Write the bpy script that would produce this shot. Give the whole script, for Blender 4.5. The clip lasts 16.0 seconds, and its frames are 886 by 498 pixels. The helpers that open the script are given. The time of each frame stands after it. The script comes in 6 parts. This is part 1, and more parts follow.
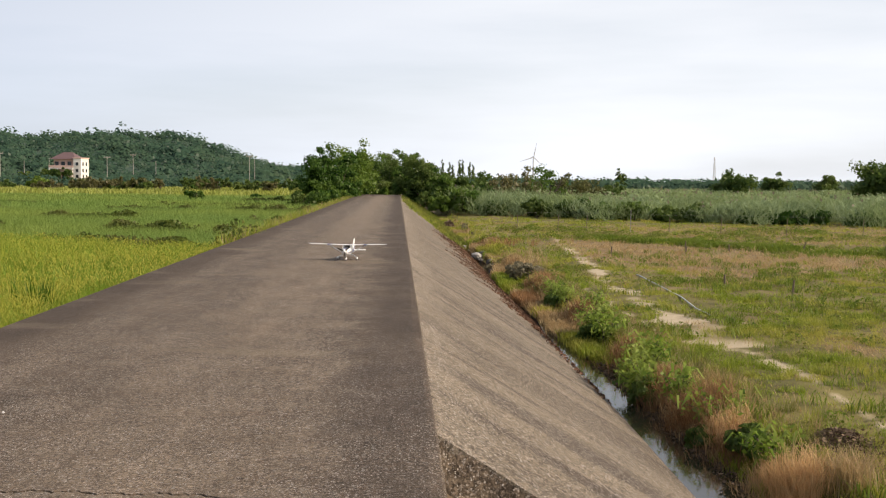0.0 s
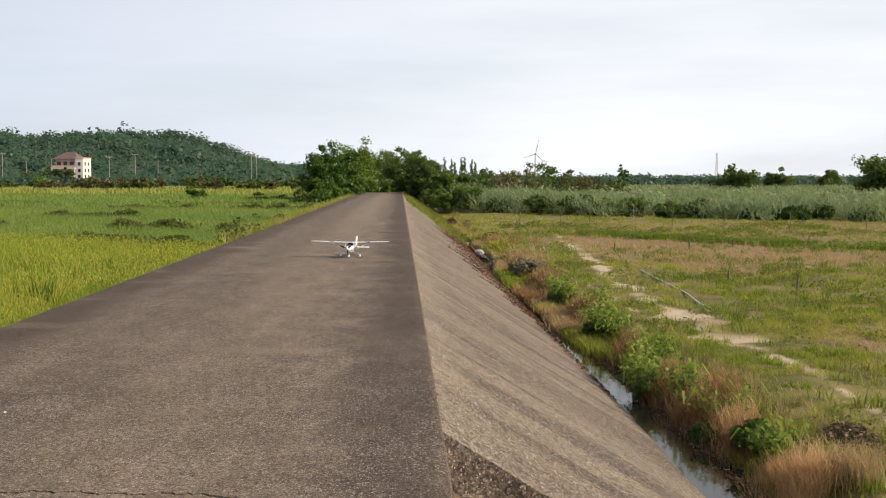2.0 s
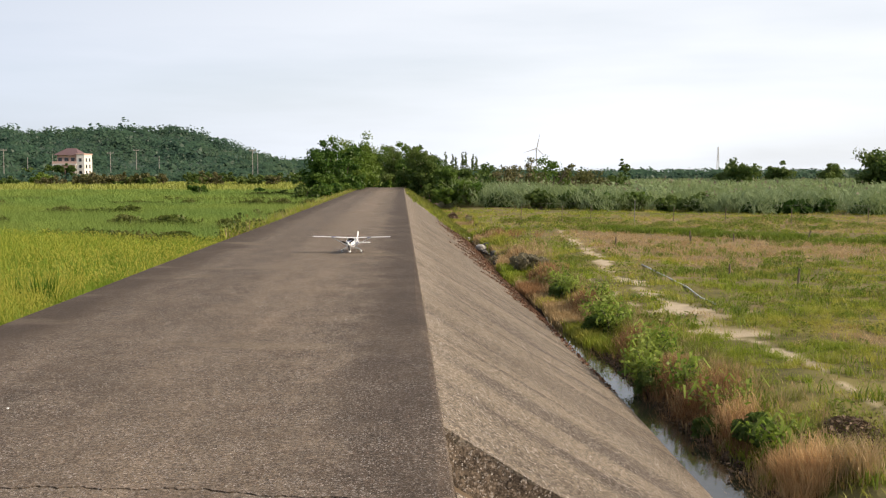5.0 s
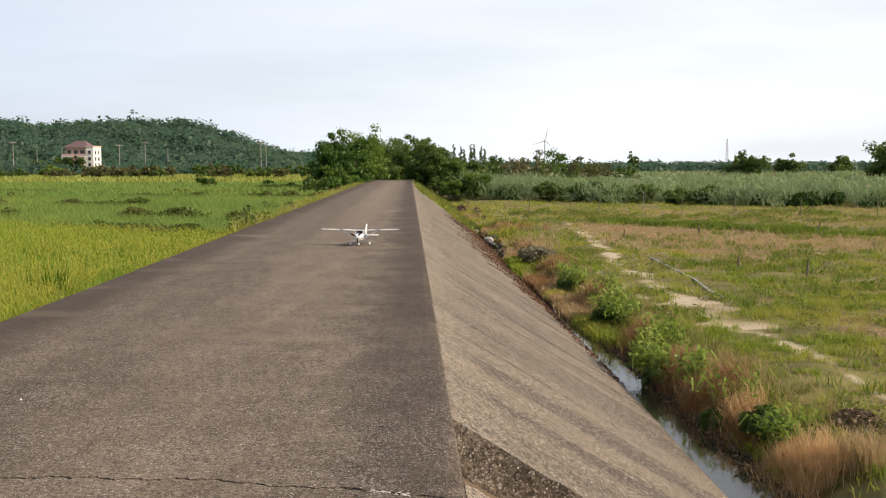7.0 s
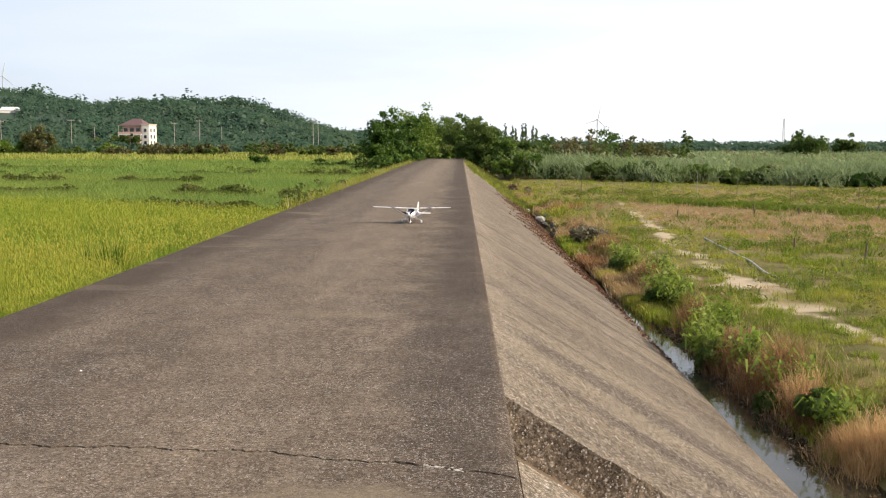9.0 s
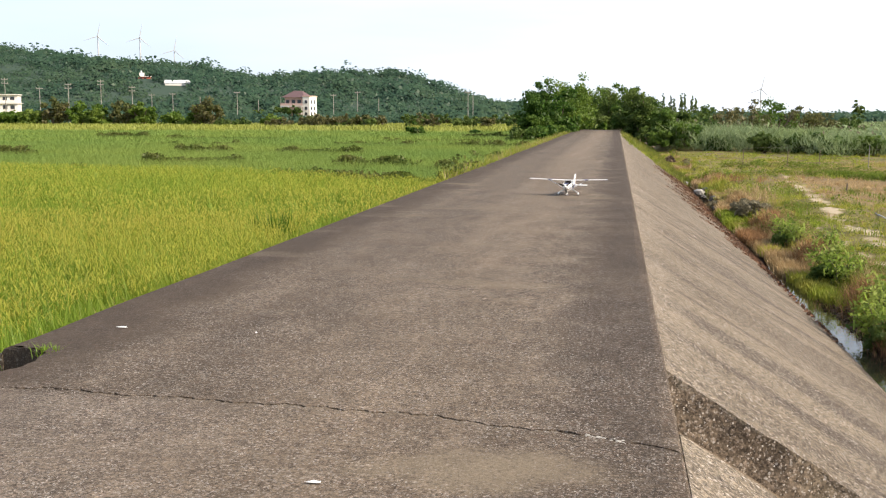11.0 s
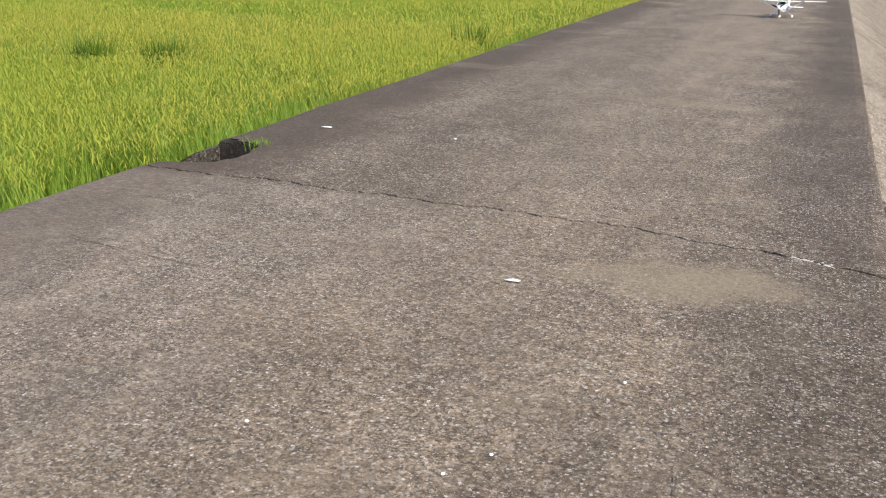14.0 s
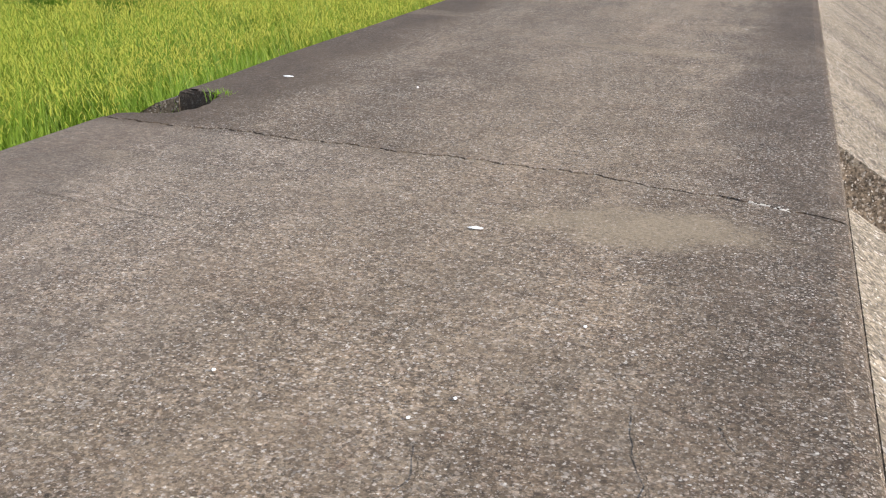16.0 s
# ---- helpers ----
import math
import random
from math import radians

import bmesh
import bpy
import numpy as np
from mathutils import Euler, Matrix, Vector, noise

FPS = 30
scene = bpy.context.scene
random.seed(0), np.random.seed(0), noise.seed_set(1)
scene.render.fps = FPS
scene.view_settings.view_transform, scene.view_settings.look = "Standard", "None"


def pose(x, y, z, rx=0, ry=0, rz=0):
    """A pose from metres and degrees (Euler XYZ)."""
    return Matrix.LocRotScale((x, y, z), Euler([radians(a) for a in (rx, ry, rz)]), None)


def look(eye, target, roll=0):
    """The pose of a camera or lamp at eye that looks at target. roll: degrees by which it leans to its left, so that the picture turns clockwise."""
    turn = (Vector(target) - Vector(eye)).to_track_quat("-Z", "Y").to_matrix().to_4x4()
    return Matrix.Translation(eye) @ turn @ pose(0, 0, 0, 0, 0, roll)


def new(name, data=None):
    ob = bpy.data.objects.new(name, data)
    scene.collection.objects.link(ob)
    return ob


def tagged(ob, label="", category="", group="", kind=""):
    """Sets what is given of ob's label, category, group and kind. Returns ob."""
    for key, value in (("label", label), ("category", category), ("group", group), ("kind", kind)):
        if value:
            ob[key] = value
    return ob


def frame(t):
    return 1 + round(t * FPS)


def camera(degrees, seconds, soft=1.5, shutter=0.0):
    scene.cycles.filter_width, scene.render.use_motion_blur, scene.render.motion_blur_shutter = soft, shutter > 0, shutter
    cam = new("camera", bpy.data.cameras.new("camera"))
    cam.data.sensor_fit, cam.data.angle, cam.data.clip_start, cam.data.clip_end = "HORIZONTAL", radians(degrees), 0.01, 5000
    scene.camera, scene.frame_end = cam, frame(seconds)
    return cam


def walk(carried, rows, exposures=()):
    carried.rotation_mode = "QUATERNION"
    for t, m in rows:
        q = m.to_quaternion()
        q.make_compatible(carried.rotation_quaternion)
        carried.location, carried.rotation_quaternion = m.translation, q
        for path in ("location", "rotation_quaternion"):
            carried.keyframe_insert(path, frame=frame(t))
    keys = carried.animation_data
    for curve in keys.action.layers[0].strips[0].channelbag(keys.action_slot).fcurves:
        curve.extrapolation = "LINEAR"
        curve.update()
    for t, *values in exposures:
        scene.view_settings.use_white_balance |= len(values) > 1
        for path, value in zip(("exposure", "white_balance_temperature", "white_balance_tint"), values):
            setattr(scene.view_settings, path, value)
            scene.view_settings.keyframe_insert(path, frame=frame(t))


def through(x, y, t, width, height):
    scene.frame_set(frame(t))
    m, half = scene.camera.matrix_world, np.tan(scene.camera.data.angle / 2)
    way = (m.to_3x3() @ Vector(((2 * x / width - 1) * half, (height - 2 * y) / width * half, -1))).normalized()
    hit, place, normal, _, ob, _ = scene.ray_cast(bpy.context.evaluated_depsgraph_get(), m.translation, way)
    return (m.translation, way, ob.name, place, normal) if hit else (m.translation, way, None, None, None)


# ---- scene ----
cam = camera(47.0, 16.0, soft=1.2)
PATH = [
    (0, (-0.25, -1.386, 1.514), (-0.161, 0.607, 1.38), 0.5),
    (0.5, (-0.255, -1.331, 1.507), (-0.179, 0.663, 1.372), 0.3),
    (1, (-0.263, -1.342, 1.505), (-0.188, 0.652, 1.373), 0.3),
    (1.5, (-0.26, -1.344, 1.506), (-0.181, 0.65, 1.373), 0.2),
    (2, (-0.257, -1.325, 1.498), (-0.173, 0.668, 1.359), 0.1),
    (2.5, (-0.257, -1.318, 1.503), (-0.172, 0.675, 1.362), 0.2),
    (3, (-0.253, -1.34, 1.502), (-0.174, 0.653, 1.363), 0.0),
    (3.5, (-0.253, -1.343, 1.504), (-0.175, 0.651, 1.368), 0.1),
    (6, (-0.252, -1.338, 1.497), (-0.173, 0.654, 1.335), -0.3),
    (6.5, (-0.256, -1.304, 1.488), (-0.183, 0.688, 1.323), -0.3),
    (7, (-0.256, -1.383, 1.51), (-0.191, 0.609, 1.346), -0.1),
    (7.5, (-0.259, -1.336, 1.492), (-0.211, 0.656, 1.325), 0.1),
    (8, (-0.265, -1.324, 1.483), (-0.237, 0.668, 1.307), 0.1),
    (10.5, (-0.312, -1.456, 1.515), (-0.541, 0.515, 1.267), 0.1),
    (11, (-0.333, -1.457, 1.506), (-0.663, 0.498, 1.245), 0.0),
    (11.5, (-0.349, -1.45, 1.493), (-0.772, 0.482, 1.194), 0.1),
    (12, (-0.358, -1.463, 1.478), (-0.823, 0.446, 1.107), 0.9),
    (12.5, (-0.376, -1.462, 1.449), (-0.884, 0.419, 0.997), 0.8),
    (13, (-0.393, -1.475, 1.439), (-0.957, 0.373, 0.922), 1.5),
    (13.5, (-0.4, -1.482, 1.428), (-1.016, 0.335, 0.866), 1.0),
    (14, (-0.419, -1.477, 1.417), (-1.073, 0.315, 0.816), 1.0),
    (14.5, (-0.408, -1.488, 1.421), (-1.068, 0.292, 0.79), 1.1),
    (15, (-0.405, -1.48, 1.412), (-1.03, 0.304, 0.76), 1.7),
    (15.5, (-0.406, -1.488, 1.415), (-0.996, 0.299, 0.737), 1.4),
    (16, (-0.4, -1.509, 1.426), (-0.977, 0.275, 0.732), 1.0),
]
EXPOSURES = [(0.0, 0.07, 7350, 14), (3.7, 0.08, 7350, 14), (6.0, 0.14, 7300, 13), (8.2, 0.20, 7250, 13), (10.3, 0.45, 7100, 12), (11.0, 0.49, 6950, 12), (12.0, 0.60, 6850, 12), (12.6, 0.67, 6600, 11), (13.2, 0.66, 6400, 10), (14.2, 0.58, 6300, 10), (15.0, 0.44, 6200, 10), (15.5, 0.50, 6250, 10), (16.0, 0.66, 6250, 10)]
walk(cam, [(t, look(eye, target, roll)) for t, eye, target, roll in PATH], EXPOSURES)

# ---- world, sun, exposure ----
SUN_TO = Vector((0.43, -0.13, 0.29)).normalized()
SUN_EL = math.asin(SUN_TO.z)
SUN_AZ = math.atan2(SUN_TO.x, SUN_TO.y)

world = bpy.data.worlds.new("sky")
scene.world = world
world.use_nodes = True
wn, wl = world.node_tree.nodes, world.node_tree.links
wn.clear()
w_out = wn.new("ShaderNodeOutputWorld")
w_bg = wn.new("ShaderNodeBackground")
w_sky = wn.new("ShaderNodeTexSky")
w_sky.sky_type, w_sky.sun_disc = "NISHITA", False
w_sky.sun_elevation, w_sky.sun_rotation = SUN_EL, SUN_AZ
w_sky.dust_density, w_sky.air_density = 2.0, 1.0
w_scale = wn.new("ShaderNodeMix")
w_scale.data_type, w_scale.blend_type = "RGBA", "MULTIPLY"
w_scale.inputs[0].default_value = 1.0
w_scale.inputs[7].default_value = (0.112, 0.124, 0.142, 1)
w_co = wn.new("ShaderNodeTexCoord")
w_map = wn.new("ShaderNodeMapping")
w_map.inputs["Scale"].default_value = (1.2, 1.6, 9.0)
w_map.inputs["Rotation"].default_value = (0, 0.03, 0.5)
w_noise = wn.new("ShaderNodeTexNoise")
w_noise.inputs["Scale"].default_value = 1.6
w_noise.inputs["Detail"].default_value = 5
w_noise.inputs["Roughness"].default_value = 0.5
w_ramp = wn.new("ShaderNodeMapRange")
w_ramp.inputs[1].default_value, w_ramp.inputs[2].default_value = 0.34, 0.62
w_ramp.inputs[3].default_value, w_ramp.inputs[4].default_value = 0.72, 1.0
w_mix = wn.new("ShaderNodeMix")
w_mix.data_type = "RGBA"
w_sep = wn.new("ShaderNodeSeparateXYZ")
wl.new(w_co.outputs["Generated"], w_sep.inputs[0])
w_high = wn.new("ShaderNodeMapRange")
w_high.inputs[1].default_value, w_high.inputs[2].default_value = 0.08, 0.62
wl.new(w_sep.outputs[2], w_high.inputs[0])
w_haze = wn.new("ShaderNodeMix")
w_haze.data_type = "RGBA"
w_haze.inputs[6].default_value = (0.795, 0.91, 1.07, 1)
w_haze.inputs[7].default_value = (0.39, 0.46, 0.57, 1)
wl.new(w_high.outputs[0], w_haze.inputs[0])
w_side = wn.new("ShaderNodeMapRange")
w_side.inputs[1].default_value, w_side.inputs[2].default_value = -0.40, 0.15
wl.new(w_sep.outputs[0], w_side.inputs[0])
w_tone = wn.new("ShaderNodeMix")
w_tone.data_type = "RGBA"
w_tone.inputs[6].default_value = (0.80, 0.84, 0.90, 1)
w_tone.inputs[7].default_value = (1.10, 1.09, 1.07, 1)
wl.new(w_side.outputs[0], w_tone.inputs[0])
w_deep = wn.new("ShaderNodeMix")
w_deep.data_type, w_deep.blend_type = "RGBA", "MULTIPLY"
w_deep.inputs[0].default_value = 1.0
wl.new(w_haze.outputs[2], w_deep.inputs[6])
wl.new(w_tone.outputs[2], w_deep.inputs[7])
wl.new(w_deep.outputs[2], w_mix.inputs[7])
wl.new(w_co.outputs["Generated"], w_map.inputs["Vector"])
wl.new(w_map.outputs["Vector"], w_noise.inputs["Vector"])
wl.new(w_noise.outputs["Fac"], w_ramp.inputs[0])
wl.new(w_sky.outputs["Color"], w_scale.inputs[6])
wl.new(w_scale.outputs[2], w_mix.inputs[6])
wl.new(w_ramp.outputs[0], w_mix.inputs[0])
wl.new(w_mix.outputs[2], w_bg.inputs["Color"])
wl.new(w_bg.outputs["Background"], w_out.inputs["Surface"])

sun_data = bpy.data.lights.new("sun", "SUN")
sun_data.energy, sun_data.angle, sun_data.color = 5.0, radians(1.2), (1.0, 0.90, 0.76)
sun = new("sun", sun_data)
sun.matrix_world = look(tuple(SUN_TO * 60), (0, 0, 0))

# ---- materials ----


class Nodes:
    """A small helper to write node trees line by line."""

    def __init__(self, name):
        self.m = bpy.data.materials.new(name)
        self.m.use_nodes = True
        self.t = self.m.node_tree
        self.t.nodes.clear()
        self.out = self.t.nodes.new("ShaderNodeOutputMaterial")
        geo = self.t.nodes.new("ShaderNodeNewGeometry")
        self.pos, self.island = geo.outputs["Position"], geo.outputs["Random Per Island"]

    def put(self, socket, value):
        if isinstance(value, bpy.types.NodeSocket):
            self.t.links.new(value, socket)
        elif isinstance(value, tuple) and len(value) == 3 and socket.type == "RGBA":
            socket.default_value = (*value, 1)
        else:
            socket.default_value = value

    def noise(self, scale, detail=4, rough=0.55, stretch=(1, 1, 1), where=None):
        mp = self.t.nodes.new("ShaderNodeMapping")
        self.put(mp.inputs["Vector"], where or self.pos)
        mp.inputs["Scale"].default_value = stretch
        n = self.t.nodes.new("ShaderNodeTexNoise")
        self.t.links.new(mp.outputs[0], n.inputs["Vector"])
        n.inputs["Scale"].default_value, n.inputs["Detail"].default_value = scale, detail
        n.inputs["Roughness"].default_value = rough
        return n.outputs["Fac"]

    def cells(self, scale, stretch=(1, 1, 1), feature="F1", out="Distance"):
        mp = self.t.nodes.new("ShaderNodeMapping")
        self.put(mp.inputs["Vector"], self.pos)
        mp.inputs["Scale"].default_value = stretch
        n = self.t.nodes.new("ShaderNodeTexVoronoi")
        n.feature = feature
        self.t.links.new(mp.outputs[0], n.inputs["Vector"])
        n.inputs["Scale"].default_value = scale
        return n.outputs[out]

    def span(self, value, a, b, c=0.0, d=1.0):
        n = self.t.nodes.new("ShaderNodeMapRange")
        n.interpolation_type = "SMOOTHSTEP"
        self.put(n.inputs[0], value)
        for i, v in zip((1, 2, 3, 4), (a, b, c, d)):
            n.inputs[i].default_value = v
        return n.outputs[0]

    def math(self, op, a, b=0.0):
        n = self.t.nodes.new("ShaderNodeMath")
        n.operation = op
        self.put(n.inputs[0], a)
        self.put(n.inputs[1], b)
        return n.outputs[0]

    def mix(self, fac, a, b, blend="MIX"):
        n = self.t.nodes.new("ShaderNodeMix")
        n.data_type, n.blend_type = "RGBA", blend
        self.put(n.inputs[0], fac)
        self.put(n.inputs[6], a)
        self.put(n.inputs[7], b)
        return n.outputs[2]

    def axis(self, which):
        n = self.t.nodes.new("ShaderNodeSeparateXYZ")
        self.t.links.new(self.pos, n.inputs[0])
        return n.outputs[which]

    def attribute(self, name):
        n = self.t.nodes.new("ShaderNodeAttribute")
        n.attribute_name = name
        return n.outputs["Fac"]

    def random(self):
        return self.t.nodes.new("ShaderNodeObjectInfo").outputs["Random"]

    def bump(self, height, strength=0.3, distance=0.01):
        n = self.t.nodes.new("ShaderNodeBump")
        n.inputs["Strength"].default_value, n.inputs["Distance"].default_value = strength, distance
        self.put(n.inputs["Height"], height)
        return n.outputs[0]

    def done(self, color, rough=0.8, metal=0.0, normal=None, coat=0.0, spec=0.5):
        p = self.t.nodes.new("ShaderNodeBsdfPrincipled")
        self.put(p.inputs["Base Color"], color)
        self.put(p.inputs["Roughness"], rough)
        self.put(p.inputs["Metallic"], metal)
        p.inputs["Coat Weight"].default_value = coat
        p.inputs["Specular IOR Level"].default_value = spec
        if normal:
            self.t.links.new(normal, p.inputs["Normal"])
        self.t.links.new(p.outputs[0], self.out.inputs["Surface"])
        return self.m

    def leafy(self, color, through=0.35, gloss=0.015):
        d = self.t.nodes.new("ShaderNodeBsdfDiffuse")
        tr = self.t.nodes.new("ShaderNodeBsdfTranslucent")
        g = self.t.nodes.new("ShaderNodeBsdfGlossy")
        g.inputs["Roughness"].default_value = 0.45
        m1, m2 = self.t.nodes.new("ShaderNodeMixShader"), self.t.nodes.new("ShaderNodeMixShader")
        self.put(d.inputs["Color"], color)
        self.put(tr.inputs["Color"], color)
        m1.inputs[0].default_value, m2.inputs[0].default_value = through, gloss
        for a, b in ((d.outputs[0], m1.inputs[1]), (tr.outputs[0], m1.inputs[2]), (m1.outputs[0], m2.inputs[1]), (g.outputs[0], m2.inputs[2]), (m2.outputs[0], self.out.inputs["Surface"])):
            self.t.links.new(a, b)
        return self.m


def leaf_material(name, dark, light, odd, patch=0.25, through=0.46):
    n = Nodes(name)
    c = n.mix(n.island, dark, light)
    c = n.mix(n.span(n.noise(patch, 3), 0.35, 0.7), c, odd)
    return n.leafy(c, through)


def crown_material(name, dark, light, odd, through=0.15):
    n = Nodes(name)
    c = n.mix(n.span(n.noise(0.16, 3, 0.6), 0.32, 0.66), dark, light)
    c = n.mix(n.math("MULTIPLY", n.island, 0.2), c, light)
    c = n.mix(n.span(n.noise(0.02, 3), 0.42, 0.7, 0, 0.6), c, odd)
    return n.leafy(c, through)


def plain(name, color, rough=0.5, metal=0.0, vary=0.12, scale=20.0, coat=0.0, bump=0.1):
    n = Nodes(name)
    dark = tuple(v * (1 - vary) for v in color)
    f = n.noise(scale, 5)
    c = n.mix(n.noise(scale * 0.13, 3), n.mix(f, dark, color), color)
    return n.done(c, rough, metal, n.bump(f, bump, 0.002), coat)


def grainy(n, c, scale, strength):
    """Exposed aggregate: packed small stones of many tones, with pale and dark flecks among them."""
    tone = n.t.nodes.new("ShaderNodeSeparateColor")
    n.t.links.new(n.cells(scale, out="Color"), tone.inputs[0])
    near = n.cells(scale)
    each = n.t.nodes.new("ShaderNodeMapRange")
    n.put(each.inputs[0], tone.outputs[2])
    each.inputs[3].default_value, each.inputs[4].default_value = 0.48, 1.52
    c = n.mix(strength, c, n.mix(1.0, c, each.outputs[0], "MULTIPLY"))
    fleck, pit = n.noise(scale * 0.8, 3, 0.6), n.noise(scale * 0.62, 3, 0.65, (1, 1, 1.01))
    c = n.mix(n.math("MULTIPLY", n.span(pit, 0.41, 0.35), n.math("MULTIPLY", strength, 0.85)), c, (0.030, 0.025, 0.021))
    pale = n.span(fleck, 0.61, 0.645)
    c = n.mix(n.math("MULTIPLY", pale, n.math("MULTIPLY", strength, 0.7)), c, n.mix(tone.outputs[1], (0.25, 0.20, 0.165), (0.41, 0.385, 0.355)))
    ragged = n.math("ADD", near, n.math("MULTIPLY", n.math("SUBTRACT", n.noise(scale * 2.0, 2, 0.5), 0.5), 0.9))
    stone = n.math("MULTIPLY", n.span(tone.outputs[0], 0.82, 0.88), n.span(ragged, 0.46, 0.38))
    c = n.mix(n.math("MULTIPLY", stone, n.math("MULTIPLY", strength, 0.9)), c, n.mix(tone.outputs[1], (0.31, 0.24, 0.19), (0.56, 0.53, 0.50)))
    return c, pale


def road_concrete():
    n = Nodes("road_concrete")
    x = n.axis(0)
    wide = n.noise(0.6, 5, 0.6, (1.3, 0.35, 1))
    mott = n.noise(2.4, 6, 0.7, (0.8, 1.2, 1))
    blot = n.noise(6.5, 5, 0.7, (0.7, 1.3, 1))
    streak = n.noise(4.5, 6, 0.75, (0.4, 4.2, 1))
    fine = n.noise(60, 5, 0.85)
    base = n.mix(n.span(wide, 0.3, 0.7), (0.086, 0.064, 0.046), (0.162, 0.125, 0.092))
    base = n.mix(n.span(mott, 0.42, 0.66, 0, 0.65), base, (0.190, 0.154, 0.120))
    base = n.mix(n.span(n.noise(1.1, 5, 0.6), 0.52, 0.7, 0, 0.55), base, (0.110, 0.077, 0.055))
    base = n.mix(n.span(blot, 0.50, 0.66, 0, 0.45), base, (0.062, 0.050, 0.043))
    crumb = n.noise(19, 5, 0.75, (0.8, 1.2, 1))
    base = n.mix(n.span(crumb, 0.50, 0.64, 0, 0.6), base, (0.255, 0.215, 0.178))
    base = n.mix(n.span(crumb, 0.47, 0.36, 0, 0.6), base, (0.070, 0.056, 0.048))
    base = n.mix(n.span(streak, 0.56, 0.76, 0, 0.34), base, (0.245, 0.207, 0.165))
    cloud = n.noise(1.9, 7, 0.72, (1.4, 0.5, 1))
    shade = n.t.nodes.new("ShaderNodeMapRange")
    n.put(shade.inputs[0], cloud)
    shade.inputs[1].default_value, shade.inputs[2].default_value = 0.34, 0.66
    shade.inputs[3].default_value, shade.inputs[4].default_value = 0.62, 1.36
    base = n.mix(1.0, base, shade.outputs[0], "MULTIPLY")
    wob = n.math("MULTIPLY", n.math("SUBTRACT", n.noise(1.1, 4), 0.5), 0.8)
    xr = n.math("ADD", x, wob)
    right_rim = n.math("MULTIPLY", n.span(xr, -0.95, -0.35), n.span(n.axis(1), 0.6, 6.0, 0.55, 1.0))
    edge = n.math("MAXIMUM", right_rim, n.math("MULTIPLY", n.span(xr, -3.3, -3.95), n.span(n.axis(1), 3.3, 3.7, 0.3, 1.0)))
    edge = n.math("MULTIPLY", edge, n.span(n.noise(0.7, 4), 0.25, 0.6, 0.6, 1.0))
    base = n.mix(n.math("MULTIPLY", edge, 0.86), base, (0.050, 0.037, 0.030))
    # the farther slab is darker along the paddy, the nearer one bleached
    beyond = n.span(n.axis(1), 3.45, 3.62)
    paddy_side = n.span(xr, -1.2, -2.7)
    base = n.mix(n.math("MULTIPLY", beyond, n.math("MULTIPLY", paddy_side, 0.36)), base, (0.060, 0.045, 0.035))
    base = n.mix(n.math("MULTIPLY", n.math("SUBTRACT", 1.0, beyond), n.span(xr, -1.6, -3.0, 0, 0.22)), base, (0.25, 0.22, 0.205))
    # brushed scratches across the paddy side
    rake = n.math("MULTIPLY", n.span(n.noise(9, 6, 0.8, (0.22, 5.0, 1)), 0.56, 0.70), n.span(n.noise(1.3, 4), 0.42, 0.62))
    base = n.mix(n.math("MULTIPLY", rake, n.span(xr, -1.7, -2.6, 0, 0.8)), base, (0.30, 0.272, 0.25))
    # middle wheel track; farther on, grazing sheen is put into its paler colour
    track = n.math("MULTIPLY", n.span(xr, -2.6, -2.0), n.span(xr, -0.9, -1.5))
    base = n.mix(n.math("MULTIPLY", track, n.span(n.axis(1), 6, 38, 0.18, 0.5)), base, (0.25, 0.20, 0.152))
    # dry silt left where puddles stand
    px, py = n.math("SUBTRACT", x, -0.85), n.math("SUBTRACT", n.axis(1), 2.72)
    pud = n.math("ADD", n.math("MULTIPLY", n.math("MULTIPLY", px, px), 1.6), n.math("MULTIPLY", n.math("MULTIPLY", py, py), 6.0))
    pud = n.math("ADD", pud, n.math("MULTIPLY", n.math("SUBTRACT", n.noise(2.2, 5), 0.5), 1.3))
    dep = n.math("MAXIMUM", n.span(n.noise(0.6, 3, 0.5, (0.6, 1.5, 1)), 0.60, 0.74, 0, 0.5), n.span(pud, 0.75, -0.05, 0, 0.8))
    base = n.mix(n.span(n.noise(13, 4, 0.7), 0.55, 0.72, 0, 0.4), base, (0.155, 0.098, 0.074))
    base = n.mix(dep, base, (0.245, 0.203, 0.152))
    base = n.mix(n.span(fine, 0.42, 0.68, 0, 0.75), base, n.mix(0.6, base, (0.02, 0.018, 0.016)))
    worn = n.math("MULTIPLY", n.math("SUBTRACT", 1.0, n.math("MULTIPLY", dep, 0.9)), n.span(n.noise(1.6, 5, 0.7), 0.3, 0.62, 0.5, 1.0))
    worn = n.math("MULTIPLY", worn, n.math("SUBTRACT", 1.0, n.math("MULTIPLY", n.span(xr, -3.3, -3.8), 0.75)))
    worn = n.math("MULTIPLY", worn, n.math("SUBTRACT", 1.0, n.math("MULTIPLY", right_rim, n.span(n.axis(1), 4, 10, 0, 0.65))))
    base = n.mix(1.0, base, (1.05, 1.01, 0.95), "MULTIPLY")
    worn = n.math("MULTIPLY", worn, 0.82)
    base, pale = grainy(n, base, 82, worn)
    base = grainy(n, base, 130, n.math("MULTIPLY", worn, 0.8))[0]
    base = grainy(n, base, 50, n.math("MULTIPLY", worn, 0.45))[0]
    h = n.math("ADD", n.math("MULTIPLY", fine, 0.9), n.math("MULTIPLY", pale, 0.6))
    return n.done(base, 0.93, 0, n.bump(h, 0.8, 0.006), spec=0.22)


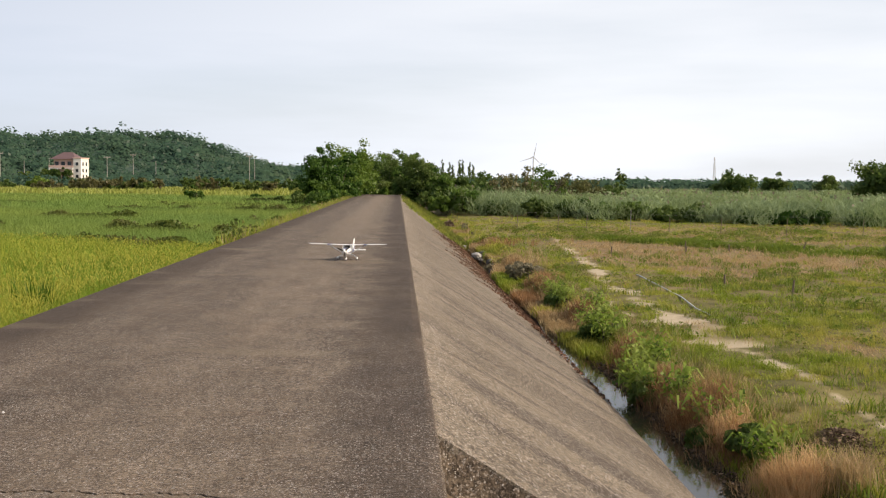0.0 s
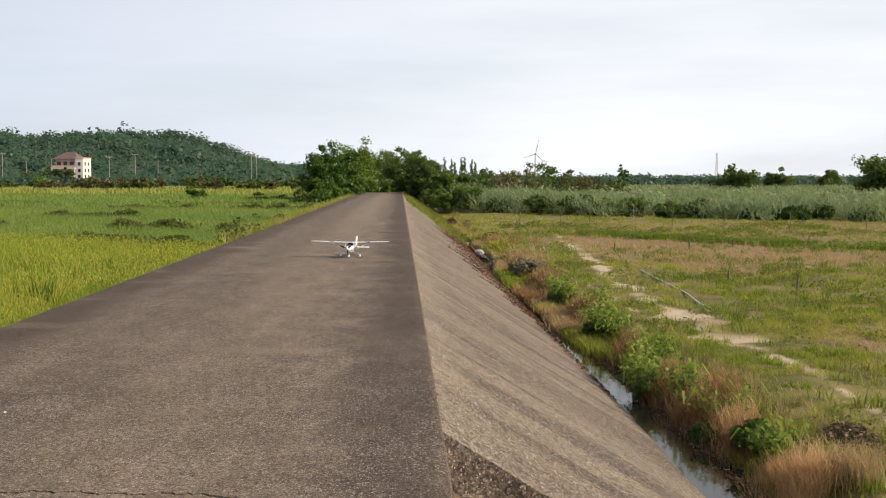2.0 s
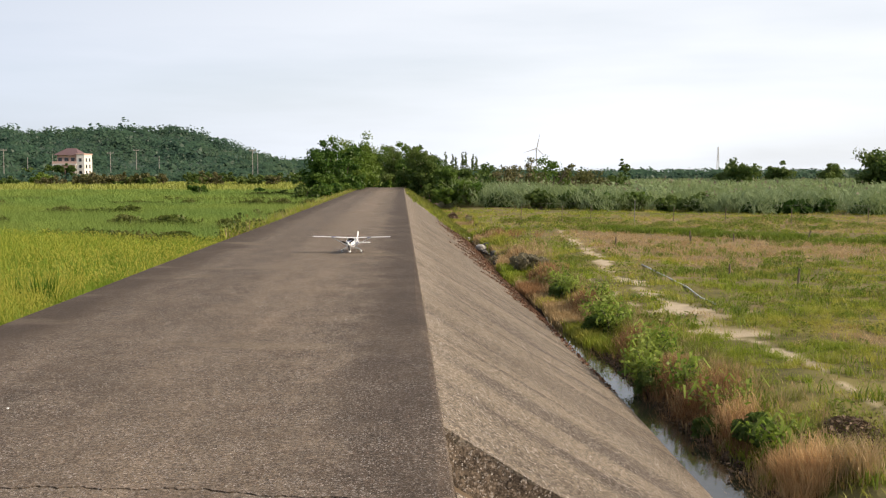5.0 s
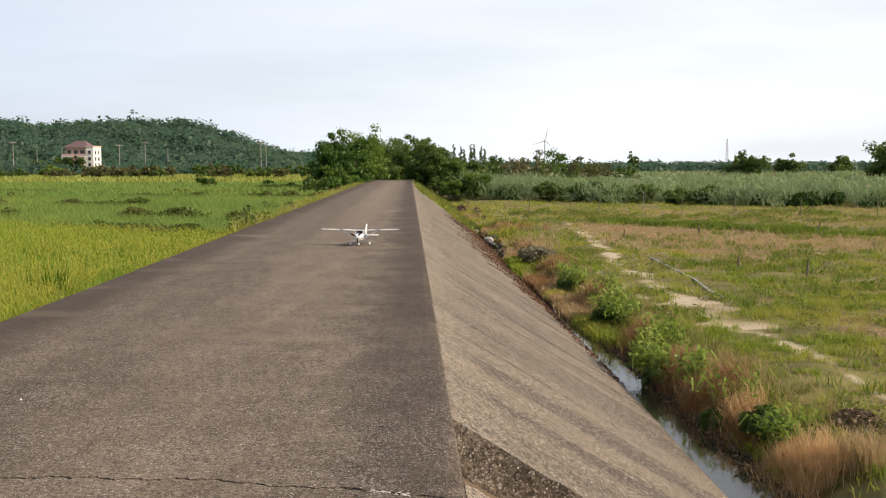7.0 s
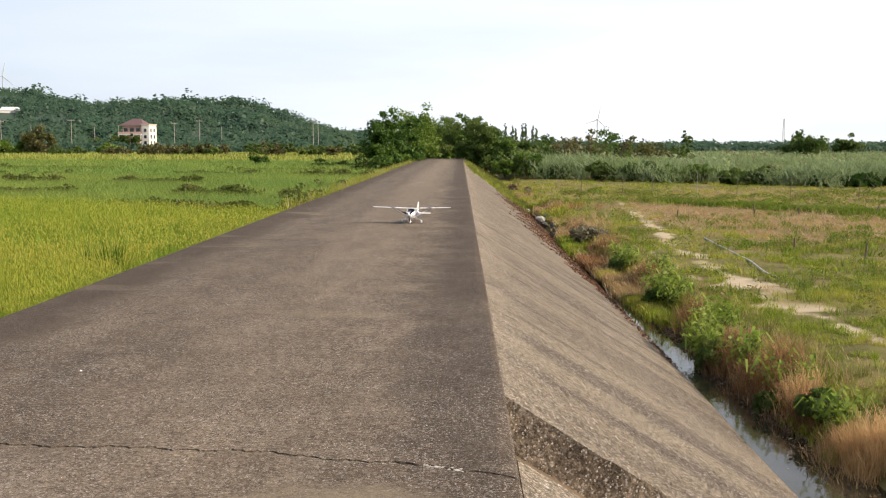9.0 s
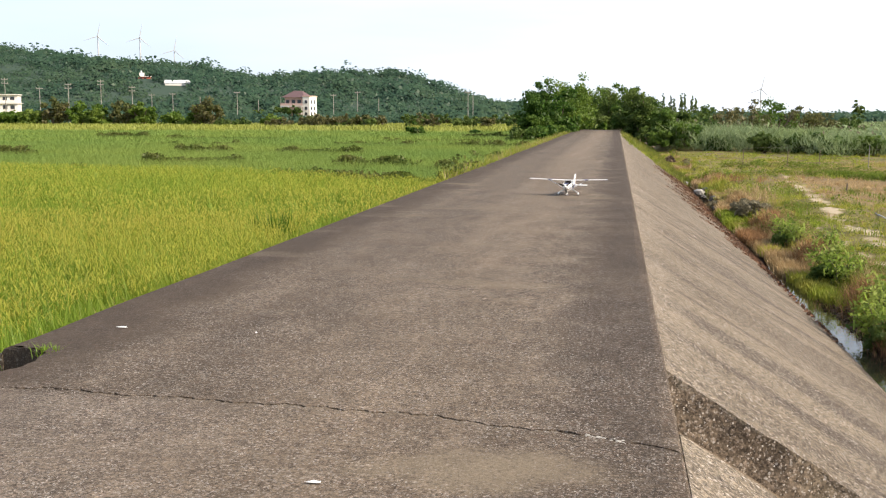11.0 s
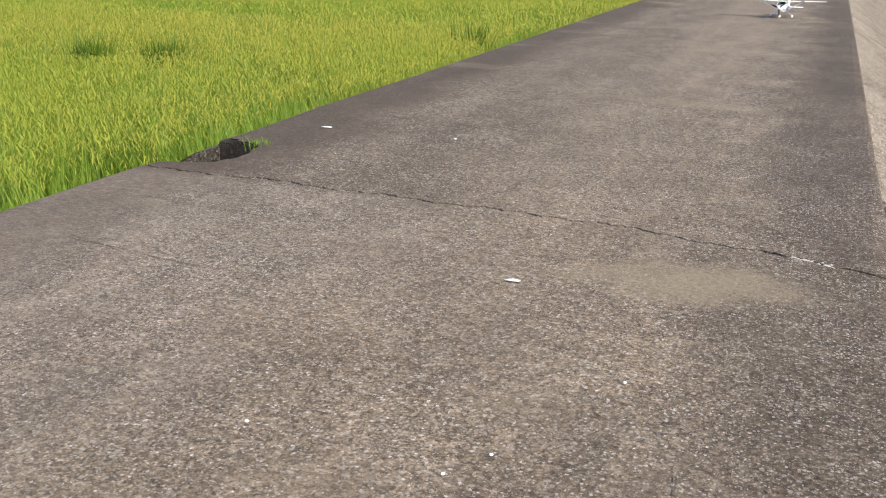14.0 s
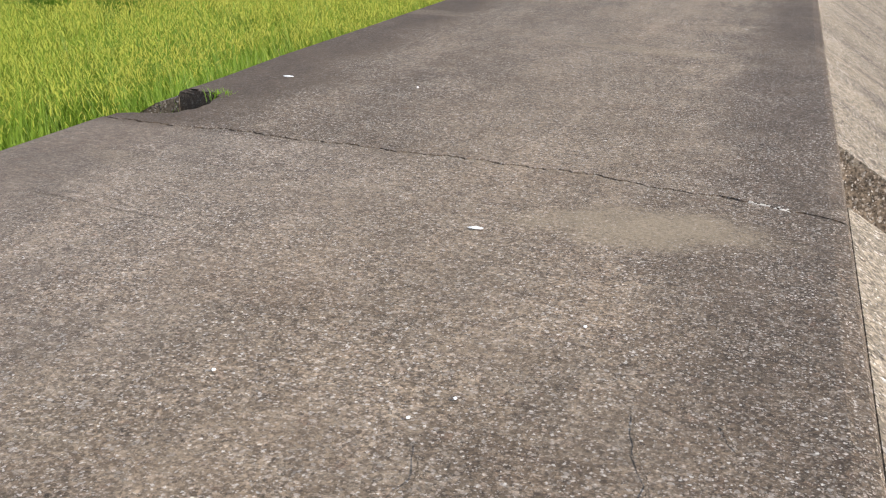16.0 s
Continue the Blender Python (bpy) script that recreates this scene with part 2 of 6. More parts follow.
def slope_concrete():
    n = Nodes("slope_concrete")
    run = n.noise(0.55, 6, 0.62, (0.16, 1.0, 0.16))
    broad = n.noise(1.45, 5, 0.6, (0.09, 0.85, 0.09))
    thin = n.noise(6.0, 5, 0.65, (0.06, 1.2, 0.06))
    fine = n.noise(50, 5, 0.75)
    c = n.mix(n.span(run, 0.36, 0.64), (0.108, 0.086, 0.063), (0.192, 0.156, 0.116))
    c = n.mix(n.span(broad, 0.52, 0.60, 0, 0.85), c, (0.060, 0.047, 0.037))
    c = n.mix(n.span(n.noise(0.35, 4), 0.45, 0.75, 0, 0.4), c, (0.235, 0.200, 0.155))
    c = n.mix(n.span(thin, 0.55, 0.66, 0, 0.45), c, (0.062, 0.049, 0.039))
    c = n.mix(n.span(n.noise(1.7, 6, 0.7), 0.46, 0.72, 0, 0.45), c, (0.095, 0.078, 0.060))
    c = n.mix(n.span(fine, 0.45, 0.7, 0, 0.6), c, n.mix(0.6, c, (0.03, 0.027, 0.023)))
    c = n.mix(n.span(n.noise(7, 5, 0.7), 0.52, 0.72, 0, 0.4), c, (0.085, 0.070, 0.055))
    # pale bare band just below the road's edge
    c = n.mix(n.math("MULTIPLY", n.span(n.axis(0), 0.55, 0.08, 0, 0.45), n.span(n.noise(0.5, 4), 0.35, 0.6)), c, (0.255, 0.215, 0.168))
    c, pale = grainy(n, c, 85, 0.9)
    c = grainy(n, c, 42, 0.75)[0]
    return n.done(c, 0.94, 0, n.bump(n.math("ADD", fine, pale), 0.6, 0.006), spec=0.2)


def rough_concrete():
    n = Nodes("broken_concrete")
    c = n.mix(n.span(n.noise(3, 5, 0.7), 0.3, 0.7), (0.075, 0.057, 0.043), (0.175, 0.137, 0.102))
    c = n.mix(n.span(n.noise(1.1, 4), 0.5, 0.7, 0, 0.35), c, (0.065, 0.062, 0.036))
    c, pale = grainy(n, c, 72, 0.9)
    c, pale = grainy(n, c, 48, 0.55)
    return n.done(c, 0.95, 0, n.bump(n.math("ADD", n.noise(14, 5), pale), 0.9, 0.02), spec=0.2)


def meadow_ground():
    n = Nodes("meadow_ground")
    sand, dry = n.attribute("sand"), n.attribute("dry")
    g = n.mix(n.span(n.noise(0.35, 5), 0.3, 0.7), (0.100, 0.094, 0.030), (0.215, 0.182, 0.068))
    g = n.mix(n.span(n.noise(3.2, 5), 0.45, 0.7, 0, 0.7), g, (0.085, 0.072, 0.034))
    d = n.mix(n.noise(2.0, 5), (0.17, 0.12, 0.065), (0.30, 0.22, 0.12))
    c = n.mix(dry, g, d)
    s = n.mix(n.noise(6, 5), (0.36, 0.29, 0.20), (0.57, 0.48, 0.35))
    c = n.mix(sand, c, s)
    return n.done(c, 0.95, 0, n.bump(n.noise(18, 6), 0.7, 0.03), spec=0.2)


def paddy_ground():
    n = Nodes("paddy_ground")
    far = n.span(n.axis(1), 112, 122)
    c = n.mix(n.span(n.noise(0.06, 4, 0.55, (0.5, 1.6, 1)), 0.35, 0.65), (0.10, 0.17, 0.022), (0.17, 0.22, 0.03))
    c = n.mix(n.span(n.noise(1.3, 4), 0.4, 0.7, 0, 0.5), c, (0.06, 0.11, 0.016))
    c = n.mix(far, c, (0.24, 0.23, 0.045))
    return n.done(c, 0.95, 0, n.bump(n.noise(9, 6), 0.8, 0.06), spec=0.15)


def ditch_water():
    n = Nodes("ditch_water")
    c = n.mix(n.noise(1.2, 4), (0.02, 0.018, 0.012), (0.05, 0.045, 0.03))
    return n.done(c, 0.06, 0, n.bump(n.noise(5, 3), 0.12, 0.02), spec=0.6)


ROAD = road_concrete()
SLOPE = slope_concrete()
BROKEN = rough_concrete()
MEADOW = meadow_ground()
PADDY = paddy_ground()
WATER = ditch_water()
RICE = leaf_material("rice_blades", (0.130, 0.228, 0.024), (0.245, 0.362, 0.044), (0.275, 0.352, 0.046), 0.3, 0.45)
RICE_GREEN = leaf_material("rice_young", (0.165, 0.262, 0.062), (0.215, 0.318, 0.080), (0.26, 0.335, 0.075), 0.07, 0.45)
EARS = leaf_material("rice_ears", (0.395, 0.370, 0.056), (0.520, 0.475, 0.100), (0.350, 0.390, 0.056), 0.11, 0.40)
RICE_FAR = leaf_material("rice_ripe", (0.24, 0.29, 0.060), (0.345, 0.36, 0.09), (0.29, 0.32, 0.07), 0.05, 0.4)
WEED = leaf_material("weed_blades", (0.100, 0.140, 0.030), (0.245, 0.270, 0.060), (0.250, 0.225, 0.075), 0.9)
BUND = leaf_material("bund_weeds", (0.050, 0.085, 0.018), (0.150, 0.185, 0.036), (0.150, 0.150, 0.045), 0.5)
GRASS = leaf_material("meadow_grass", (0.115, 0.180, 0.018), (0.330, 0.400, 0.045), (0.41, 0.385, 0.08), 0.45)
LUSH = leaf_material("lush_grass", (0.070, 0.125, 0.015), (0.215, 0.290, 0.035), (0.17, 0.22, 0.035), 0.6)
GOLD = leaf_material("golden_stalks", (0.46, 0.28, 0.13), (0.82, 0.60, 0.33), (0.64, 0.41, 0.20), 0.9)
RUST = leaf_material("rusty_grass", (0.19, 0.095, 0.045), (0.50, 0.29, 0.14), (0.31, 0.18, 0.085), 0.9)
STRAW = leaf_material("dry_grass", (0.33, 0.235, 0.12), (0.56, 0.43, 0.24), (0.43, 0.30, 0.15), 0.9)
REED = leaf_material("reed_leaves", (0.145, 0.205, 0.095), (0.33, 0.41, 0.220), (0.20, 0.265, 0.10), 0.16)
REED_TOP = leaf_material("reed_plumes", (0.20, 0.18, 0.12), (0.29, 0.26, 0.18), (0.20, 0.18, 0.11), 0.1)
BROAD = leaf_material("broad_leaves", (0.045, 0.100, 0.016), (0.26, 0.38, 0.050), (0.34, 0.41, 0.10), 1.5, 0.5)
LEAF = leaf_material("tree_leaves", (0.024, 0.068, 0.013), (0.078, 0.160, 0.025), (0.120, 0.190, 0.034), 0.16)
# paler leaf copy with sunlight put into its colour; olive bushes use it too
LEAF_LIT = leaf_material("sunlit_tint_leaves", (0.050, 0.105, 0.016), (0.135, 0.225, 0.032), (0.17, 0.24, 0.045), 0.16)
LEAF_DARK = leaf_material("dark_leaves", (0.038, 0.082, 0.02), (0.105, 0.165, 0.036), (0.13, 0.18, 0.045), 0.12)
# distance haze is put into this leaf colour as a bluish, low-contrast tint
LEAF_HAZED = crown_material("hazed_far_leaves", (0.017, 0.044, 0.032), (0.043, 0.086, 0.051), (0.056, 0.090, 0.046))
CLUMP = leaf_material("green_clump", (0.035, 0.095, 0.006), (0.095, 0.18, 0.012), (0.08, 0.15, 0.010), 0.8, 0.45)
LEAF_BROWN = leaf_material("rusty_leaves", (0.080, 0.080, 0.034), (0.180, 0.160, 0.070), (0.110, 0.130, 0.042), 0.2)
BARK = plain("bark", (0.13, 0.10, 0.075), 0.95, vary=0.5, scale=12, bump=0.8)
DIRT = plain("bank_dirt", (0.15, 0.105, 0.065), 0.95, vary=0.5, scale=7, bump=0.9)
DEBRIS = leaf_material("dry_debris", (0.075, 0.042, 0.030), (0.26, 0.135, 0.085), (0.15, 0.095, 0.062), 0.8, 0.1)
DEAD = leaf_material("dead_weeds", (0.060, 0.042, 0.030), (0.24, 0.165, 0.11), (0.15, 0.105, 0.07), 2.0, 0.1)
ROCK = plain("rock", (0.10, 0.095, 0.09), 0.9, vary=0.5, scale=9, bump=0.8)
# pale stone whose brightness also stands for glints on the ditch water
PALE_GLINT_ROCK = plain("pale_glint_rock", (0.33, 0.315, 0.295), 0.85, vary=0.3, scale=9, bump=0.5)
# white turbines greyed: their shade against the bright sky is in this colour
TURBINE = plain("shade_greyed_paint", (0.46, 0.48, 0.51), 0.5, 0.0, 0.06, 5)
SPALL = plain("spalled_concrete", (0.52, 0.49, 0.45), 0.9, vary=0.4, scale=30, bump=0.8)
STEEL = plain("galvanised_steel", (0.62, 0.63, 0.64), 0.5, 0.2, 0.1, 5)
POLE = plain("pole_concrete", (0.26, 0.25, 0.23), 0.9, vary=0.2, scale=3)
PVC = plain("grey_pipe", (0.50, 0.53, 0.52), 0.45, vary=0.2, scale=8)
TIMBER = plain("weathered_stake", (0.17, 0.13, 0.09), 0.9, vary=0.4, scale=14, bump=0.6)
RENDER_WHITE = plain("white_wall", (0.74, 0.70, 0.66), 0.85, vary=0.14, scale=1.5)
RENDER_PINK = plain("pink_wall", (0.62, 0.42, 0.36), 0.85, vary=0.14, scale=1.5)
ROOF_PLUM = plain("plum_roof_tiles", (0.14, 0.085, 0.088), 0.7, vary=0.3, scale=4, bump=0.6)
ROOF_RED = plain("red_roof", (0.50, 0.12, 0.07), 0.6, vary=0.2, scale=3)
ROOF_PALE = plain("pale_roof", (0.72, 0.73, 0.74), 0.5, vary=0.1, scale=3)
PANE = plain("dark_window", (0.03, 0.035, 0.04), 0.12, vary=0.3, scale=2, bump=0.0)
FOAM = plain("white_foam", (0.86, 0.86, 0.85), 0.38, vary=0.03, scale=60, bump=0.04)
BLUE = plain("blue_decal", (0.016, 0.030, 0.17), 0.3, vary=0.08, scale=40, bump=0.02)
BLACK = plain("black_decal", (0.012, 0.012, 0.016), 0.35, vary=0.1, scale=40, bump=0.02)
GREY_IN = plain("cabin_lining", (0.17, 0.13, 0.11), 0.7, vary=0.2, scale=30)
PROP = plain("propeller_plastic", (0.014, 0.013, 0.012), 0.4, vary=0.2, scale=40)
CHIP = plain("white_chip", (0.85, 0.85, 0.84), 0.5, vary=0.05, scale=80)
RED = plain("red_decal", (0.55, 0.12, 0.10), 0.4, vary=0.05, scale=40)


def glass():
    n = Nodes("cockpit_glass")
    t = n.t.nodes.new("ShaderNodeBsdfTransparent")
    t.inputs["Color"].default_value = (0.82, 0.80, 0.78, 1)
    g = n.t.nodes.new("ShaderNodeBsdfGlossy")
    g.inputs["Roughness"].default_value = 0.05
    f = n.t.nodes.new("ShaderNodeFresnel")
    f.inputs["IOR"].default_value = 1.16
    mx = n.t.nodes.new("ShaderNodeMixShader")
    n.t.links.new(f.outputs[0], mx.inputs[0])
    n.t.links.new(t.outputs[0], mx.inputs[1])
    n.t.links.new(g.outputs[0], mx.inputs[2])
    n.t.links.new(mx.outputs[0], n.out.inputs["Surface"])
    return n.m


GLASS = glass()

# ---- mesh helpers ----


def np_mesh(name, verts, faces, material, parent=None, smooth=False):
    """One mesh object from arrays; faces is an (n, 3) or (n, 4) array."""
    verts, faces = np.asarray(verts, np.float32), np.asarray(faces, np.int32)
    me = bpy.data.meshes.new(name)
    k = faces.shape[1]
    me.vertices.add(len(verts))
    me.vertices.foreach_set("co", verts.ravel())
    me.loops.add(faces.size)
    me.loops.foreach_set("vertex_index", faces.ravel())
    me.polygons.add(len(faces))
    me.polygons.foreach_set("loop_start", np.arange(0, faces.size, k, dtype=np.int32))
    me.polygons.foreach_set("loop_total", np.full(len(faces), k, np.int32))
    if smooth:
        me.polygons.foreach_set("use_smooth", np.ones(len(faces), bool))
    me.update(calc_edges=True)
    me.materials.append(material)
    ob = new(name, me)
    ob.parent = parent
    return ob


def part(name, bm, material, parent=None, label="", smooth=False):
    """A bmesh as one mesh object under a thing or a part."""
    me = bpy.data.meshes.new(name)
    bmesh.ops.recalc_face_normals(bm, faces=bm.faces)
    bm.to_mesh(me)
    bm.free()
    if smooth:
        me.polygons.foreach_set("use_smooth", [True] * len(me.polygons))
    me.materials.append(material)
    ob = new(name, me)
    ob.parent = parent
    return tagged(ob, label)


def empty(name, label, category, m=None, group="", kind=""):
    ob = new(name)
    ob.empty_display_size = 0.1
    if m is not None:
        ob.matrix_world = m
    return tagged(ob, label, category, group, kind)


def box(bm, x0, x1, y0, y1, z0, z1, bevel=0.0):
    made = bmesh.ops.create_cube(bm, size=1.0, matrix=Matrix.Translation(((x0 + x1) / 2, (y0 + y1) / 2, (z0 + z1) / 2)) @ Matrix.Diagonal((x1 - x0, y1 - y0, z1 - z0, 1)))
    if bevel:
        edges = list({e for v in made["verts"] for e in v.link_edges})
        bmesh.ops.bevel(bm, geom=edges, offset=bevel, segments=2, profile=0.6, affect="EDGES")


def boxed(x0, x1, y0, y1, z0, z1, bevel=0.0):
    bm = bmesh.new()
    box(bm, x0, x1, y0, y1, z0, z1, bevel)
    return bm


def tube(bm, points, radii, sides=8, cap=True):
    """A tapered tube through the points."""
    rings = []
    pts = [Vector(p) for p in points]
    for i, p in enumerate(pts):
        d = (pts[min(i + 1, len(pts) - 1)] - pts[max(i - 1, 0)]).normalized()
        a = d.orthogonal().normalized() if i == 0 else (rings_a - d * rings_a.dot(d)).normalized()
        rings_a = a
        b = d.cross(a)
        rings.append([bm.verts.new(p + (a * math.cos(2 * math.pi * k / sides) + b * math.sin(2 * math.pi * k / sides)) * radii[i]) for k in range(sides)])
    for r0, r1 in zip(rings, rings[1:]):
        for k in range(sides):
            bm.faces.new((r0[k], r0[(k + 1) % sides], r1[(k + 1) % sides], r1[k]))
    if cap:
        bm.faces.new(rings[0][::-1])
        bm.faces.new(rings[-1])


def blades(roots, height, width, lean, rs, far=False):
    """Tapered bent blades: roots (n, 3), height and width (n,), lean as a share of the height. Returns vertices and triangles."""
    n = len(roots)
    turn = rs.uniform(0, 2 * np.pi, n)
    out = np.stack([np.cos(turn), np.sin(turn), np.zeros(n)], 1)
    side = np.stack([-np.sin(turn), np.cos(turn), np.zeros(n)], 1) * (width / 2)[:, None]
    le = (lean * rs.uniform(0.3, 1.3, n) * height)[:, None]
    up = np.array([0, 0, 1.0])
    mid = roots + up * (height * 0.58)[:, None] + out * le * 0.3
    tip = roots + up * height[:, None] + out * le
    if far:
        v = np.stack([roots - side, roots + side, tip], 1).reshape(-1, 3)
        return v, (np.arange(n) * 3)[:, None, None] + np.array([[0, 1, 2]])[None]
    v = np.stack([roots - side * 0.8, roots + side * 0.8, mid - side, mid + side, tip], 1).reshape(-1, 3)
    f = np.array([[0, 1, 3], [0, 3, 2], [2, 3, 4]])
    return v, (np.arange(n) * 5)[:, None, None] + f[None]


def droops(roots, length, width, rs):
    """Hanging ears: short bent blades that bow over and down."""
    n = len(roots)
    turn = rs.uniform(0, 2 * np.pi, n)
    out = np.stack([np.cos(turn), np.sin(turn), np.zeros(n)], 1)
    side = np.stack([-np.sin(turn), np.cos(turn), np.zeros(n)], 1) * (width / 2)[:, None]
    le = length[:, None]
    a = roots
    b = roots + out * le * 0.45 + np.array([0, 0, 0.35]) * le
    c = roots + out * le * 0.95 - np.array([0, 0, 0.25]) * le
    v = np.stack([a - side * 0.4, a + side * 0.4, b - side, b + side, c - side * 0.5, c + side * 0.5], 1).reshape(-1, 3)
    f = np.array([[0, 1, 3], [0, 3, 2], [2, 3, 5], [2, 5, 4]])
    return v, (np.arange(n) * 6)[:, None, None] + f[None]


def leaves(centres, size, rs, flat=0.5):
    """Small folded leaves at the centres (n, 3) with sizes (n,)."""
    n = len(centres)
    d = rs.normal(size=(n, 3))
    d[:, 2] *= flat
    d /= np.linalg.norm(d, axis=1)[:, None]
    e = np.cross(d, rs.normal(size=(n, 3)))
    e /= np.linalg.norm(e, axis=1)[:, None] + 1e-9
    s = size[:, None]
    v = np.stack([centres - d * s * 0.5, centres + e * s * 0.28, centres + d * s * 0.5, centres - e * s * 0.28], 1).reshape(-1, 3)
    f = np.array([[0, 1, 2], [0, 2, 3]])
    return v, (np.arange(n) * 4)[:, None, None] + f[None]


def facing_leaves(centres, outward, size, rs, loose=0.55):
    """Leaves that lie roughly across the outward direction, as the outer leaves of a crown do."""
    n = len(centres)
    nrm = outward + loose * rs.normal(size=(n, 3))
    nrm /= np.linalg.norm(nrm, axis=1)[:, None] + 1e-9
    d = np.cross(nrm, rs.normal(size=(n, 3)))
    d /= np.linalg.norm(d, axis=1)[:, None] + 1e-9
    e = np.cross(nrm, d)
    s = size[:, None]
    v = np.stack([centres - d * s * 0.5, centres + e * s * 0.36, centres + d * s * 0.5, centres - e * s * 0.36], 1).reshape(-1, 3)
    f = np.array([[0, 1, 2], [0, 2, 3]])
    return v, (np.arange(n) * 4)[:, None, None] + f[None]


def foliage(name, v, f, material, parent=None):
    return np_mesh(name, v, f.reshape(-1, 3), material, parent)


def smooth_noise(x, y, scale, seed=0.0):
    """Cheap layered sine noise for arrays, about -1 to 1."""
    a = np.sin(x * scale * 1.0 + 1.3 * np.sin(y * scale * 0.7 + seed) + seed * 2.1)
    b = np.sin(y * scale * 1.3 + 1.7 * np.sin(x * scale * 0.9 - seed) + seed)
    c = np.sin((x + y) * scale * 2.3 + 2 * np.sin((x - y) * scale * 1.7 + seed * 3))
    return (a + b + 0.6 * c) / 2.6


# ---- ground ----
PADDY_Z, FIELD_Z, WATER_Z = -0.95, -1.5, -1.9


def ditch_centre(y):
    return 3.32 + 0.10 * np.sin(y * 0.35) + 0.004 * np.maximum(y - 15, 0)


def ground_height(x, y):
    bank = np.interp(x, (-4.75, -4.32), (PADDY_Z, -0.35))
    z = np.where(x < -2, bank, -0.35)
    z = np.where((x < -3.8) & (y > 3.6) & (y < 4.6), -0.9, z)
    dc = ditch_centre(y)
    half = 0.30 + 0.10 * np.sin(y * 0.8) + np.where(y < 14, 0.06, 0.0)
    under = -0.35 - x * 0.617
    r = x - dc
    bank_r = -2.15 + 0.62 * np.clip((r - half) / 0.62, 0, 1) ** 0.7
    rough = 0.06 * smooth_noise(x, y, 0.8, 1.0) + 0.03 * smooth_noise(x, y, 2.9, 2.0)
    field = FIELD_Z + rough * np.clip((x - 3.9) * 2, 0, 1)
    right = np.where(r > half, np.minimum(bank_r + 0.05 * smooth_noise(x, y, 2.0, 3), field), -2.2)
    right = np.where(x > 4.6, field, right)
    under = np.maximum(under, -2.25)
    right = np.where(x < 2.9, under, right)
    z = np.where(x > 0, right, z)
    return z


def sand_share(x, y):
    """How bare the track through the meadow is, 0 to 1."""
    cx = np.interp(y, (8, 11, 13, 14.2, 16.5, 18.5, 20.5, 23.5, 30, 35, 60), (5.6, 5.8, 5.95, 6.1, 6.15, 5.95, 5.75, 5.9, 6.15, 6.7, 8.6))
    half = np.interp(y, (8, 11, 13, 14.5, 15.5, 16.8, 17.5, 19.8, 21, 24, 30, 36, 44, 60), (0.02, 0.04, 0.11, 0.15, 0.25, 0.45, 1.0, 0.9, 0.5, 0.36, 0.34, 0.3, 0.2, 0.0))
    r = np.abs(x - cx) / np.maximum(half, 0.05)
    side = np.abs(x - 4.98 - 0.06 * np.sin(y)) / np.where((y > 18.5) & (y < 29), 0.17, 0.001)
    r = np.minimum(r, side)
    n = smooth_noise(x, y, 1.6, 4) * 0.45 + smooth_noise(x, y, 4.5, 6) * 0.35
    strip = np.clip((0.8 + n * 1.9 - r) * 2.6, 0, 1)
    return strip * np.clip(0.72 + 0.9 * smooth_noise(x * 0.4, y, 0.9, 9), 0, 1) * (y > 6) * (y < 58)


def lush_line(x):
    """Where the greener bank crosses the meadow."""
    return np.interp(x, (7, 10.4, 16.6, 20.3, 26), (54, 52, 43.3, 41.6, 41.0))


def dry_share(x, y):
    """How brown the meadow is, 0 to 1."""
    n = smooth_noise(x, y, 0.5, 12) * 3 + smooth_noise(x, y, 1.7, 3) * 1.5
    strip = lush_line(x)
    band = np.clip((y - 31.0 - n) / 2.5, 0, 1) * np.clip((strip - 2.0 - y + 0.3 * n) / 1.5, 0, 1) * np.clip((x - 7.0 - 0.3 * n) / 1.5, 0, 1)
    back = np.clip((y - strip - 4 - n) / 3, 0, 1) * np.clip((67 - y + n) / 3, 0, 1) * np.clip((x - 9) / 3, 0, 1) * 0.35
    near = np.clip(smooth_noise(x, y, 0.9, 15) * 1.3 - 0.32, 0, 1) * 0.75
    return np.clip(np.maximum(np.maximum(band, back), near), 0, 1)


def axis_lines(spans):
    out = []
    for a, b, step in spans:
        out.append(np.arange(a, b, step))
    return np.concatenate(out + [np.array([spans[-1][1]])])


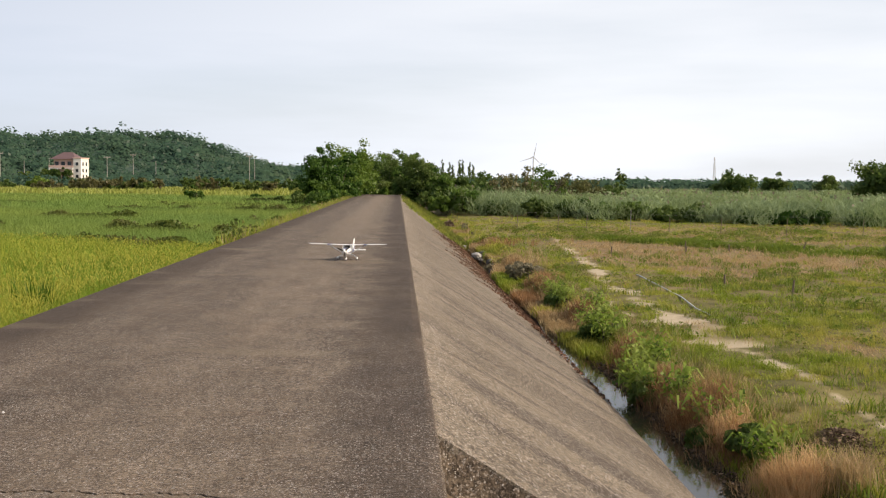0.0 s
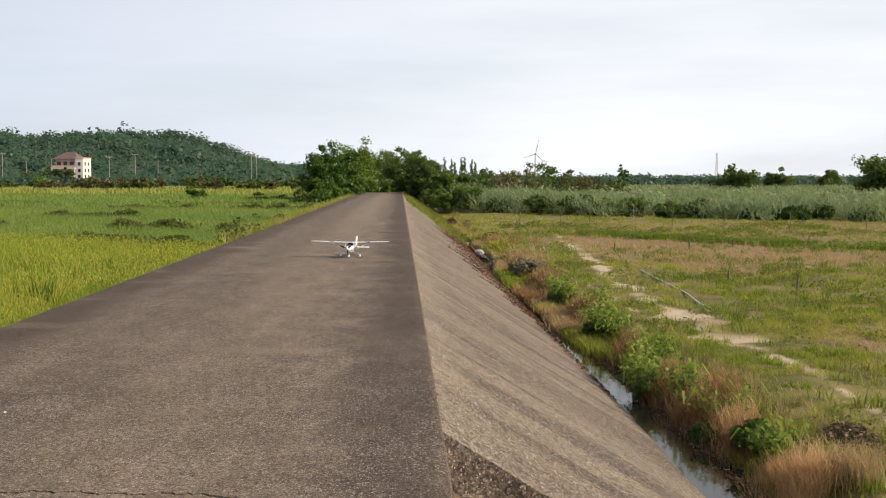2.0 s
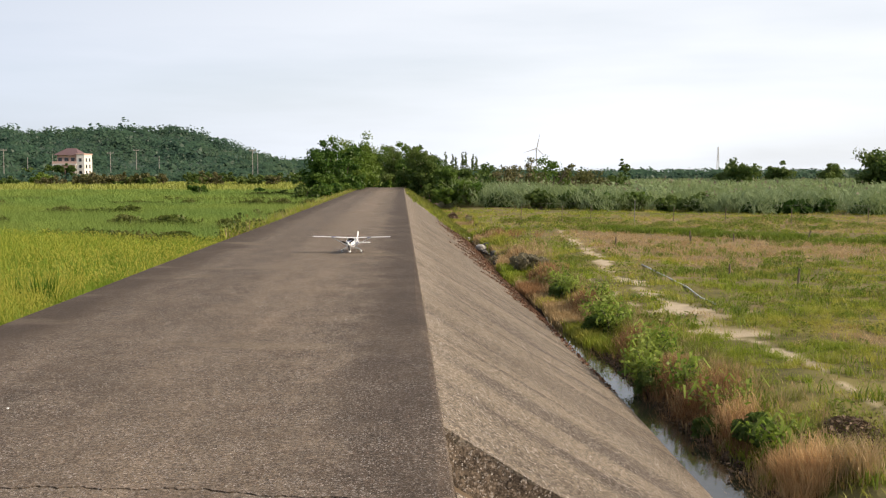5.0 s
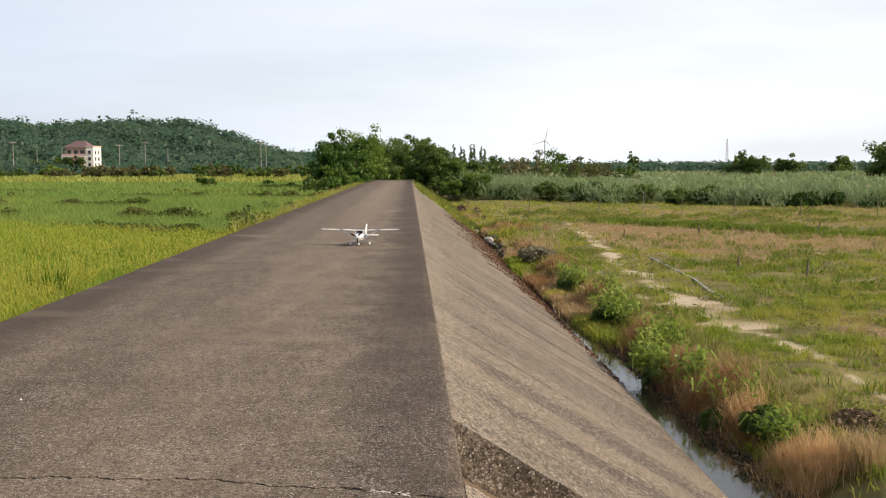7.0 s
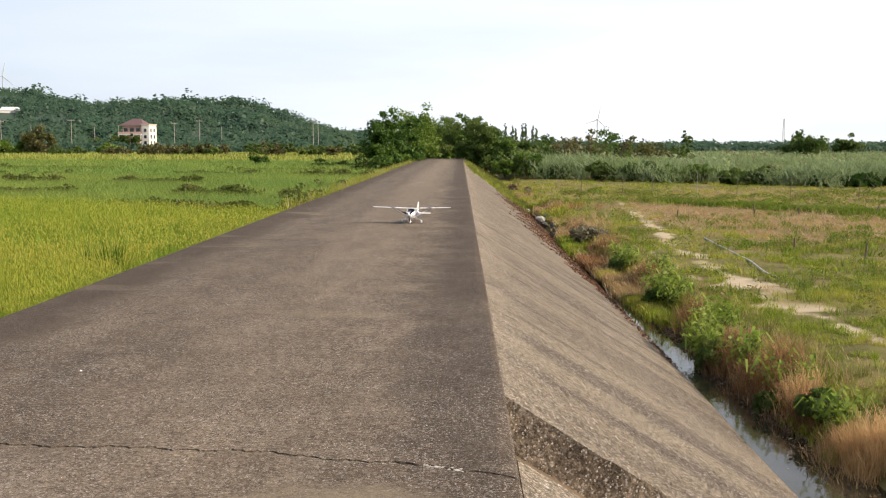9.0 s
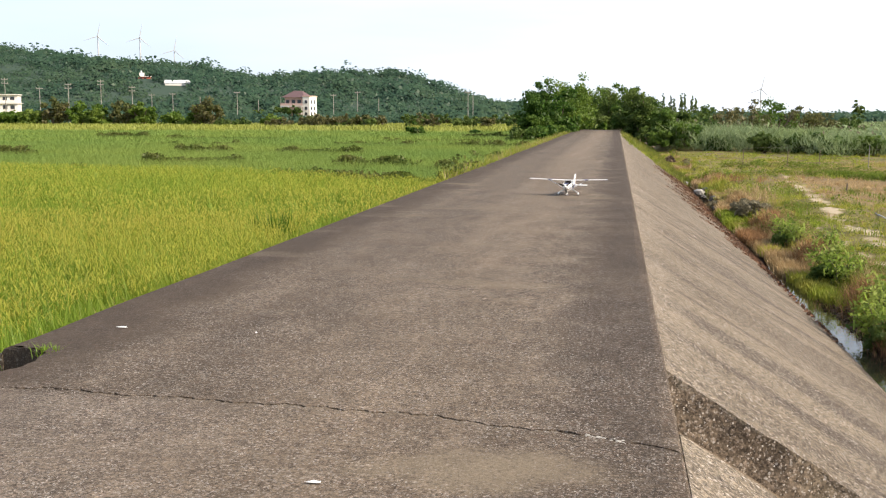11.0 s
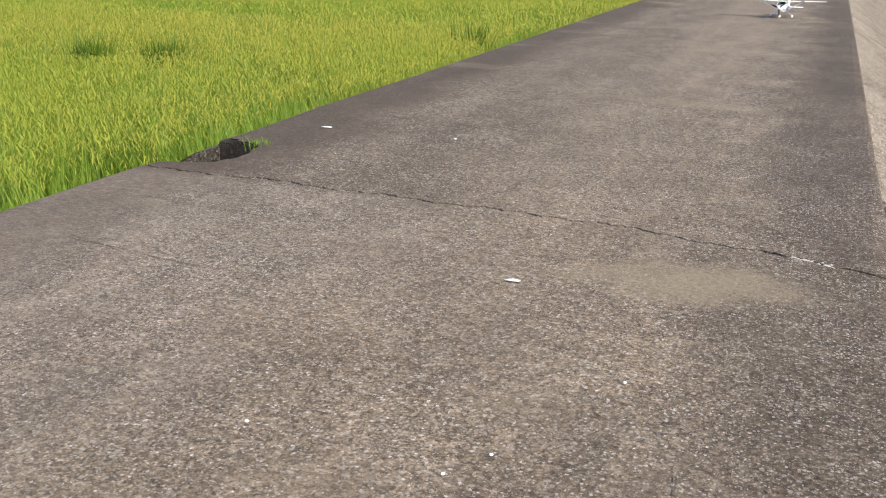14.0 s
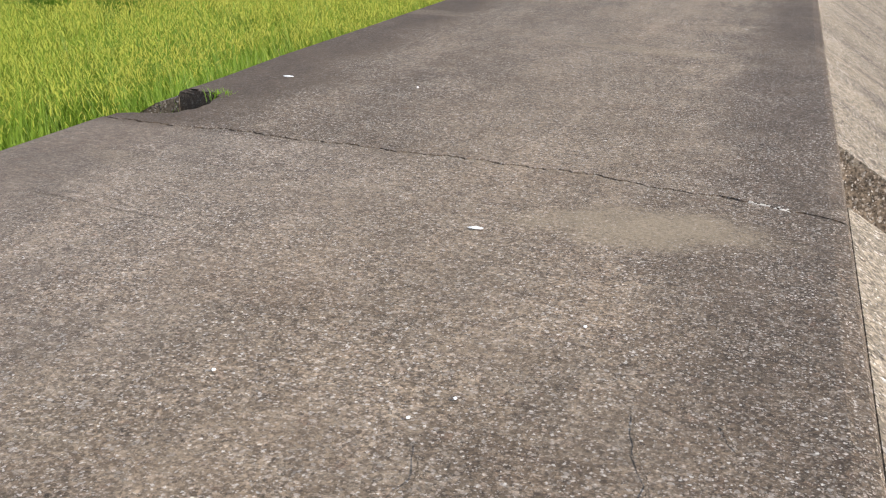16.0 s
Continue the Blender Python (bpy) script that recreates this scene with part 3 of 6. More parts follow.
def build_ground():
    xs = axis_lines([(-3500, -600, 300), (-600, -100, 50), (-100, -20, 8), (-20, -5, 1.5), (-5, -3.7, 0.13), (-3.7, 0, 0.74), (0, 2.7, 0.45), (2.7, 4.8, 0.1), (4.8, 9, 0.14), (9, 20, 0.55), (20, 60, 2.5), (60, 200, 14), (200, 3600, 300)])
    ys = axis_lines([(-400, -40, 60), (-40, 2, 3), (2, 38, 0.17), (38, 80, 0.6), (80, 200, 6), (200, 800, 50), (800, 4200, 300)])
    X, Y = np.meshgrid(xs, ys, indexing="ij")
    Z = ground_height(X, Y)
    far = np.clip((Y - 104) / 30, 0, 1)
    Z = np.where((X > -4.8) & (X < 4.6), Z * (1 - far) - 1.2 * far, Z)
    nx, ny = len(xs), len(ys)
    idx = np.arange(nx * ny).reshape(nx, ny)
    f = np.stack([idx[:-1, :-1], idx[1:, :-1], idx[1:, 1:], idx[:-1, 1:]], -1).reshape(-1, 4)
    v = np.stack([X, Y, Z], -1).reshape(-1, 3)
    ob = np_mesh("ground", v, f, PADDY, smooth=True)
    ob.data.materials.append(MEADOW)
    ob.data.materials.append(DIRT)
    cx = (X[:-1, :-1] + X[1:, 1:]).ravel() / 2
    slot = np.where(cx > 3.95, 1, np.where(cx > -4.62, 2, 0))
    ob.data.polygons.foreach_set("material_index", slot.astype(np.int32))
    for key, fn in (("sand", sand_share), ("dry", dry_share)):
        at = ob.data.attributes.new(key, "FLOAT", "POINT")
        at.data.foreach_set("value", np.where(X.ravel() > 3.9, fn(X.ravel(), Y.ravel()), 0).astype(np.float32))
    tagged(ob, "flat farmland of paddies and rough grassy meadow", "ground", kind="structure")


build_ground()

# ---- road, slope, ditch ----
ROAD_END = 104.0


def crack_y(x):
    return np.interp(x, (-4.3, -4.0, -3.4, -2.2, -1.4, -0.7, -0.3, 0.0), (3.62, 3.57, 3.60, 3.55, 3.48, 3.30, 3.20, 3.12)) + 0.016 * np.sin(x * 9) + 0.010 * np.sin(x * 31 + 1) + 0.006 * np.sin(x * 83) + 0.004 * np.sin(x * 140 + 2)


def left_edge(y):
    base = -4.3 + 0.02 * np.sin(y * 1.7) + 0.012 * np.sin(y * 5.3)
    return base


def slab(name, y_lines, near_edge=None, far_edge=None):
    """A cast slab across the road, with a crown line, worn edges and real thickness."""
    us = np.concatenate([[0, 0.004, 0.012], np.linspace(0.02, 0.98, 241), [0.988, 0.996, 1.0]])
    drop = np.concatenate([[0.05, 0.02, 0.006], np.zeros(241), [0.004, 0.012, 0.035]])
    bm = bmesh.new()
    top, low = [], []
    for j, y in enumerate(y_lines):
        row, under = [], []
        for u, dz in zip(us, drop):
            xl = float(left_edge(y))
            x = xl + u * (0.0 - xl)
            yy = y
            if near_edge is not None and j == 0:
                yy = float(near_edge(x)) + 0.005 + 0.009 * abs(math.sin(13 * x) * math.sin(29 * x + 1)) + 0.006 * abs(math.sin(71 * x) * math.sin(113 * x)) + 0.016 * math.exp(-((x + 0.52) / 0.07) ** 2)
            if far_edge is not None and j == len(y_lines) - 1:
                yy = float(far_edge(x)) - 0.005 - 0.009 * abs(math.sin(17 * x + 2) * math.sin(37 * x)) - 0.006 * abs(math.sin(83 * x + 1) * math.sin(127 * x))
            # broken corner: a chunk of the slab's edge is gone
            rag = 0.012 * math.sin(17 * yy) + 0.008 * math.sin(41 * yy)
            if near_edge is not None and yy < 4.75 and u < 0.13:
                bite = np.interp(yy, (3.72, 3.82, 4.0, 4.35, 4.47, 4.50), (0.0, 0.36, 0.46, 0.42, 0.36, 0.0)) + (rag if 3.78 < yy < 4.46 else 0)
                x = max(x, xl + bite)
            z = -dz + 0.006 * math.sin(1.9 * x + 0.8 * yy) * (0.0 if dz else 1.0)
            row.append(bm.verts.new((x, yy, z)))
            under.append(bm.verts.new((x, yy, -0.55)))
        top.append(row)
        low.append(under)
    for j in range(len(top) - 1):
        for i in range(len(us) - 1):
            quad = (top[j][i], top[j][i + 1], top[j + 1][i + 1], top[j + 1][i])
            if (quad[0].co - quad[1].co).length > 1e-5:
                bm.faces.new(quad)
        bm.faces.new((low[j][0], top[j][0], top[j + 1][0], low[j + 1][0]))
        bm.faces.new((top[j][-1], low[j][-1], low[j + 1][-1], top[j + 1][-1]))
    for row, under in ((top[0], low[0]), (top[-1], low[-1])):
        for i in range(len(us) - 1):
            bm.faces.new((row[i], row[i + 1], under[i + 1], under[i]))
    bmesh.ops.remove_doubles(bm, verts=bm.verts, dist=1e-4)
    return bm


road = empty("road", "weathered grey concrete farm road on an embankment, cracked across", "road", kind="structure")
near_lines = [-30, -16, -8, -4, -2, 0, 2, 3.0, 3.4]
far_lines = [3.6] + list(np.arange(3.72, 4.84, 0.045)) + [5.2, 6, 8, 11, 15, 20, 30, 42, 60, 80, 92, ROAD_END]
part("road_slab", slab("road_slab", near_lines, far_edge=crack_y), ROAD, road)
part("road_slab", slab("road_slab", far_lines, near_edge=crack_y), ROAD, road)


def build_crack_filling():
    """Soil down in the crack, and the pale spalled spot near its end."""
    bm = bmesh.new()
    last = None
    for x in np.linspace(-4.28, -0.01, 90):
        y = float(crack_y(x))
        pair = (bm.verts.new((x, y - 0.02, -0.035)), bm.verts.new((x, y + 0.02, -0.035)))
        if last:
            bm.faces.new((last[0], pair[0], pair[1], last[1]))
        last = pair
    part("crack_soil", bm, DIRT, road)


build_crack_filling()


def build_pit():
    """The slab's battered shoulder towards the paddy; its broken end shows in the missing corner."""
    rs = np.random.default_rng(17)
    for y0, y1 in ((4.52, 40.0), (-12.0, 3.66)):
        bm = bmesh.new()
        rows = []
        for y in (y0, y0 + 0.05, (y0 + y1) / 2, y1 - 0.05, y1):
            w = 0.01 * rs.standard_normal()
            rows.append([bm.verts.new(q) for q in ((-4.28, y, -0.055), (-4.48, y + w, -0.12), (-4.72, y - w, -0.26), (-4.98, y + w, -0.44), (-5.0, y, -1.0), (-4.28, y + w, -1.0))])
        for r0, r1 in zip(rows, rows[1:]):
            for i in range(6):
                bm.faces.new((r0[i], r0[(i + 1) % 6], r1[(i + 1) % 6], r1[i]))
        bm.faces.new(rows[0])
        bm.faces.new(rows[-1])
        part("shoulder", bm, BROKEN, road, "dark rough concrete shoulder below the road's edge")


build_pit()


def blob(bm, cx, cy, cz, rx, ry, rz, rs, seg=10):
    """A lumpy flat stone or chip."""
    made = bmesh.ops.create_icosphere(bm, subdivisions=2, radius=1.0)
    for v in made["verts"]:
        k = 1 + 0.25 * rs.standard_normal() * 0.6
        v.co = Vector((cx + v.co.x * rx * k, cy + v.co.y * ry * k, cz + v.co.z * rz))


def slope_point(s, y, lift=0.0):
    """A point on the lined slope: s metres down it from the road's edge."""
    return (-0.002 + s * 0.851 + lift * 0.525, y, -0.036 - s * 0.525 + lift * 0.851)


SLOPE_LEN = 3.62


def slope_slab(y0, y1, sink=0.0, gap=0.0):
    """A cast panel of the slope's lining with its thickness."""
    bm = bmesh.new()
    ny = max(2, int((y1 - y0) / 1.2))
    ss = np.linspace(gap, SLOPE_LEN, 13)
    top, low = [], []
    for y in np.linspace(y0, y1, ny):
        top.append([bm.verts.new(slope_point(s, y, -sink + 0.012 * math.sin(1.3 * s + 0.7 * y) * min(1.0, s / 0.8))) for s in ss])
        low.append([bm.verts.new(slope_point(s, y, -sink - 0.14)) for s in ss])
    for j in range(ny - 1):
        for i in range(len(ss) - 1):
            bm.faces.new((top[j][i], top[j][i + 1], top[j + 1][i + 1], top[j + 1][i]))
        bm.faces.new((top[j][-1], low[j][-1], low[j + 1][-1], top[j + 1][-1]))
        bm.faces.new((top[j][0], low[j][0], low[j + 1][0], top[j + 1][0]))
    for row, under in ((top[0], low[0]), (top[-1], low[-1])):
        for i in range(len(ss) - 1):
            bm.faces.new((row[i], row[i + 1], under[i + 1], under[i]))
    return bm


lining = empty("embankment_lining", "sloping grey concrete embankment lining with dark run-off streaks", "embankment", kind="structure")
part("slope_panel", slope_slab(-30, 3.50, 0.0, 0.010), SLOPE, lining)
cuts = [4.74, 12.0, 19.5, 27.0, 36.0, 48.0, 64.0, 84.0, 103.5]
for a, b in zip(cuts, cuts[1:]):
    part("slope_panel", slope_slab(a + 0.006, b - 0.006), SLOPE, lining)


def build_chute():
    """The sunken drain between two panels, with rough side walls."""
    bm = bmesh.new()
    ss = np.linspace(-0.02, SLOPE_LEN + 0.05, 24)
    rs = np.random.default_rng(3)
    rows = []
    for s in ss:
        prof = ((3.52, -0.02), (3.53, -0.22), (3.56, -0.42), (4.1, -0.47), (4.66, -0.44), (4.70, -0.2), (4.735, -0.015))
        rows.append([bm.verts.new(slope_point(s, y + 0.012 * rs.standard_normal(), d + 0.012 * rs.standard_normal())) for y, d in prof])
    for r0, r1 in zip(rows, rows[1:]):
        for i in range(6):
            bm.faces.new((r0[i], r0[i + 1], r1[i + 1], r1[i]))
    bm.faces.new(rows[0])
    part("drain_chute", bm, BROKEN, lining, "rough dark exposed-aggregate drain chute")


build_chute()


def build_water():
    ys = np.arange(5, 95, 0.5)
    c = ditch_centre(ys)
    bm = bmesh.new()
    last = None
    for y, x in zip(ys, c):
        wide = float(np.interp(y, (18, 26), (1.0, 0.22)))
        pair = (bm.verts.new((x - 0.55 * wide, y, WATER_Z)), bm.verts.new((x + 0.75 * wide, y, WATER_Z)))
        if last:
            bm.faces.new((last[0], last[1], pair[1], pair[0]))
        last = pair
    tagged(part("water", bm, WATER), "still dark water in a narrow drainage ditch", "water", kind="structure")


build_water()

# ---- plants ----


def scatter(n, x0, x1, y0, y1, rs):
    return np.stack([rs.uniform(x0, x1, n), rs.uniform(y0, y1, n)], 1)


def in_view(p, margin=4.0, wide=0.80):
    return p[:, 0] > -margin - wide * (p[:, 1] + 2.5)


def tufts(p, z, count, height, width, lean, spread, rs, even=0.65, far=False):
    """Blades in tufts at the places p (n, 2)."""
    n = len(p)
    k = np.repeat(np.arange(n), count)
    roots = np.stack([p[k, 0] + rs.normal(0, spread, len(k)), p[k, 1] + rs.normal(0, spread, len(k)), np.repeat(z, count) if np.ndim(z) else np.full(len(k), z)], 1)
    h = height * rs.uniform(even, 1.12, len(k))
    return blades(roots, h, width * rs.uniform(0.7, 1.3, len(k)), lean, rs, far)


def rice_edge(y):
    return -4.46 + 0.08 * np.sin(y * 2.1) + 0.05 * np.sin(y * 5.7)


def plot_end(x):
    """Where the first paddy ends."""
    return np.interp(x, (-34, -24, -12.7, -6.5, -4), (31.6, 31.0, 30.0, 25.6, 24.8)) + 0.35 * np.sin(x * 0.5)


def by_hole(p):
    """Bare soil beside the broken slab corner."""
    return (p[:, 0] > -5.15) & (p[:, 1] > 3.55) & (p[:, 1] < 4.75)


def thin_patch(p):
    """Greener hollow in the ripe rice."""
    return (((p[:, 0] + 8.2) / 0.13) ** 2 + ((p[:, 1] - 9.5) / 0.2) ** 2 < 1) | (((p[:, 0] + 8.95) / 0.22) ** 2 + ((p[:, 1] - 9.0) / 0.13) ** 2 < 1)


def build_rice():
    rs = np.random.default_rng(11)
    # near, dense
    p = scatter(7200, -15, -4.4, 2.0, 15, rs)
    p = p[(p[:, 0] < rice_edge(p[:, 1])) & in_view(p) & ~by_hole(p)]
    ripe = np.clip((-4.7 - p[:, 0]) / 1.0 + 0.3 * smooth_noise(p[:, 0], p[:, 1], 0.8, 2), 0, 1)
    v, f = tufts(p, PADDY_Z + 0.05, 14, 0.80, 0.010, 0.42, 0.07, rs)
    tagged(foliage("rice", v, f, RICE), "dense ripening green rice in a paddy", "rice", kind="stuff")
    ripe = ripe - 0.6 * (smooth_noise(p[:, 0], p[:, 1], 0.42, 8) < -0.35) * (rs.uniform(size=len(p)) < 0.55)
    k = np.repeat(np.nonzero((ripe > 0.3) & ~thin_patch(p))[0], 15)
    tops = np.stack([p[k, 0] + rs.normal(0, 0.08, len(k)), p[k, 1] + rs.normal(0, 0.08, len(k)), PADDY_Z + 0.05 + rs.uniform(0.58, 0.80, len(k))], 1)
    v, f = droops(tops, rs.uniform(0.045, 0.10, len(k)), rs.uniform(0.006, 0.011, len(k)), rs)
    tagged(foliage("rice_ears", v, f, EARS), "drooping yellow ripe rice ears", "rice", kind="stuff")
    q = scatter(900, -9.4, -7.7, 8.7, 10.3, rs)
    q = q[thin_patch(q)]
    v, f = tufts(q, PADDY_Z + 0.05, 26, 0.94, 0.012, 0.34, 0.06, rs)
    tagged(foliage("green_clump", v, f, CLUMP), "darker green clump standing in ripe rice", "rice", kind="stuff")
    # middle
    p = scatter(15000, -34, -4.4, 15, 33, rs)
    p = p[(p[:, 0] < rice_edge(p[:, 1])) & in_view(p) & (p[:, 1] < plot_end(p[:, 0]))]
    v, f = tufts(p, PADDY_Z + 0.05, 8, 0.80, 0.018, 0.55, 0.12, rs, 0.8)
    tagged(foliage("rice", v, f, RICE), "dense ripening green rice in a paddy", "rice", kind="stuff")
    k = np.repeat(np.nonzero(((smooth_noise(p[:, 0], p[:, 1], 0.42, 8) > -0.35) | (rs.uniform(size=len(p)) < 0.5)) & ((smooth_noise(p[:, 0], p[:, 1], 0.3, 1) > -0.7) | (rs.uniform(size=len(p)) < 0.5)))[0], 7)
    tops = np.stack([p[k, 0] + rs.normal(0, 0.11, len(k)), p[k, 1] + rs.normal(0, 0.11, len(k)), PADDY_Z + 0.05 + rs.uniform(0.60, 0.80, len(k))], 1)
    v, f = droops(tops, rs.uniform(0.05, 0.10, len(k)), rs.uniform(0.011, 0.018, len(k)), rs)
    tagged(foliage("rice_ears", v, f, EARS), "drooping yellow ripe rice ears", "rice", kind="stuff")
    # far green plots
    p = scatter(24000, -60, -4.4, 25, 62, rs)
    p = p[(p[:, 0] < rice_edge(p[:, 1])) & in_view(p) & (p[:, 1] > plot_end(p[:, 0]) + 0.7)]
    v, f = tufts(p, PADDY_Z + 0.05, 9, 0.66, 0.036, 1.1, 0.22, rs, 0.95, True)
    tagged(foliage("young_rice", v, f, RICE_GREEN), "bright green young rice in a farther paddy", "rice", kind="stuff")
    p = scatter(13000, -110, -4.6, 60, 118, rs)
    p = p[in_view(p)]
    v, f = tufts(p, PADDY_Z + 0.05, 6, 0.66, 0.12, 1.4, 0.5, rs, 0.97, True)
    tagged(foliage("young_rice", v, f, RICE_GREEN), "bright green young rice in a farther paddy", "rice", kind="stuff")
    p = scatter(10000, -230, -10, 116, 215, rs)
    p = p[in_view(p)]
    v, f = tufts(p, PADDY_Z + 0.05, 4, 0.8, 0.4, 0.4, 0.6, rs, 0.65, True)
    tagged(foliage("ripe_rice", v, f, RICE_FAR), "yellow ripe rice in a distant paddy", "rice", kind="stuff")


build_rice()


def weed_strip(name, xs, ys, n, height, material, label, rs, width=0.05, spread=0.35):
    """A ragged strip of weeds between two points on the ground."""
    t = rs.beta(0.9, 0.9, n)
    p = np.stack([xs[0] + (xs[1] - xs[0]) * t, ys[0] + (ys[1] - ys[0]) * t], 1) + rs.normal(0, spread, (n, 2)) * np.array([1, 0.6])
    hh = height * (0.62 + 0.38 * np.abs(smooth_noise(p[:, 0], p[:, 1], 1.6, 3)))
    k = np.repeat(np.arange(n), 12)
    z = ground_height(p[:, 0], p[:, 1])
    d = rs.normal(size=(len(k), 3))
    d[:, 2] = np.abs(d[:, 2]) + 0.3
    d /= np.linalg.norm(d, axis=1)[:, None]
    c = np.stack([p[k, 0] + d[:, 0] * 0.22, p[k, 1] + d[:, 1] * 0.22, z[k] + hh[k] * rs.uniform(0.55, 1.0, len(k))], 1)
    v, f = facing_leaves(c, d, width * 3.2 * rs.uniform(0.5, 1.5, len(k)), rs, 0.7)
    tagged(foliage(name, v, f, material), label, "weeds", kind="stuff")


def build_bunds():
    """Weedy earth banks between the paddies."""
    rs = np.random.default_rng(21)
    rows = [((-4.6, -6.9), (25.2, 26.0), 130, 0.95), ((-6.9, -9.4), (26.2, 28.0), 60, 0.78), ((-9.8, -12.5), (28.4, 30.4), 34, 0.70), ((-14.5, -19), (30.6, 31.4), 30, 0.70), ((-4.6, -5.0), (26.4, 31.0), 36, 0.7),
            ((-8.2, -11.2), (37.0, 38.2), 170, 0.82), ((-5.3, -6.8), (34.6, 35.6), 50, 0.70), ((-16.0, -19.6), (39.2, 38.6), 160, 0.82), ((-4.7, -6.6), (44.2, 45.4), 60, 0.76), ((-29.0, -32.6), (45.5, 44.7), 150, 0.84),
            ((-13.2, -17.9), (49, 50), 170, 0.80), ((-20.8, -23.2), (50.4, 50), 110, 0.80), ((-5.2, -10.6), (60.0, 61.4), 150, 0.80), ((-13.2, -18.6), (63, 64), 140, 0.78), ((-24, -31), (62, 61), 70, 0.72),
            ((-42, -46), (85, 84), 110, 0.95), ((-28, -38), (80, 80.6), 110, 0.76), ((-6, -14), (88, 91), 160, 0.85), ((-9, -18), (75, 76), 90, 0.72)]
    for xs, ys, n, h in rows:
        weed_strip("bund_weeds", xs, ys, int(n * 2.0), h + 0.16, BUND, "dark ragged weeds on a low paddy bank", rs, 0.034, 0.17)


build_bunds()


def build_roadside():
    """Grass and small weeds that lean over the road's left edge."""
    rs = np.random.default_rng(31)
    y = np.concatenate([rs.uniform(4.8, 30, 700), rs.uniform(30, 95, 1200)])
    p = np.stack([-4.5 + rs.normal(0, 0.10, len(y)), y], 1)
    big = np.where(y > 24, 1.5, 1.0)
    k = np.repeat(np.arange(len(y)), 5)
    roots = np.stack([p[k, 0] + rs.normal(0, 0.05, len(k)), p[k, 1] + rs.normal(0, 0.06, len(k)), np.full(len(k), -0.75)], 1)
    v, f = blades(roots, (0.5 * big)[k] * rs.uniform(0.6, 1.35, len(k)), 0.02 * big[k], 0.4, rs)
    dry = rs.uniform(size=len(k)) < np.where(y[k] > 20, 0.22, 0.08)
    vd, fd = v.reshape(-1, 5, 3)[dry].reshape(-1, 3), (np.arange(int(dry.sum())) * 5)[:, None, None] + np.array([[0, 1, 3], [0, 3, 2], [2, 3, 4]])[None]
    tagged(foliage("verge_weeds", vd, fd, STRAW), "dry brownish weeds along the road's paddy edge", "grass", kind="stuff")
    keep = ~dry
    v, f = v.reshape(-1, 5, 3)[keep].reshape(-1, 3), (np.arange(int(keep.sum())) * 5)[:, None, None] + np.array([[0, 1, 3], [0, 3, 2], [2, 3, 4]])[None]
    tagged(foliage("verge_grass", v, f, GRASS), "straggling grass along the road's paddy edge", "grass", kind="stuff")


build_roadside()


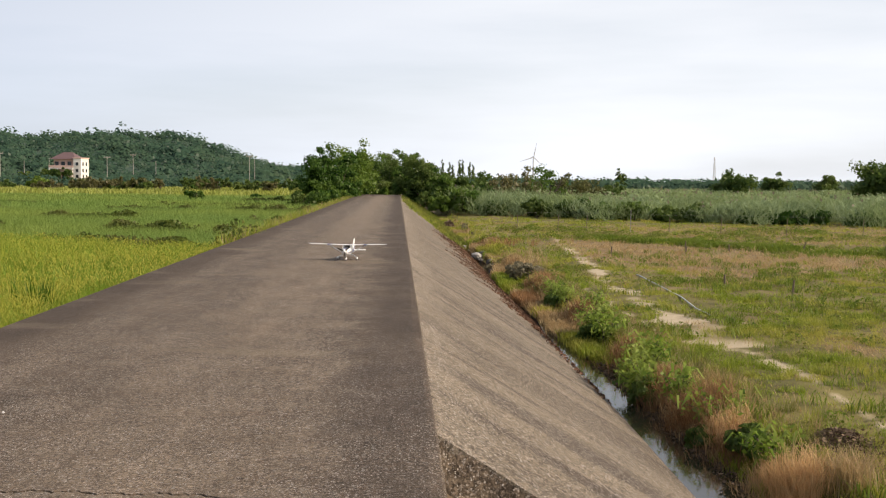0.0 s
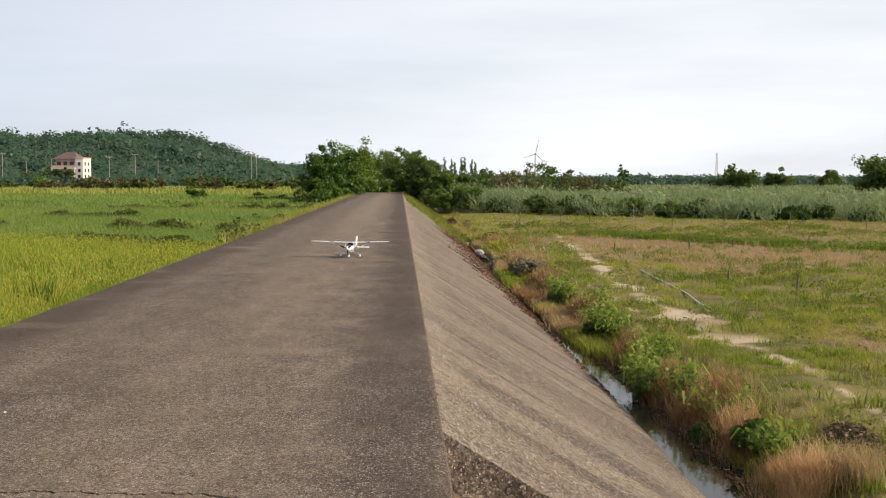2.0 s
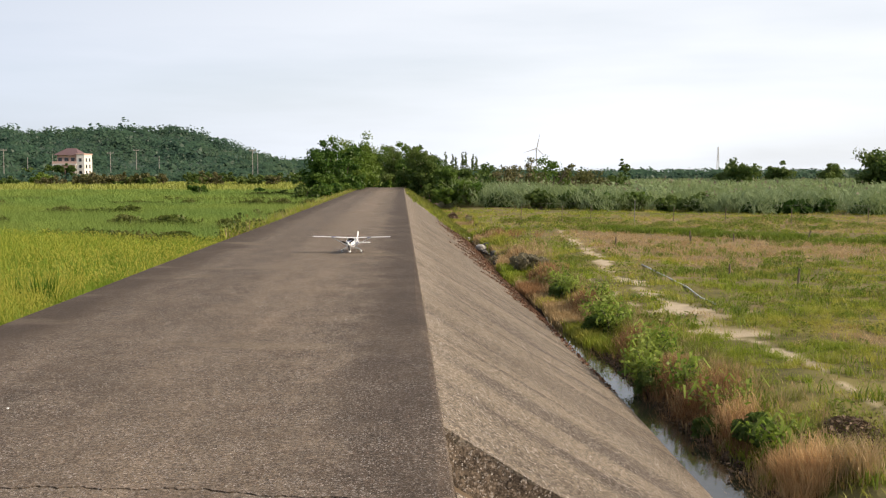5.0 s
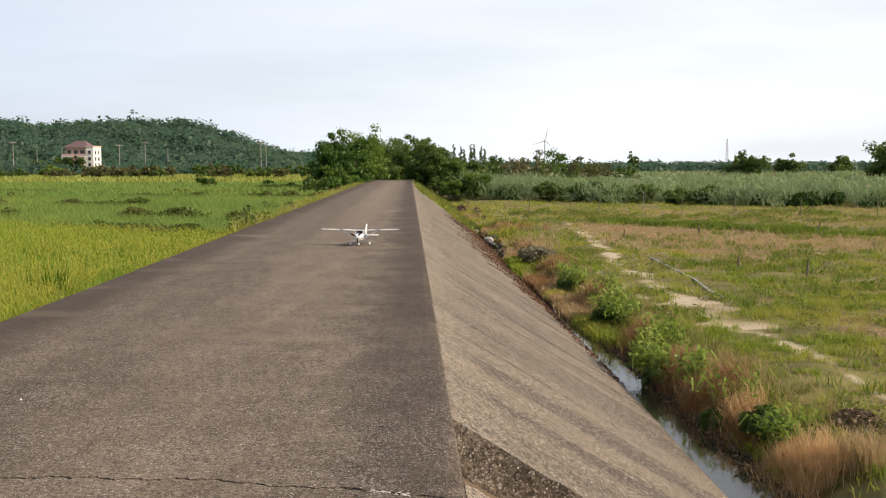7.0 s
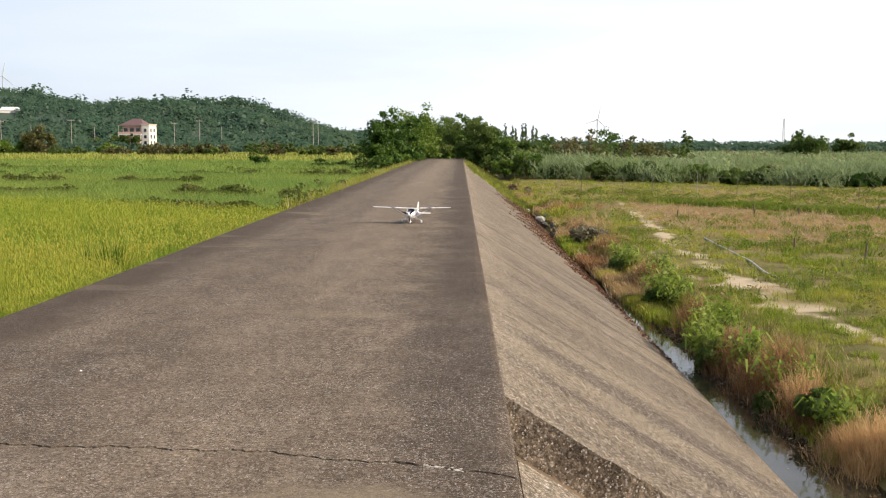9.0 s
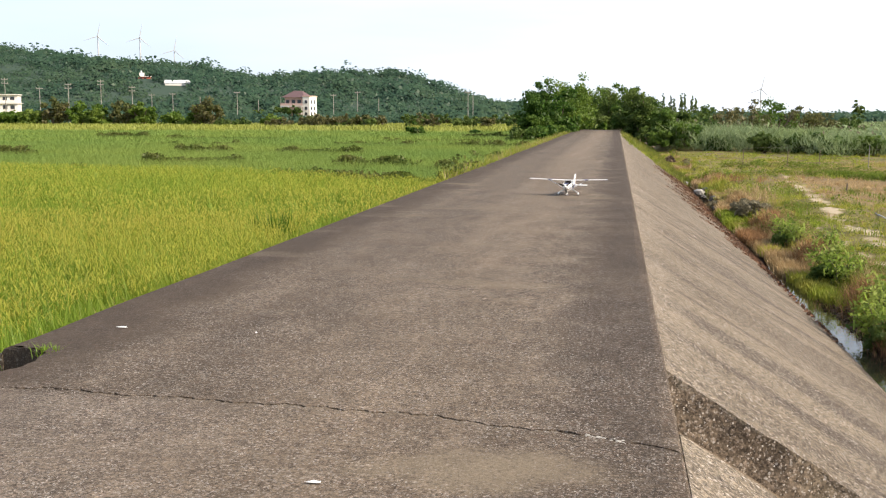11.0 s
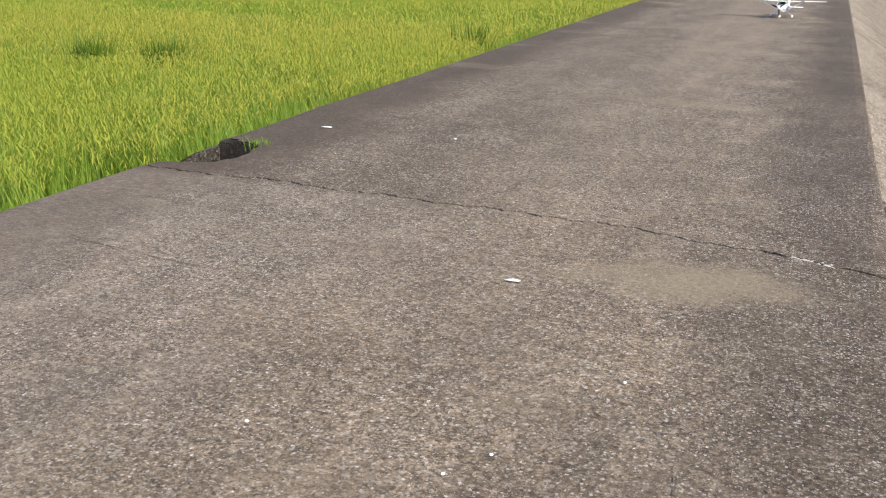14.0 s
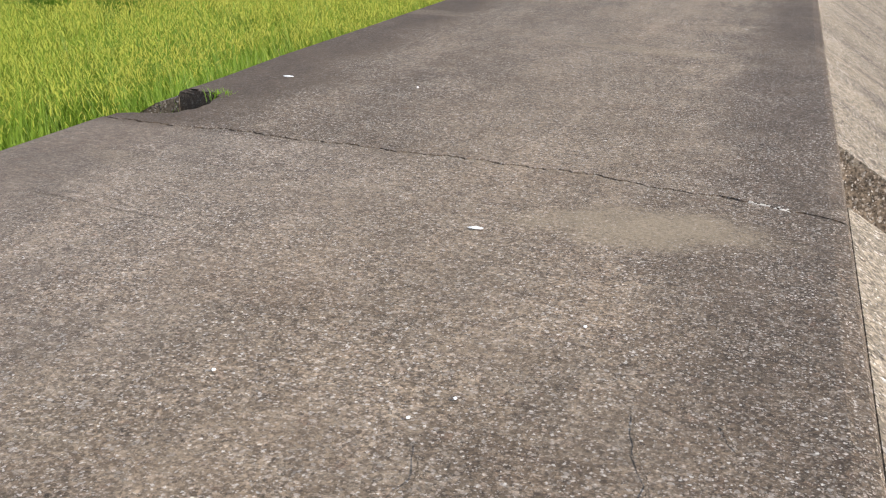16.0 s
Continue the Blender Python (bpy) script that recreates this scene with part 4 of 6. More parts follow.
def build_meadow():
    rs = np.random.default_rng(41)

    def cover(name, n, box_, count, h, w, spread, material, want, label, lean=1.35):
        p = scatter(n, *box_, rs)
        p = p[p[:, 0] < 6.5 + 0.46 * (p[:, 1] + 3)]
        keep = rs.uniform(0, 1, len(p)) < want(p)
        p = p[keep]
        z = ground_height(p[:, 0], p[:, 1]) - 0.01
        h = h * (0.75 + 0.6 * np.clip(smooth_noise(p[:, 0], p[:, 1], 2.3, 17), -0.6, 1))
        v, f = tufts(p, z, count, np.repeat(h, count), w, lean, spread, rs, 0.5)
        tagged(foliage(name, v, f, material), label, "grass", kind="stuff")

    def green(p):
        patch = np.clip(0.52 + 1.5 * smooth_noise(p[:, 0], p[:, 1], 1.3, 22) + 0.7 * smooth_noise(p[:, 0], p[:, 1], 3.9, 27), 0.12, 1)
        return (1 - 1.0 * sand_share(p[:, 0], p[:, 1])) * (1 - 0.85 * dry_share(p[:, 0], p[:, 1])) * patch

    def brown(p):
        return dry_share(p[:, 0], p[:, 1]) * (1 - sand_share(p[:, 0], p[:, 1])) * 0.95 + 0.05

    meadow = "patchy short green meadow grass"
    cover("meadow_grass", 8000, (3.8, 13, 7.5, 20), 9, 0.095, 0.009, 0.07, GRASS, green, meadow)
    cover("meadow_grass", 8500, (3.8, 24, 20, 38), 8, 0.10, 0.015, 0.11, GRASS, green, meadow)
    cover("meadow_grass", 10500, (3.9, 46, 36, 84), 6, 0.15, 0.032, 0.2, GRASS, green, meadow)
    straw = "dry brown meadow grass stalks"
    cover("dry_grass", 9000, (3.8, 13, 6, 20), 6, 0.14, 0.008, 0.06, STRAW, brown, straw, 1.8)
    cover("dry_grass", 14000, (5, 46, 27, 70), 8, 0.20, 0.020, 0.2, STRAW, brown, straw, 2.0)
    # coarse tufts and low weeds
    p = scatter(1700, 4.2, 24, 8, 42, rs)
    p = p[(p[:, 0] < 6.5 + 0.46 * (p[:, 1] + 3)) & (sand_share(p[:, 0], p[:, 1]) < 0.3) & (smooth_noise(p[:, 0], p[:, 1], 0.7, 33) > 0.05)]
    v, f = tufts(p, ground_height(p[:, 0], p[:, 1]), 22, 0.20, 0.016, 1.1, 0.12, rs)
    tagged(foliage("coarse_grass", v, f, LUSH), "coarse darker grass tufts in the meadow", "grass", kind="stuff")
    # grass in separate clumps, taller in their middles
    def clumps(n, box_, per, h, w, size, material, want, label):
        q = scatter(n, *box_, rs)
        q = q[(q[:, 0] < 6.5 + 0.46 * (q[:, 1] + 3)) & (q[:, 0] > ditch_centre(q[:, 1]) + np.where(q[:, 1] < 17, 0.60, 0.42))]
        q = q[rs.uniform(0, 1, len(q)) < want(q)]
        k = np.repeat(np.arange(len(q)), per)
        rad = (size * rs.uniform(0.45, 1.4, len(q)))[k]
        off = rs.normal(0, 0.5, (len(k), 2))
        x, y = q[k, 0] + off[:, 0] * rad, q[k, 1] + off[:, 1] * rad
        tall = (h * rs.uniform(0.6, 1.35, len(q)))[k] * (0.45 + 0.55 * np.exp(-(off ** 2).sum(1) * 1.6)) * rs.uniform(0.6, 1.2, len(k))
        v, f = blades(np.stack([x, y, ground_height(x, y) - 0.01], 1), tall, np.full(len(k), w), 0.75, rs, True)
        tagged(foliage("grass_clumps", v, f, material), label, "grass", kind="stuff")

    def tufty(q):
        return green(q) * np.clip(0.75 + 0.9 * smooth_noise(q[:, 0], q[:, 1], 0.8, 61), 0.1, 1)

    def banky(q):
        return np.clip(1.35 - (q[:, 0] - 3.7) / 1.1, 0, 1)

    tuft = "bright green grass clumps in the meadow"
    clumps(2600, (4.2, 13, 7.5, 20), 44, 0.17, 0.010, 0.17, GRASS, tufty, tuft)
    clumps(3600, (4.2, 24, 20, 40), 30, 0.17, 0.020, 0.24, GRASS, tufty, tuft)
    clumps(2600, (4.2, 40, 38, 82), 20, 0.22, 0.045, 0.40, GRASS, tufty, tuft)
    clumps(900, (4.2, 13, 7.5, 24), 40, 0.18, 0.010, 0.18, LUSH, tufty, "darker green grass clumps in the meadow")
    clumps(1100, (3.6, 5.0, 8.4, 34), 46, 0.21, 0.011, 0.16, WEED, banky, "grey-green rank grass clumps on the ditch bank")
    clumps(700, (3.6, 5.0, 8.4, 34), 40, 0.23, 0.009, 0.14, STRAW, banky, "bleached dry grass clumps on the ditch bank")
    # low leafy weeds in rounded cushions
    p = scatter(2600, 4.3, 26, 8, 62, rs)
    p = p[(p[:, 0] < 6.5 + 0.46 * (p[:, 1] + 3)) & (sand_share(p[:, 0], p[:, 1]) < 0.2) & (dry_share(p[:, 0], p[:, 1]) < 0.4) & (smooth_noise(p[:, 0], p[:, 1], 0.45, 52) > -0.15)]
    r = rs.uniform(0.10, 0.34, len(p)) * np.interp(p[:, 1], (8, 60), (0.8, 1.5))
    for lo, mat in ((0, WEED), (1, LUSH)):
        k = np.repeat(np.arange(lo, len(p), 2), 60)
        d = rs.normal(size=(len(k), 3))
        d[:, 2] = np.abs(d[:, 2]) + 0.15
        d /= np.linalg.norm(d, axis=1)[:, None]
        c = np.stack([p[k, 0] + d[:, 0] * r[k], p[k, 1] + d[:, 1] * r[k], ground_height(p[k, 0], p[k, 1]) + d[:, 2] * r[k] * 0.62], 1)
        v, f = facing_leaves(c, d, r[k] * 0.20 * rs.uniform(0.5, 1.5, len(k)), rs, 0.8)
        tagged(foliage("low_weeds", v, f, mat), "low leafy green weed cushions in the meadow", "weeds", kind="stuff")
    # taller green band along a low bank
    lx = rs.uniform(9.5, 26, 2600)
    p = np.stack([lx, lush_line(lx) + rs.normal(0, 0.9, 2600)], 1)
    p = p[(p[:, 0] < 6.5 + 0.46 * (p[:, 1] + 3)) & (smooth_noise(p[:, 0], p[:, 1], 0.6, 8) > -0.25)]
    v, f = tufts(p, ground_height(p[:, 0], p[:, 1]), 8, 0.27, 0.035, 0.9, 0.16, rs)
    tagged(foliage("meadow_grass", v, f, LUSH), "lush green strip of taller grass", "grass", kind="stuff")


build_meadow()


def build_bank():
    """Rank growth along the ditch."""
    rs = np.random.default_rng(51)
    y = np.concatenate([rs.uniform(9.2, 40, 2900), rs.uniform(38, 90, 1900)])
    x = ditch_centre(y) + np.interp(y, (16.5, 19.5, 34, 38, 52, 58), (0.42, -0.12, -0.16, 0.22, 0.18, -0.2)) + np.abs(rs.normal(0, 0.36, len(y))) + 0.05 * np.sin(y * 2)
    lush = smooth_noise(x, y, 0.7, 5) - np.interp(y, (16, 19, 33, 38), (0, 0.18, 0.18, 0))
    z = np.maximum(ground_height(x, y), WATER_Z) - 0.02
    for name, mat, pick, label in (("bank_grass", GRASS, lush > 0.0, "rank green grass on the ditch bank"), ("dry_grass", RUST, lush <= -0.5, "dry brown grass on the ditch bank"), ("dry_grass", STRAW, (lush > -0.55) & (lush <= 0.05), "pale dry grass on the ditch bank")):
        q = np.stack([x, y], 1)[pick]
        big = np.where(q[:, 1] > 30, 1.6, np.where(q[:, 1] > 16, 1.3, 1.0))
        k = np.repeat(np.arange(len(q)), 11)
        roots = np.stack([q[k, 0] + rs.normal(0, 0.07, len(k)), q[k, 1] + rs.normal(0, 0.07, len(k)), z[pick][k]], 1)
        v, f = blades(roots, 0.17 * big[k] * rs.uniform(0.5, 1.3, len(k)), 0.012 * big[k] ** 1.6, 0.6, rs)
        tagged(foliage(name, v, f, mat), label, "grass", kind="stuff")
    # rusty stalks by the water
    for cx, cy, r, n, m in ((3.78, 10.7, 0.22, 130, RUST), (3.95, 11.2, 0.2, 60, GOLD), (3.82, 9.2, 0.26, 230, GOLD), (4.0, 8.95, 0.16, 80, GOLD), (4.35, 8.6, 0.2, 40, STRAW), (3.80, 12.2, 0.34, 230, RUST), (3.72, 13.7, 0.22, 90, RUST), (3.75, 17.2, 0.4, 170, RUST), (3.9, 22.6, 0.4, 110, RUST), (3.7, 29, 0.7, 110, RUST), (3.75, 34.5, 0.9, 200, STRAW), (3.8, 39, 1.2, 160, STRAW), (3.6, 47, 2.0, 160, RUST)):
        p = np.stack([rs.normal(cx, r * 0.6, n), rs.normal(cy, r, n)], 1)
        v, f = tufts(p, ground_height(p[:, 0], p[:, 1]), 10 if cy < 20 else 7, 0.40 if cy < 20 else 0.34, 0.0065 if cy < 20 else 0.016, 0.62, 0.06, rs)
        tagged(foliage("dry_clump", v, f, m), "straw-coloured dry grass clump beside the ditch" if m in (STRAW, GOLD) else "rusty brown dead grass clump beside the ditch", "grass", kind="stuff")


build_bank()


def build_slope_weeds():
    """Grass that has grown over the far end of the lining."""
    rs = np.random.default_rng(58)
    y = rs.uniform(50, 104, 5200)
    s_ = SLOPE_LEN + 0.2 - np.abs(rs.normal(0, 1.0, len(y))) * np.interp(y, (50, 60, 78, 100), (0.25, 0.7, 1.7, 3.2))
    keep = (s_ > 0.25) & (smooth_noise(s_ * 1.5, y, 0.7, 4) > -0.5)
    q = np.array([slope_point(a, b) for a, b in zip(s_[keep], y[keep])])
    v, f = tufts(q[:, :2], q[:, 2] - 0.02, 8, 0.26, 0.05, 1.1, 0.14, rs, 0.65, True)
    half = 3 * (len(v) // 6)
    tagged(foliage("slope_weeds", v[half:], f[: (len(v) - half) // 3], WEED), "olive weeds grown over the far concrete slope", "weeds", kind="stuff")
    v, f = v[:half], f[: half // 3]
    tagged(foliage("slope_grass", v, f, GRASS), "yellow-green grass grown over the far concrete slope", "grass", kind="stuff")


build_slope_weeds()


def broad_plant(x, y, height, n, rs, label):
    """A weedy shrub with stems and broad drooping leaves."""
    z = float(ground_height(np.array([x]), np.array([y]))[0])
    ob = empty("leafy_shrub", label, "shrub", pose(x, y, z), group="ditch shrubs")
    cents = []
    for i in range(9):
        a, r = rs.uniform(0, 6.28), rs.uniform(0.1, 0.42)
        tip = Vector((math.cos(a) * r, math.sin(a) * r * 1.4, height * rs.uniform(0.6, 1.0)))
        stem = bmesh.new()
        tube(stem, [(0.1 * math.cos(a), 0.1 * math.sin(a), -0.03), tip * 0.5 + Vector((0, 0, 0.05)), tip], [0.011, 0.008, 0.004], 5)
        part("stem", stem, BARK, ob)
        for j in range(n // 2):
            t = rs.uniform(0.25, 1.05)
            cents.append(tip * t + Vector(rs.normal(0, 0.085, 3)))
    c = np.array([tuple(q) for q in cents])
    c[:, 2] = np.maximum(c[:, 2], 0.05)
    v, f = leaves(c, rs.uniform(0.035, 0.115, len(c)), rs, 0.6)
    foliage("leaves", v, f, BROAD, ob)
    # long leaves that hang from the tips
    k = rs.integers(0, len(c), 26)
    tops = c[k] * np.array([1.05, 1.05, 1.12])
    v, f = droops(tops, rs.uniform(0.13, 0.26, 26), rs.uniform(0.03, 0.055, 26), rs)
    foliage("hanging_leaves", v, f, BROAD, ob)


rs_shrub = np.random.default_rng(61)
for x, y, h, n in ((3.62, 14.3, 0.60, 220), (3.9, 15.1, 0.62, 170), (3.86, 13.2, 0.50, 70), (3.95, 20.0, 0.72, 200), (4.05, 19.0, 0.5, 110), (3.98, 25.8, 0.72, 190), (4.2, 24.8, 0.5, 100), (4.4, 22.3, 0.4, 80), (4.1, 9.8, 0.34, 90), (4.0, 11.9, 0.36, 80)):
    broad_plant(x, y, h, n, rs_shrub, "bright green broad-leaved shrub on the ditch bank")


def build_debris():
    """Dried mud and leaf litter: a fringe along the foot of the lined slope, and streaks that ran down it."""
    rs = np.random.default_rng(71)
    ys, ss = [rs.uniform(14, 62, 5200)], []
    ss.append(SLOPE_LEN + 0.05 - np.abs(rs.normal(0, 0.10, 5200)) * np.interp(ys[0], (14, 20, 30, 60), (0.8, 1.6, 2.4, 2.6)))
    for k in range(64):
        yc = rs.uniform(20.5, 58)
        n = int(rs.uniform(60, 190))
        top = SLOPE_LEN - rs.uniform(0.5, 1.1) * np.interp(yc, (20, 26, 34, 58), (0.5, 1.3, 1.9, 2.2))
        t = rs.beta(1.6, 0.9, n)
        ss.append(top + (SLOPE_LEN - top) * t)
        ys.append(yc + rs.normal(0, rs.uniform(0.05, 0.14), n) + 0.25 * (1 - t) + 0.05 * np.sin(t * 9 + k))
    y, s = np.concatenate(ys), np.concatenate(ss)
    c = np.stack([s * 0.851 + 0.004, y, -0.036 - s * 0.525 + 0.022], 1)
    v, f = leaves(c, rs.uniform(0.025, 0.085, len(c)), rs, 0.10)
    tagged(foliage("leaf_litter", v, f, DEBRIS), "reddish brown dry litter on the slope's foot", "litter", kind="stuff")


build_debris()


def weed_heap(cx, cy, sx, sy, high, n, size, seed):
    """Dead weeds and soil thrown up beside the ditch."""
    rs = np.random.default_rng(seed)
    x, y = rs.normal(cx, sx, n), rs.normal(cy, sy, n)
    bump = high * np.exp(-((x - cx) / sx) ** 2 - ((y - cy) / sy) ** 2)
    c = np.stack([x, y, np.maximum(ground_height(x, y), WATER_Z) + bump * rs.uniform(0.3, 1.1, n) + 0.02], 1)
    v, f = leaves(c, size * rs.uniform(0.4, 1.6, n), rs, 0.3)
    tagged(foliage("weed_heap", v, f, DEAD), "dark brown heap of dead weeds beside the ditch", "debris", kind="stuff")


weed_heap(4.85, 9.9, 0.30, 0.40, 0.2, 2600, 0.05, 77)
# strips of dead growth at the waterline; their dark brown also paints bank shade
weed_heap(3.72, 12.4, 0.13, 1.5, 0.16, 3000, 0.05, 79)
weed_heap(3.70, 16.6, 0.13, 1.2, 0.14, 1800, 0.05, 80)
weed_heap(3.66, 24.0, 0.16, 3.6, 0.12, 2200, 0.07, 83)
weed_heap(3.35, 70.5, 0.45, 2.2, 0.55, 1500, 0.16, 78)

rs_rock = np.random.default_rng(81)
for i in range(11):
    y = rs_rock.uniform(33, 58)
    x = float(ditch_centre(y)) + rs_rock.uniform(-0.4, 0.5)
    r = rs_rock.uniform(0.10, 0.25)
    bm = bmesh.new()
    blob(bm, 0, 0, 0, r, r * 1.3, r * 0.7, rs_rock)
    # every fifth rock is pale, in place of a glint on the water
    ob = part("rock", bm, ROCK if i % 5 else PALE_GLINT_ROCK)
    ob.matrix_world = pose(x, y, WATER_Z + r * 0.3)
    tagged(ob, "dark wet rock in the ditch" if i % 5 else "pale grey rock in the ditch, also standing for a water glint", "rock", group="ditch rocks")


def build_reeds():
    rs = np.random.default_rng(91)

    def front(x):
        return np.interp(x, (3, 6, 10, 20, 31, 60), (92, 88, 83, 75, 68, 64)) + 2 * np.sin(x * 0.7) + 1.2 * np.sin(x * 1.9)

    for n, y0, y1, h, w, cnt in ((6500, 62, 110, 1.75, 0.065, 19), (6500, 108, 230, 1.85, 0.15, 12)):
        p = np.stack([rs.uniform(4.5, 0.52 * y1, n), rs.uniform(y0, y1, n)], 1)
        p = p[(p[:, 1] > front(p[:, 0])) & (p[:, 0] < 4 + 0.52 * p[:, 1])]
        hh = np.interp(p[:, 0], (4, 13, 22), (1.35, 1.2, 0.95)) + 0.3 * smooth_noise(p[:, 0], p[:, 1], 0.25, 3) + 0.2 * smooth_noise(p[:, 0], p[:, 1], 0.9, 5)
        k = np.repeat(np.arange(len(p)), cnt)
        up = rs.uniform(0.0, 0.68, len(k))
        roots = np.stack([p[k, 0] + rs.normal(0, 0.4, len(k)), p[k, 1] + rs.normal(0, 0.4, len(k)), FIELD_Z + up * (h * hh)[k]], 1)
        v, f = blades(roots, (h * hh)[k] * rs.uniform(0.20, 0.36, len(k)), w * 1.4 * rs.uniform(0.5, 1.2, len(k)), 1.5, rs, True)
        tagged(foliage("reeds", v, f, REED), "dense grey-green reed bed", "reeds", kind="stuff")
        k = np.nonzero(rs.uniform(size=len(p)) < 0.05)[0]
        tops = np.stack([p[k, 0], p[k, 1], FIELD_Z + (h * hh)[k] * 0.98], 1)
        v, f = leaves(tops, np.full(len(k), 0.35 if y0 < 100 else 0.6), rs, 1.5)
        tagged(foliage("reed_plumes", v, f, REED_TOP), "pale feathery reed plumes", "reeds", kind="stuff")


build_reeds()


def crown_leaves(clusters, per, size, rs):
    """Leaves in loose clusters: clusters are (x, y, z, radius)."""
    cl = np.asarray(clusters)
    k = np.repeat(np.arange(len(cl)), per)
    d = rs.normal(size=(len(k), 3))
    d /= np.linalg.norm(d, axis=1)[:, None]
    r = rs.uniform(0.35, 1.08, len(k)) * cl[k, 3]
    c = cl[k, :3] + d * r[:, None] * np.array([1, 1, 0.75])
    return facing_leaves(c, d, size * rs.uniform(0.6, 1.4, len(k)), rs, 0.6)


def tree(x, y, z, height, spread, material, label, seed, bare=0.25, per=96, size=0.225, nclus=88, name="tree"):
    """A trunk with limbs that carry loose leaf clusters."""
    rs = np.random.default_rng(seed)
    ob = empty(name, label, name, pose(x, y, z))
    wood = bmesh.new()
    lean = rs.uniform(-0.08, 0.08, 2) * height
    fork = Vector((lean[0] * 0.4, lean[1] * 0.4, height * (bare + 0.12)))
    tube(wood, [(0, 0, -0.2), fork * 0.5, fork, (lean[0], lean[1], height * 0.85)], [height * 0.028, height * 0.022, height * 0.018, height * 0.004], 8)
    clusters = []
    limbs = 11
    for i in range(limbs):
        a = 6.283 * i / limbs + rs.uniform(-0.3, 0.3)
        reach = spread * rs.uniform(0.55, 1.0)
        top = height * rs.uniform(bare + 0.12, 1.0)
        end = Vector((math.cos(a) * reach * (1.15 - 0.55 * (top / height)), math.sin(a) * reach * (1.15 - 0.55 * (top / height)), top))
        midp = fork.lerp(end, 0.5) + Vector((0, 0, height * 0.06))
        tube(wood, [fork * rs.uniform(0.8, 1.1), midp, end], [height * 0.012, height * 0.007, height * 0.002], 6)
        for j in range(nclus // limbs):
            t = rs.uniform(0.35, 1.08)
            q = fork.lerp(end, t) + Vector(rs.normal(0, spread * 0.16, 3))
            clusters.append((q.x, q.y, max(q.z, height * bare * 0.8), spread * rs.uniform(0.18, 0.34)))
    part("trunk", wood, BARK, ob)
    v, f = crown_leaves(clusters, per, size, rs)
    foliage("crown", v, f, material, ob)
    return ob


def bush(x, y, z, height, spread, material, label, seed, per=40, size=0.3, nclus=26, name="bush"):
    rs = np.random.default_rng(seed)
    ob = empty(name, label, "bush", pose(x, y, z))
    clusters = []
    for i in range(6):
        a = rs.uniform(0, 6.283)
        end = Vector((math.cos(a) * spread * 0.6, math.sin(a) * spread * 0.6, height * rs.uniform(0.35, 0.62)))
        wood = bmesh.new()
        tube(wood, [(0, 0, -0.1), end * 0.5, end], [0.028 * height, 0.016 * height, 0.007 * height], 5)
        part("stem", wood, BARK, ob)
    for i in range(nclus):
        a, r = rs.uniform(0, 6.283), spread * math.sqrt(rs.uniform(0, 1)) * 0.85
        hz = height * rs.uniform(0.12, 0.9) * (1.0 - 0.35 * (r / spread))
        clusters.append((math.cos(a) * r, math.sin(a) * r, hz, spread * rs.uniform(0.16, 0.34)))
    v, f = crown_leaves(clusters, per, size, rs)
    v[:, 2] = np.maximum(v[:, 2], 0.02)
    foliage("crown", v, f, material, ob)
    return ob


# trees where the road ends
dark_tree = "dark green broad-leaved roadside tree"
# these trees look sunlit through their paler leaf colour
lit_tree = "spreading roadside tree with sunlight tinted into its green"
for i, (x, y, h, s, m, lab) in enumerate((
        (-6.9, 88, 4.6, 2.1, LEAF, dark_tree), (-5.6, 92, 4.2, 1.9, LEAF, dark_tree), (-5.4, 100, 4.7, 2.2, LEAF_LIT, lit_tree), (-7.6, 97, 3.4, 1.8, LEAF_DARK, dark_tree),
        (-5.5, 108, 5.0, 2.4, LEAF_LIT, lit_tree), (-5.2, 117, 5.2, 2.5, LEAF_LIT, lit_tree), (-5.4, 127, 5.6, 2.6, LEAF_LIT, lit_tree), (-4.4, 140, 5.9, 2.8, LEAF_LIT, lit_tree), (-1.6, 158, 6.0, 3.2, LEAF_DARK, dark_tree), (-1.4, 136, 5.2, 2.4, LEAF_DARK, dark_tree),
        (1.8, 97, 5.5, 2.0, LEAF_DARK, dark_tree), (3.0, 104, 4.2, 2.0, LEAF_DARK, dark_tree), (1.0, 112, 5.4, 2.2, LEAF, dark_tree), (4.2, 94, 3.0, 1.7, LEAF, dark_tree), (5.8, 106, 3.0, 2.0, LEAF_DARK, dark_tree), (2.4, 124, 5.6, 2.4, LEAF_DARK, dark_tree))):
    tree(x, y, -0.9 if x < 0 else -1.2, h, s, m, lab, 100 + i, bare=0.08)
low_green = "low dense green bush at the field edge"
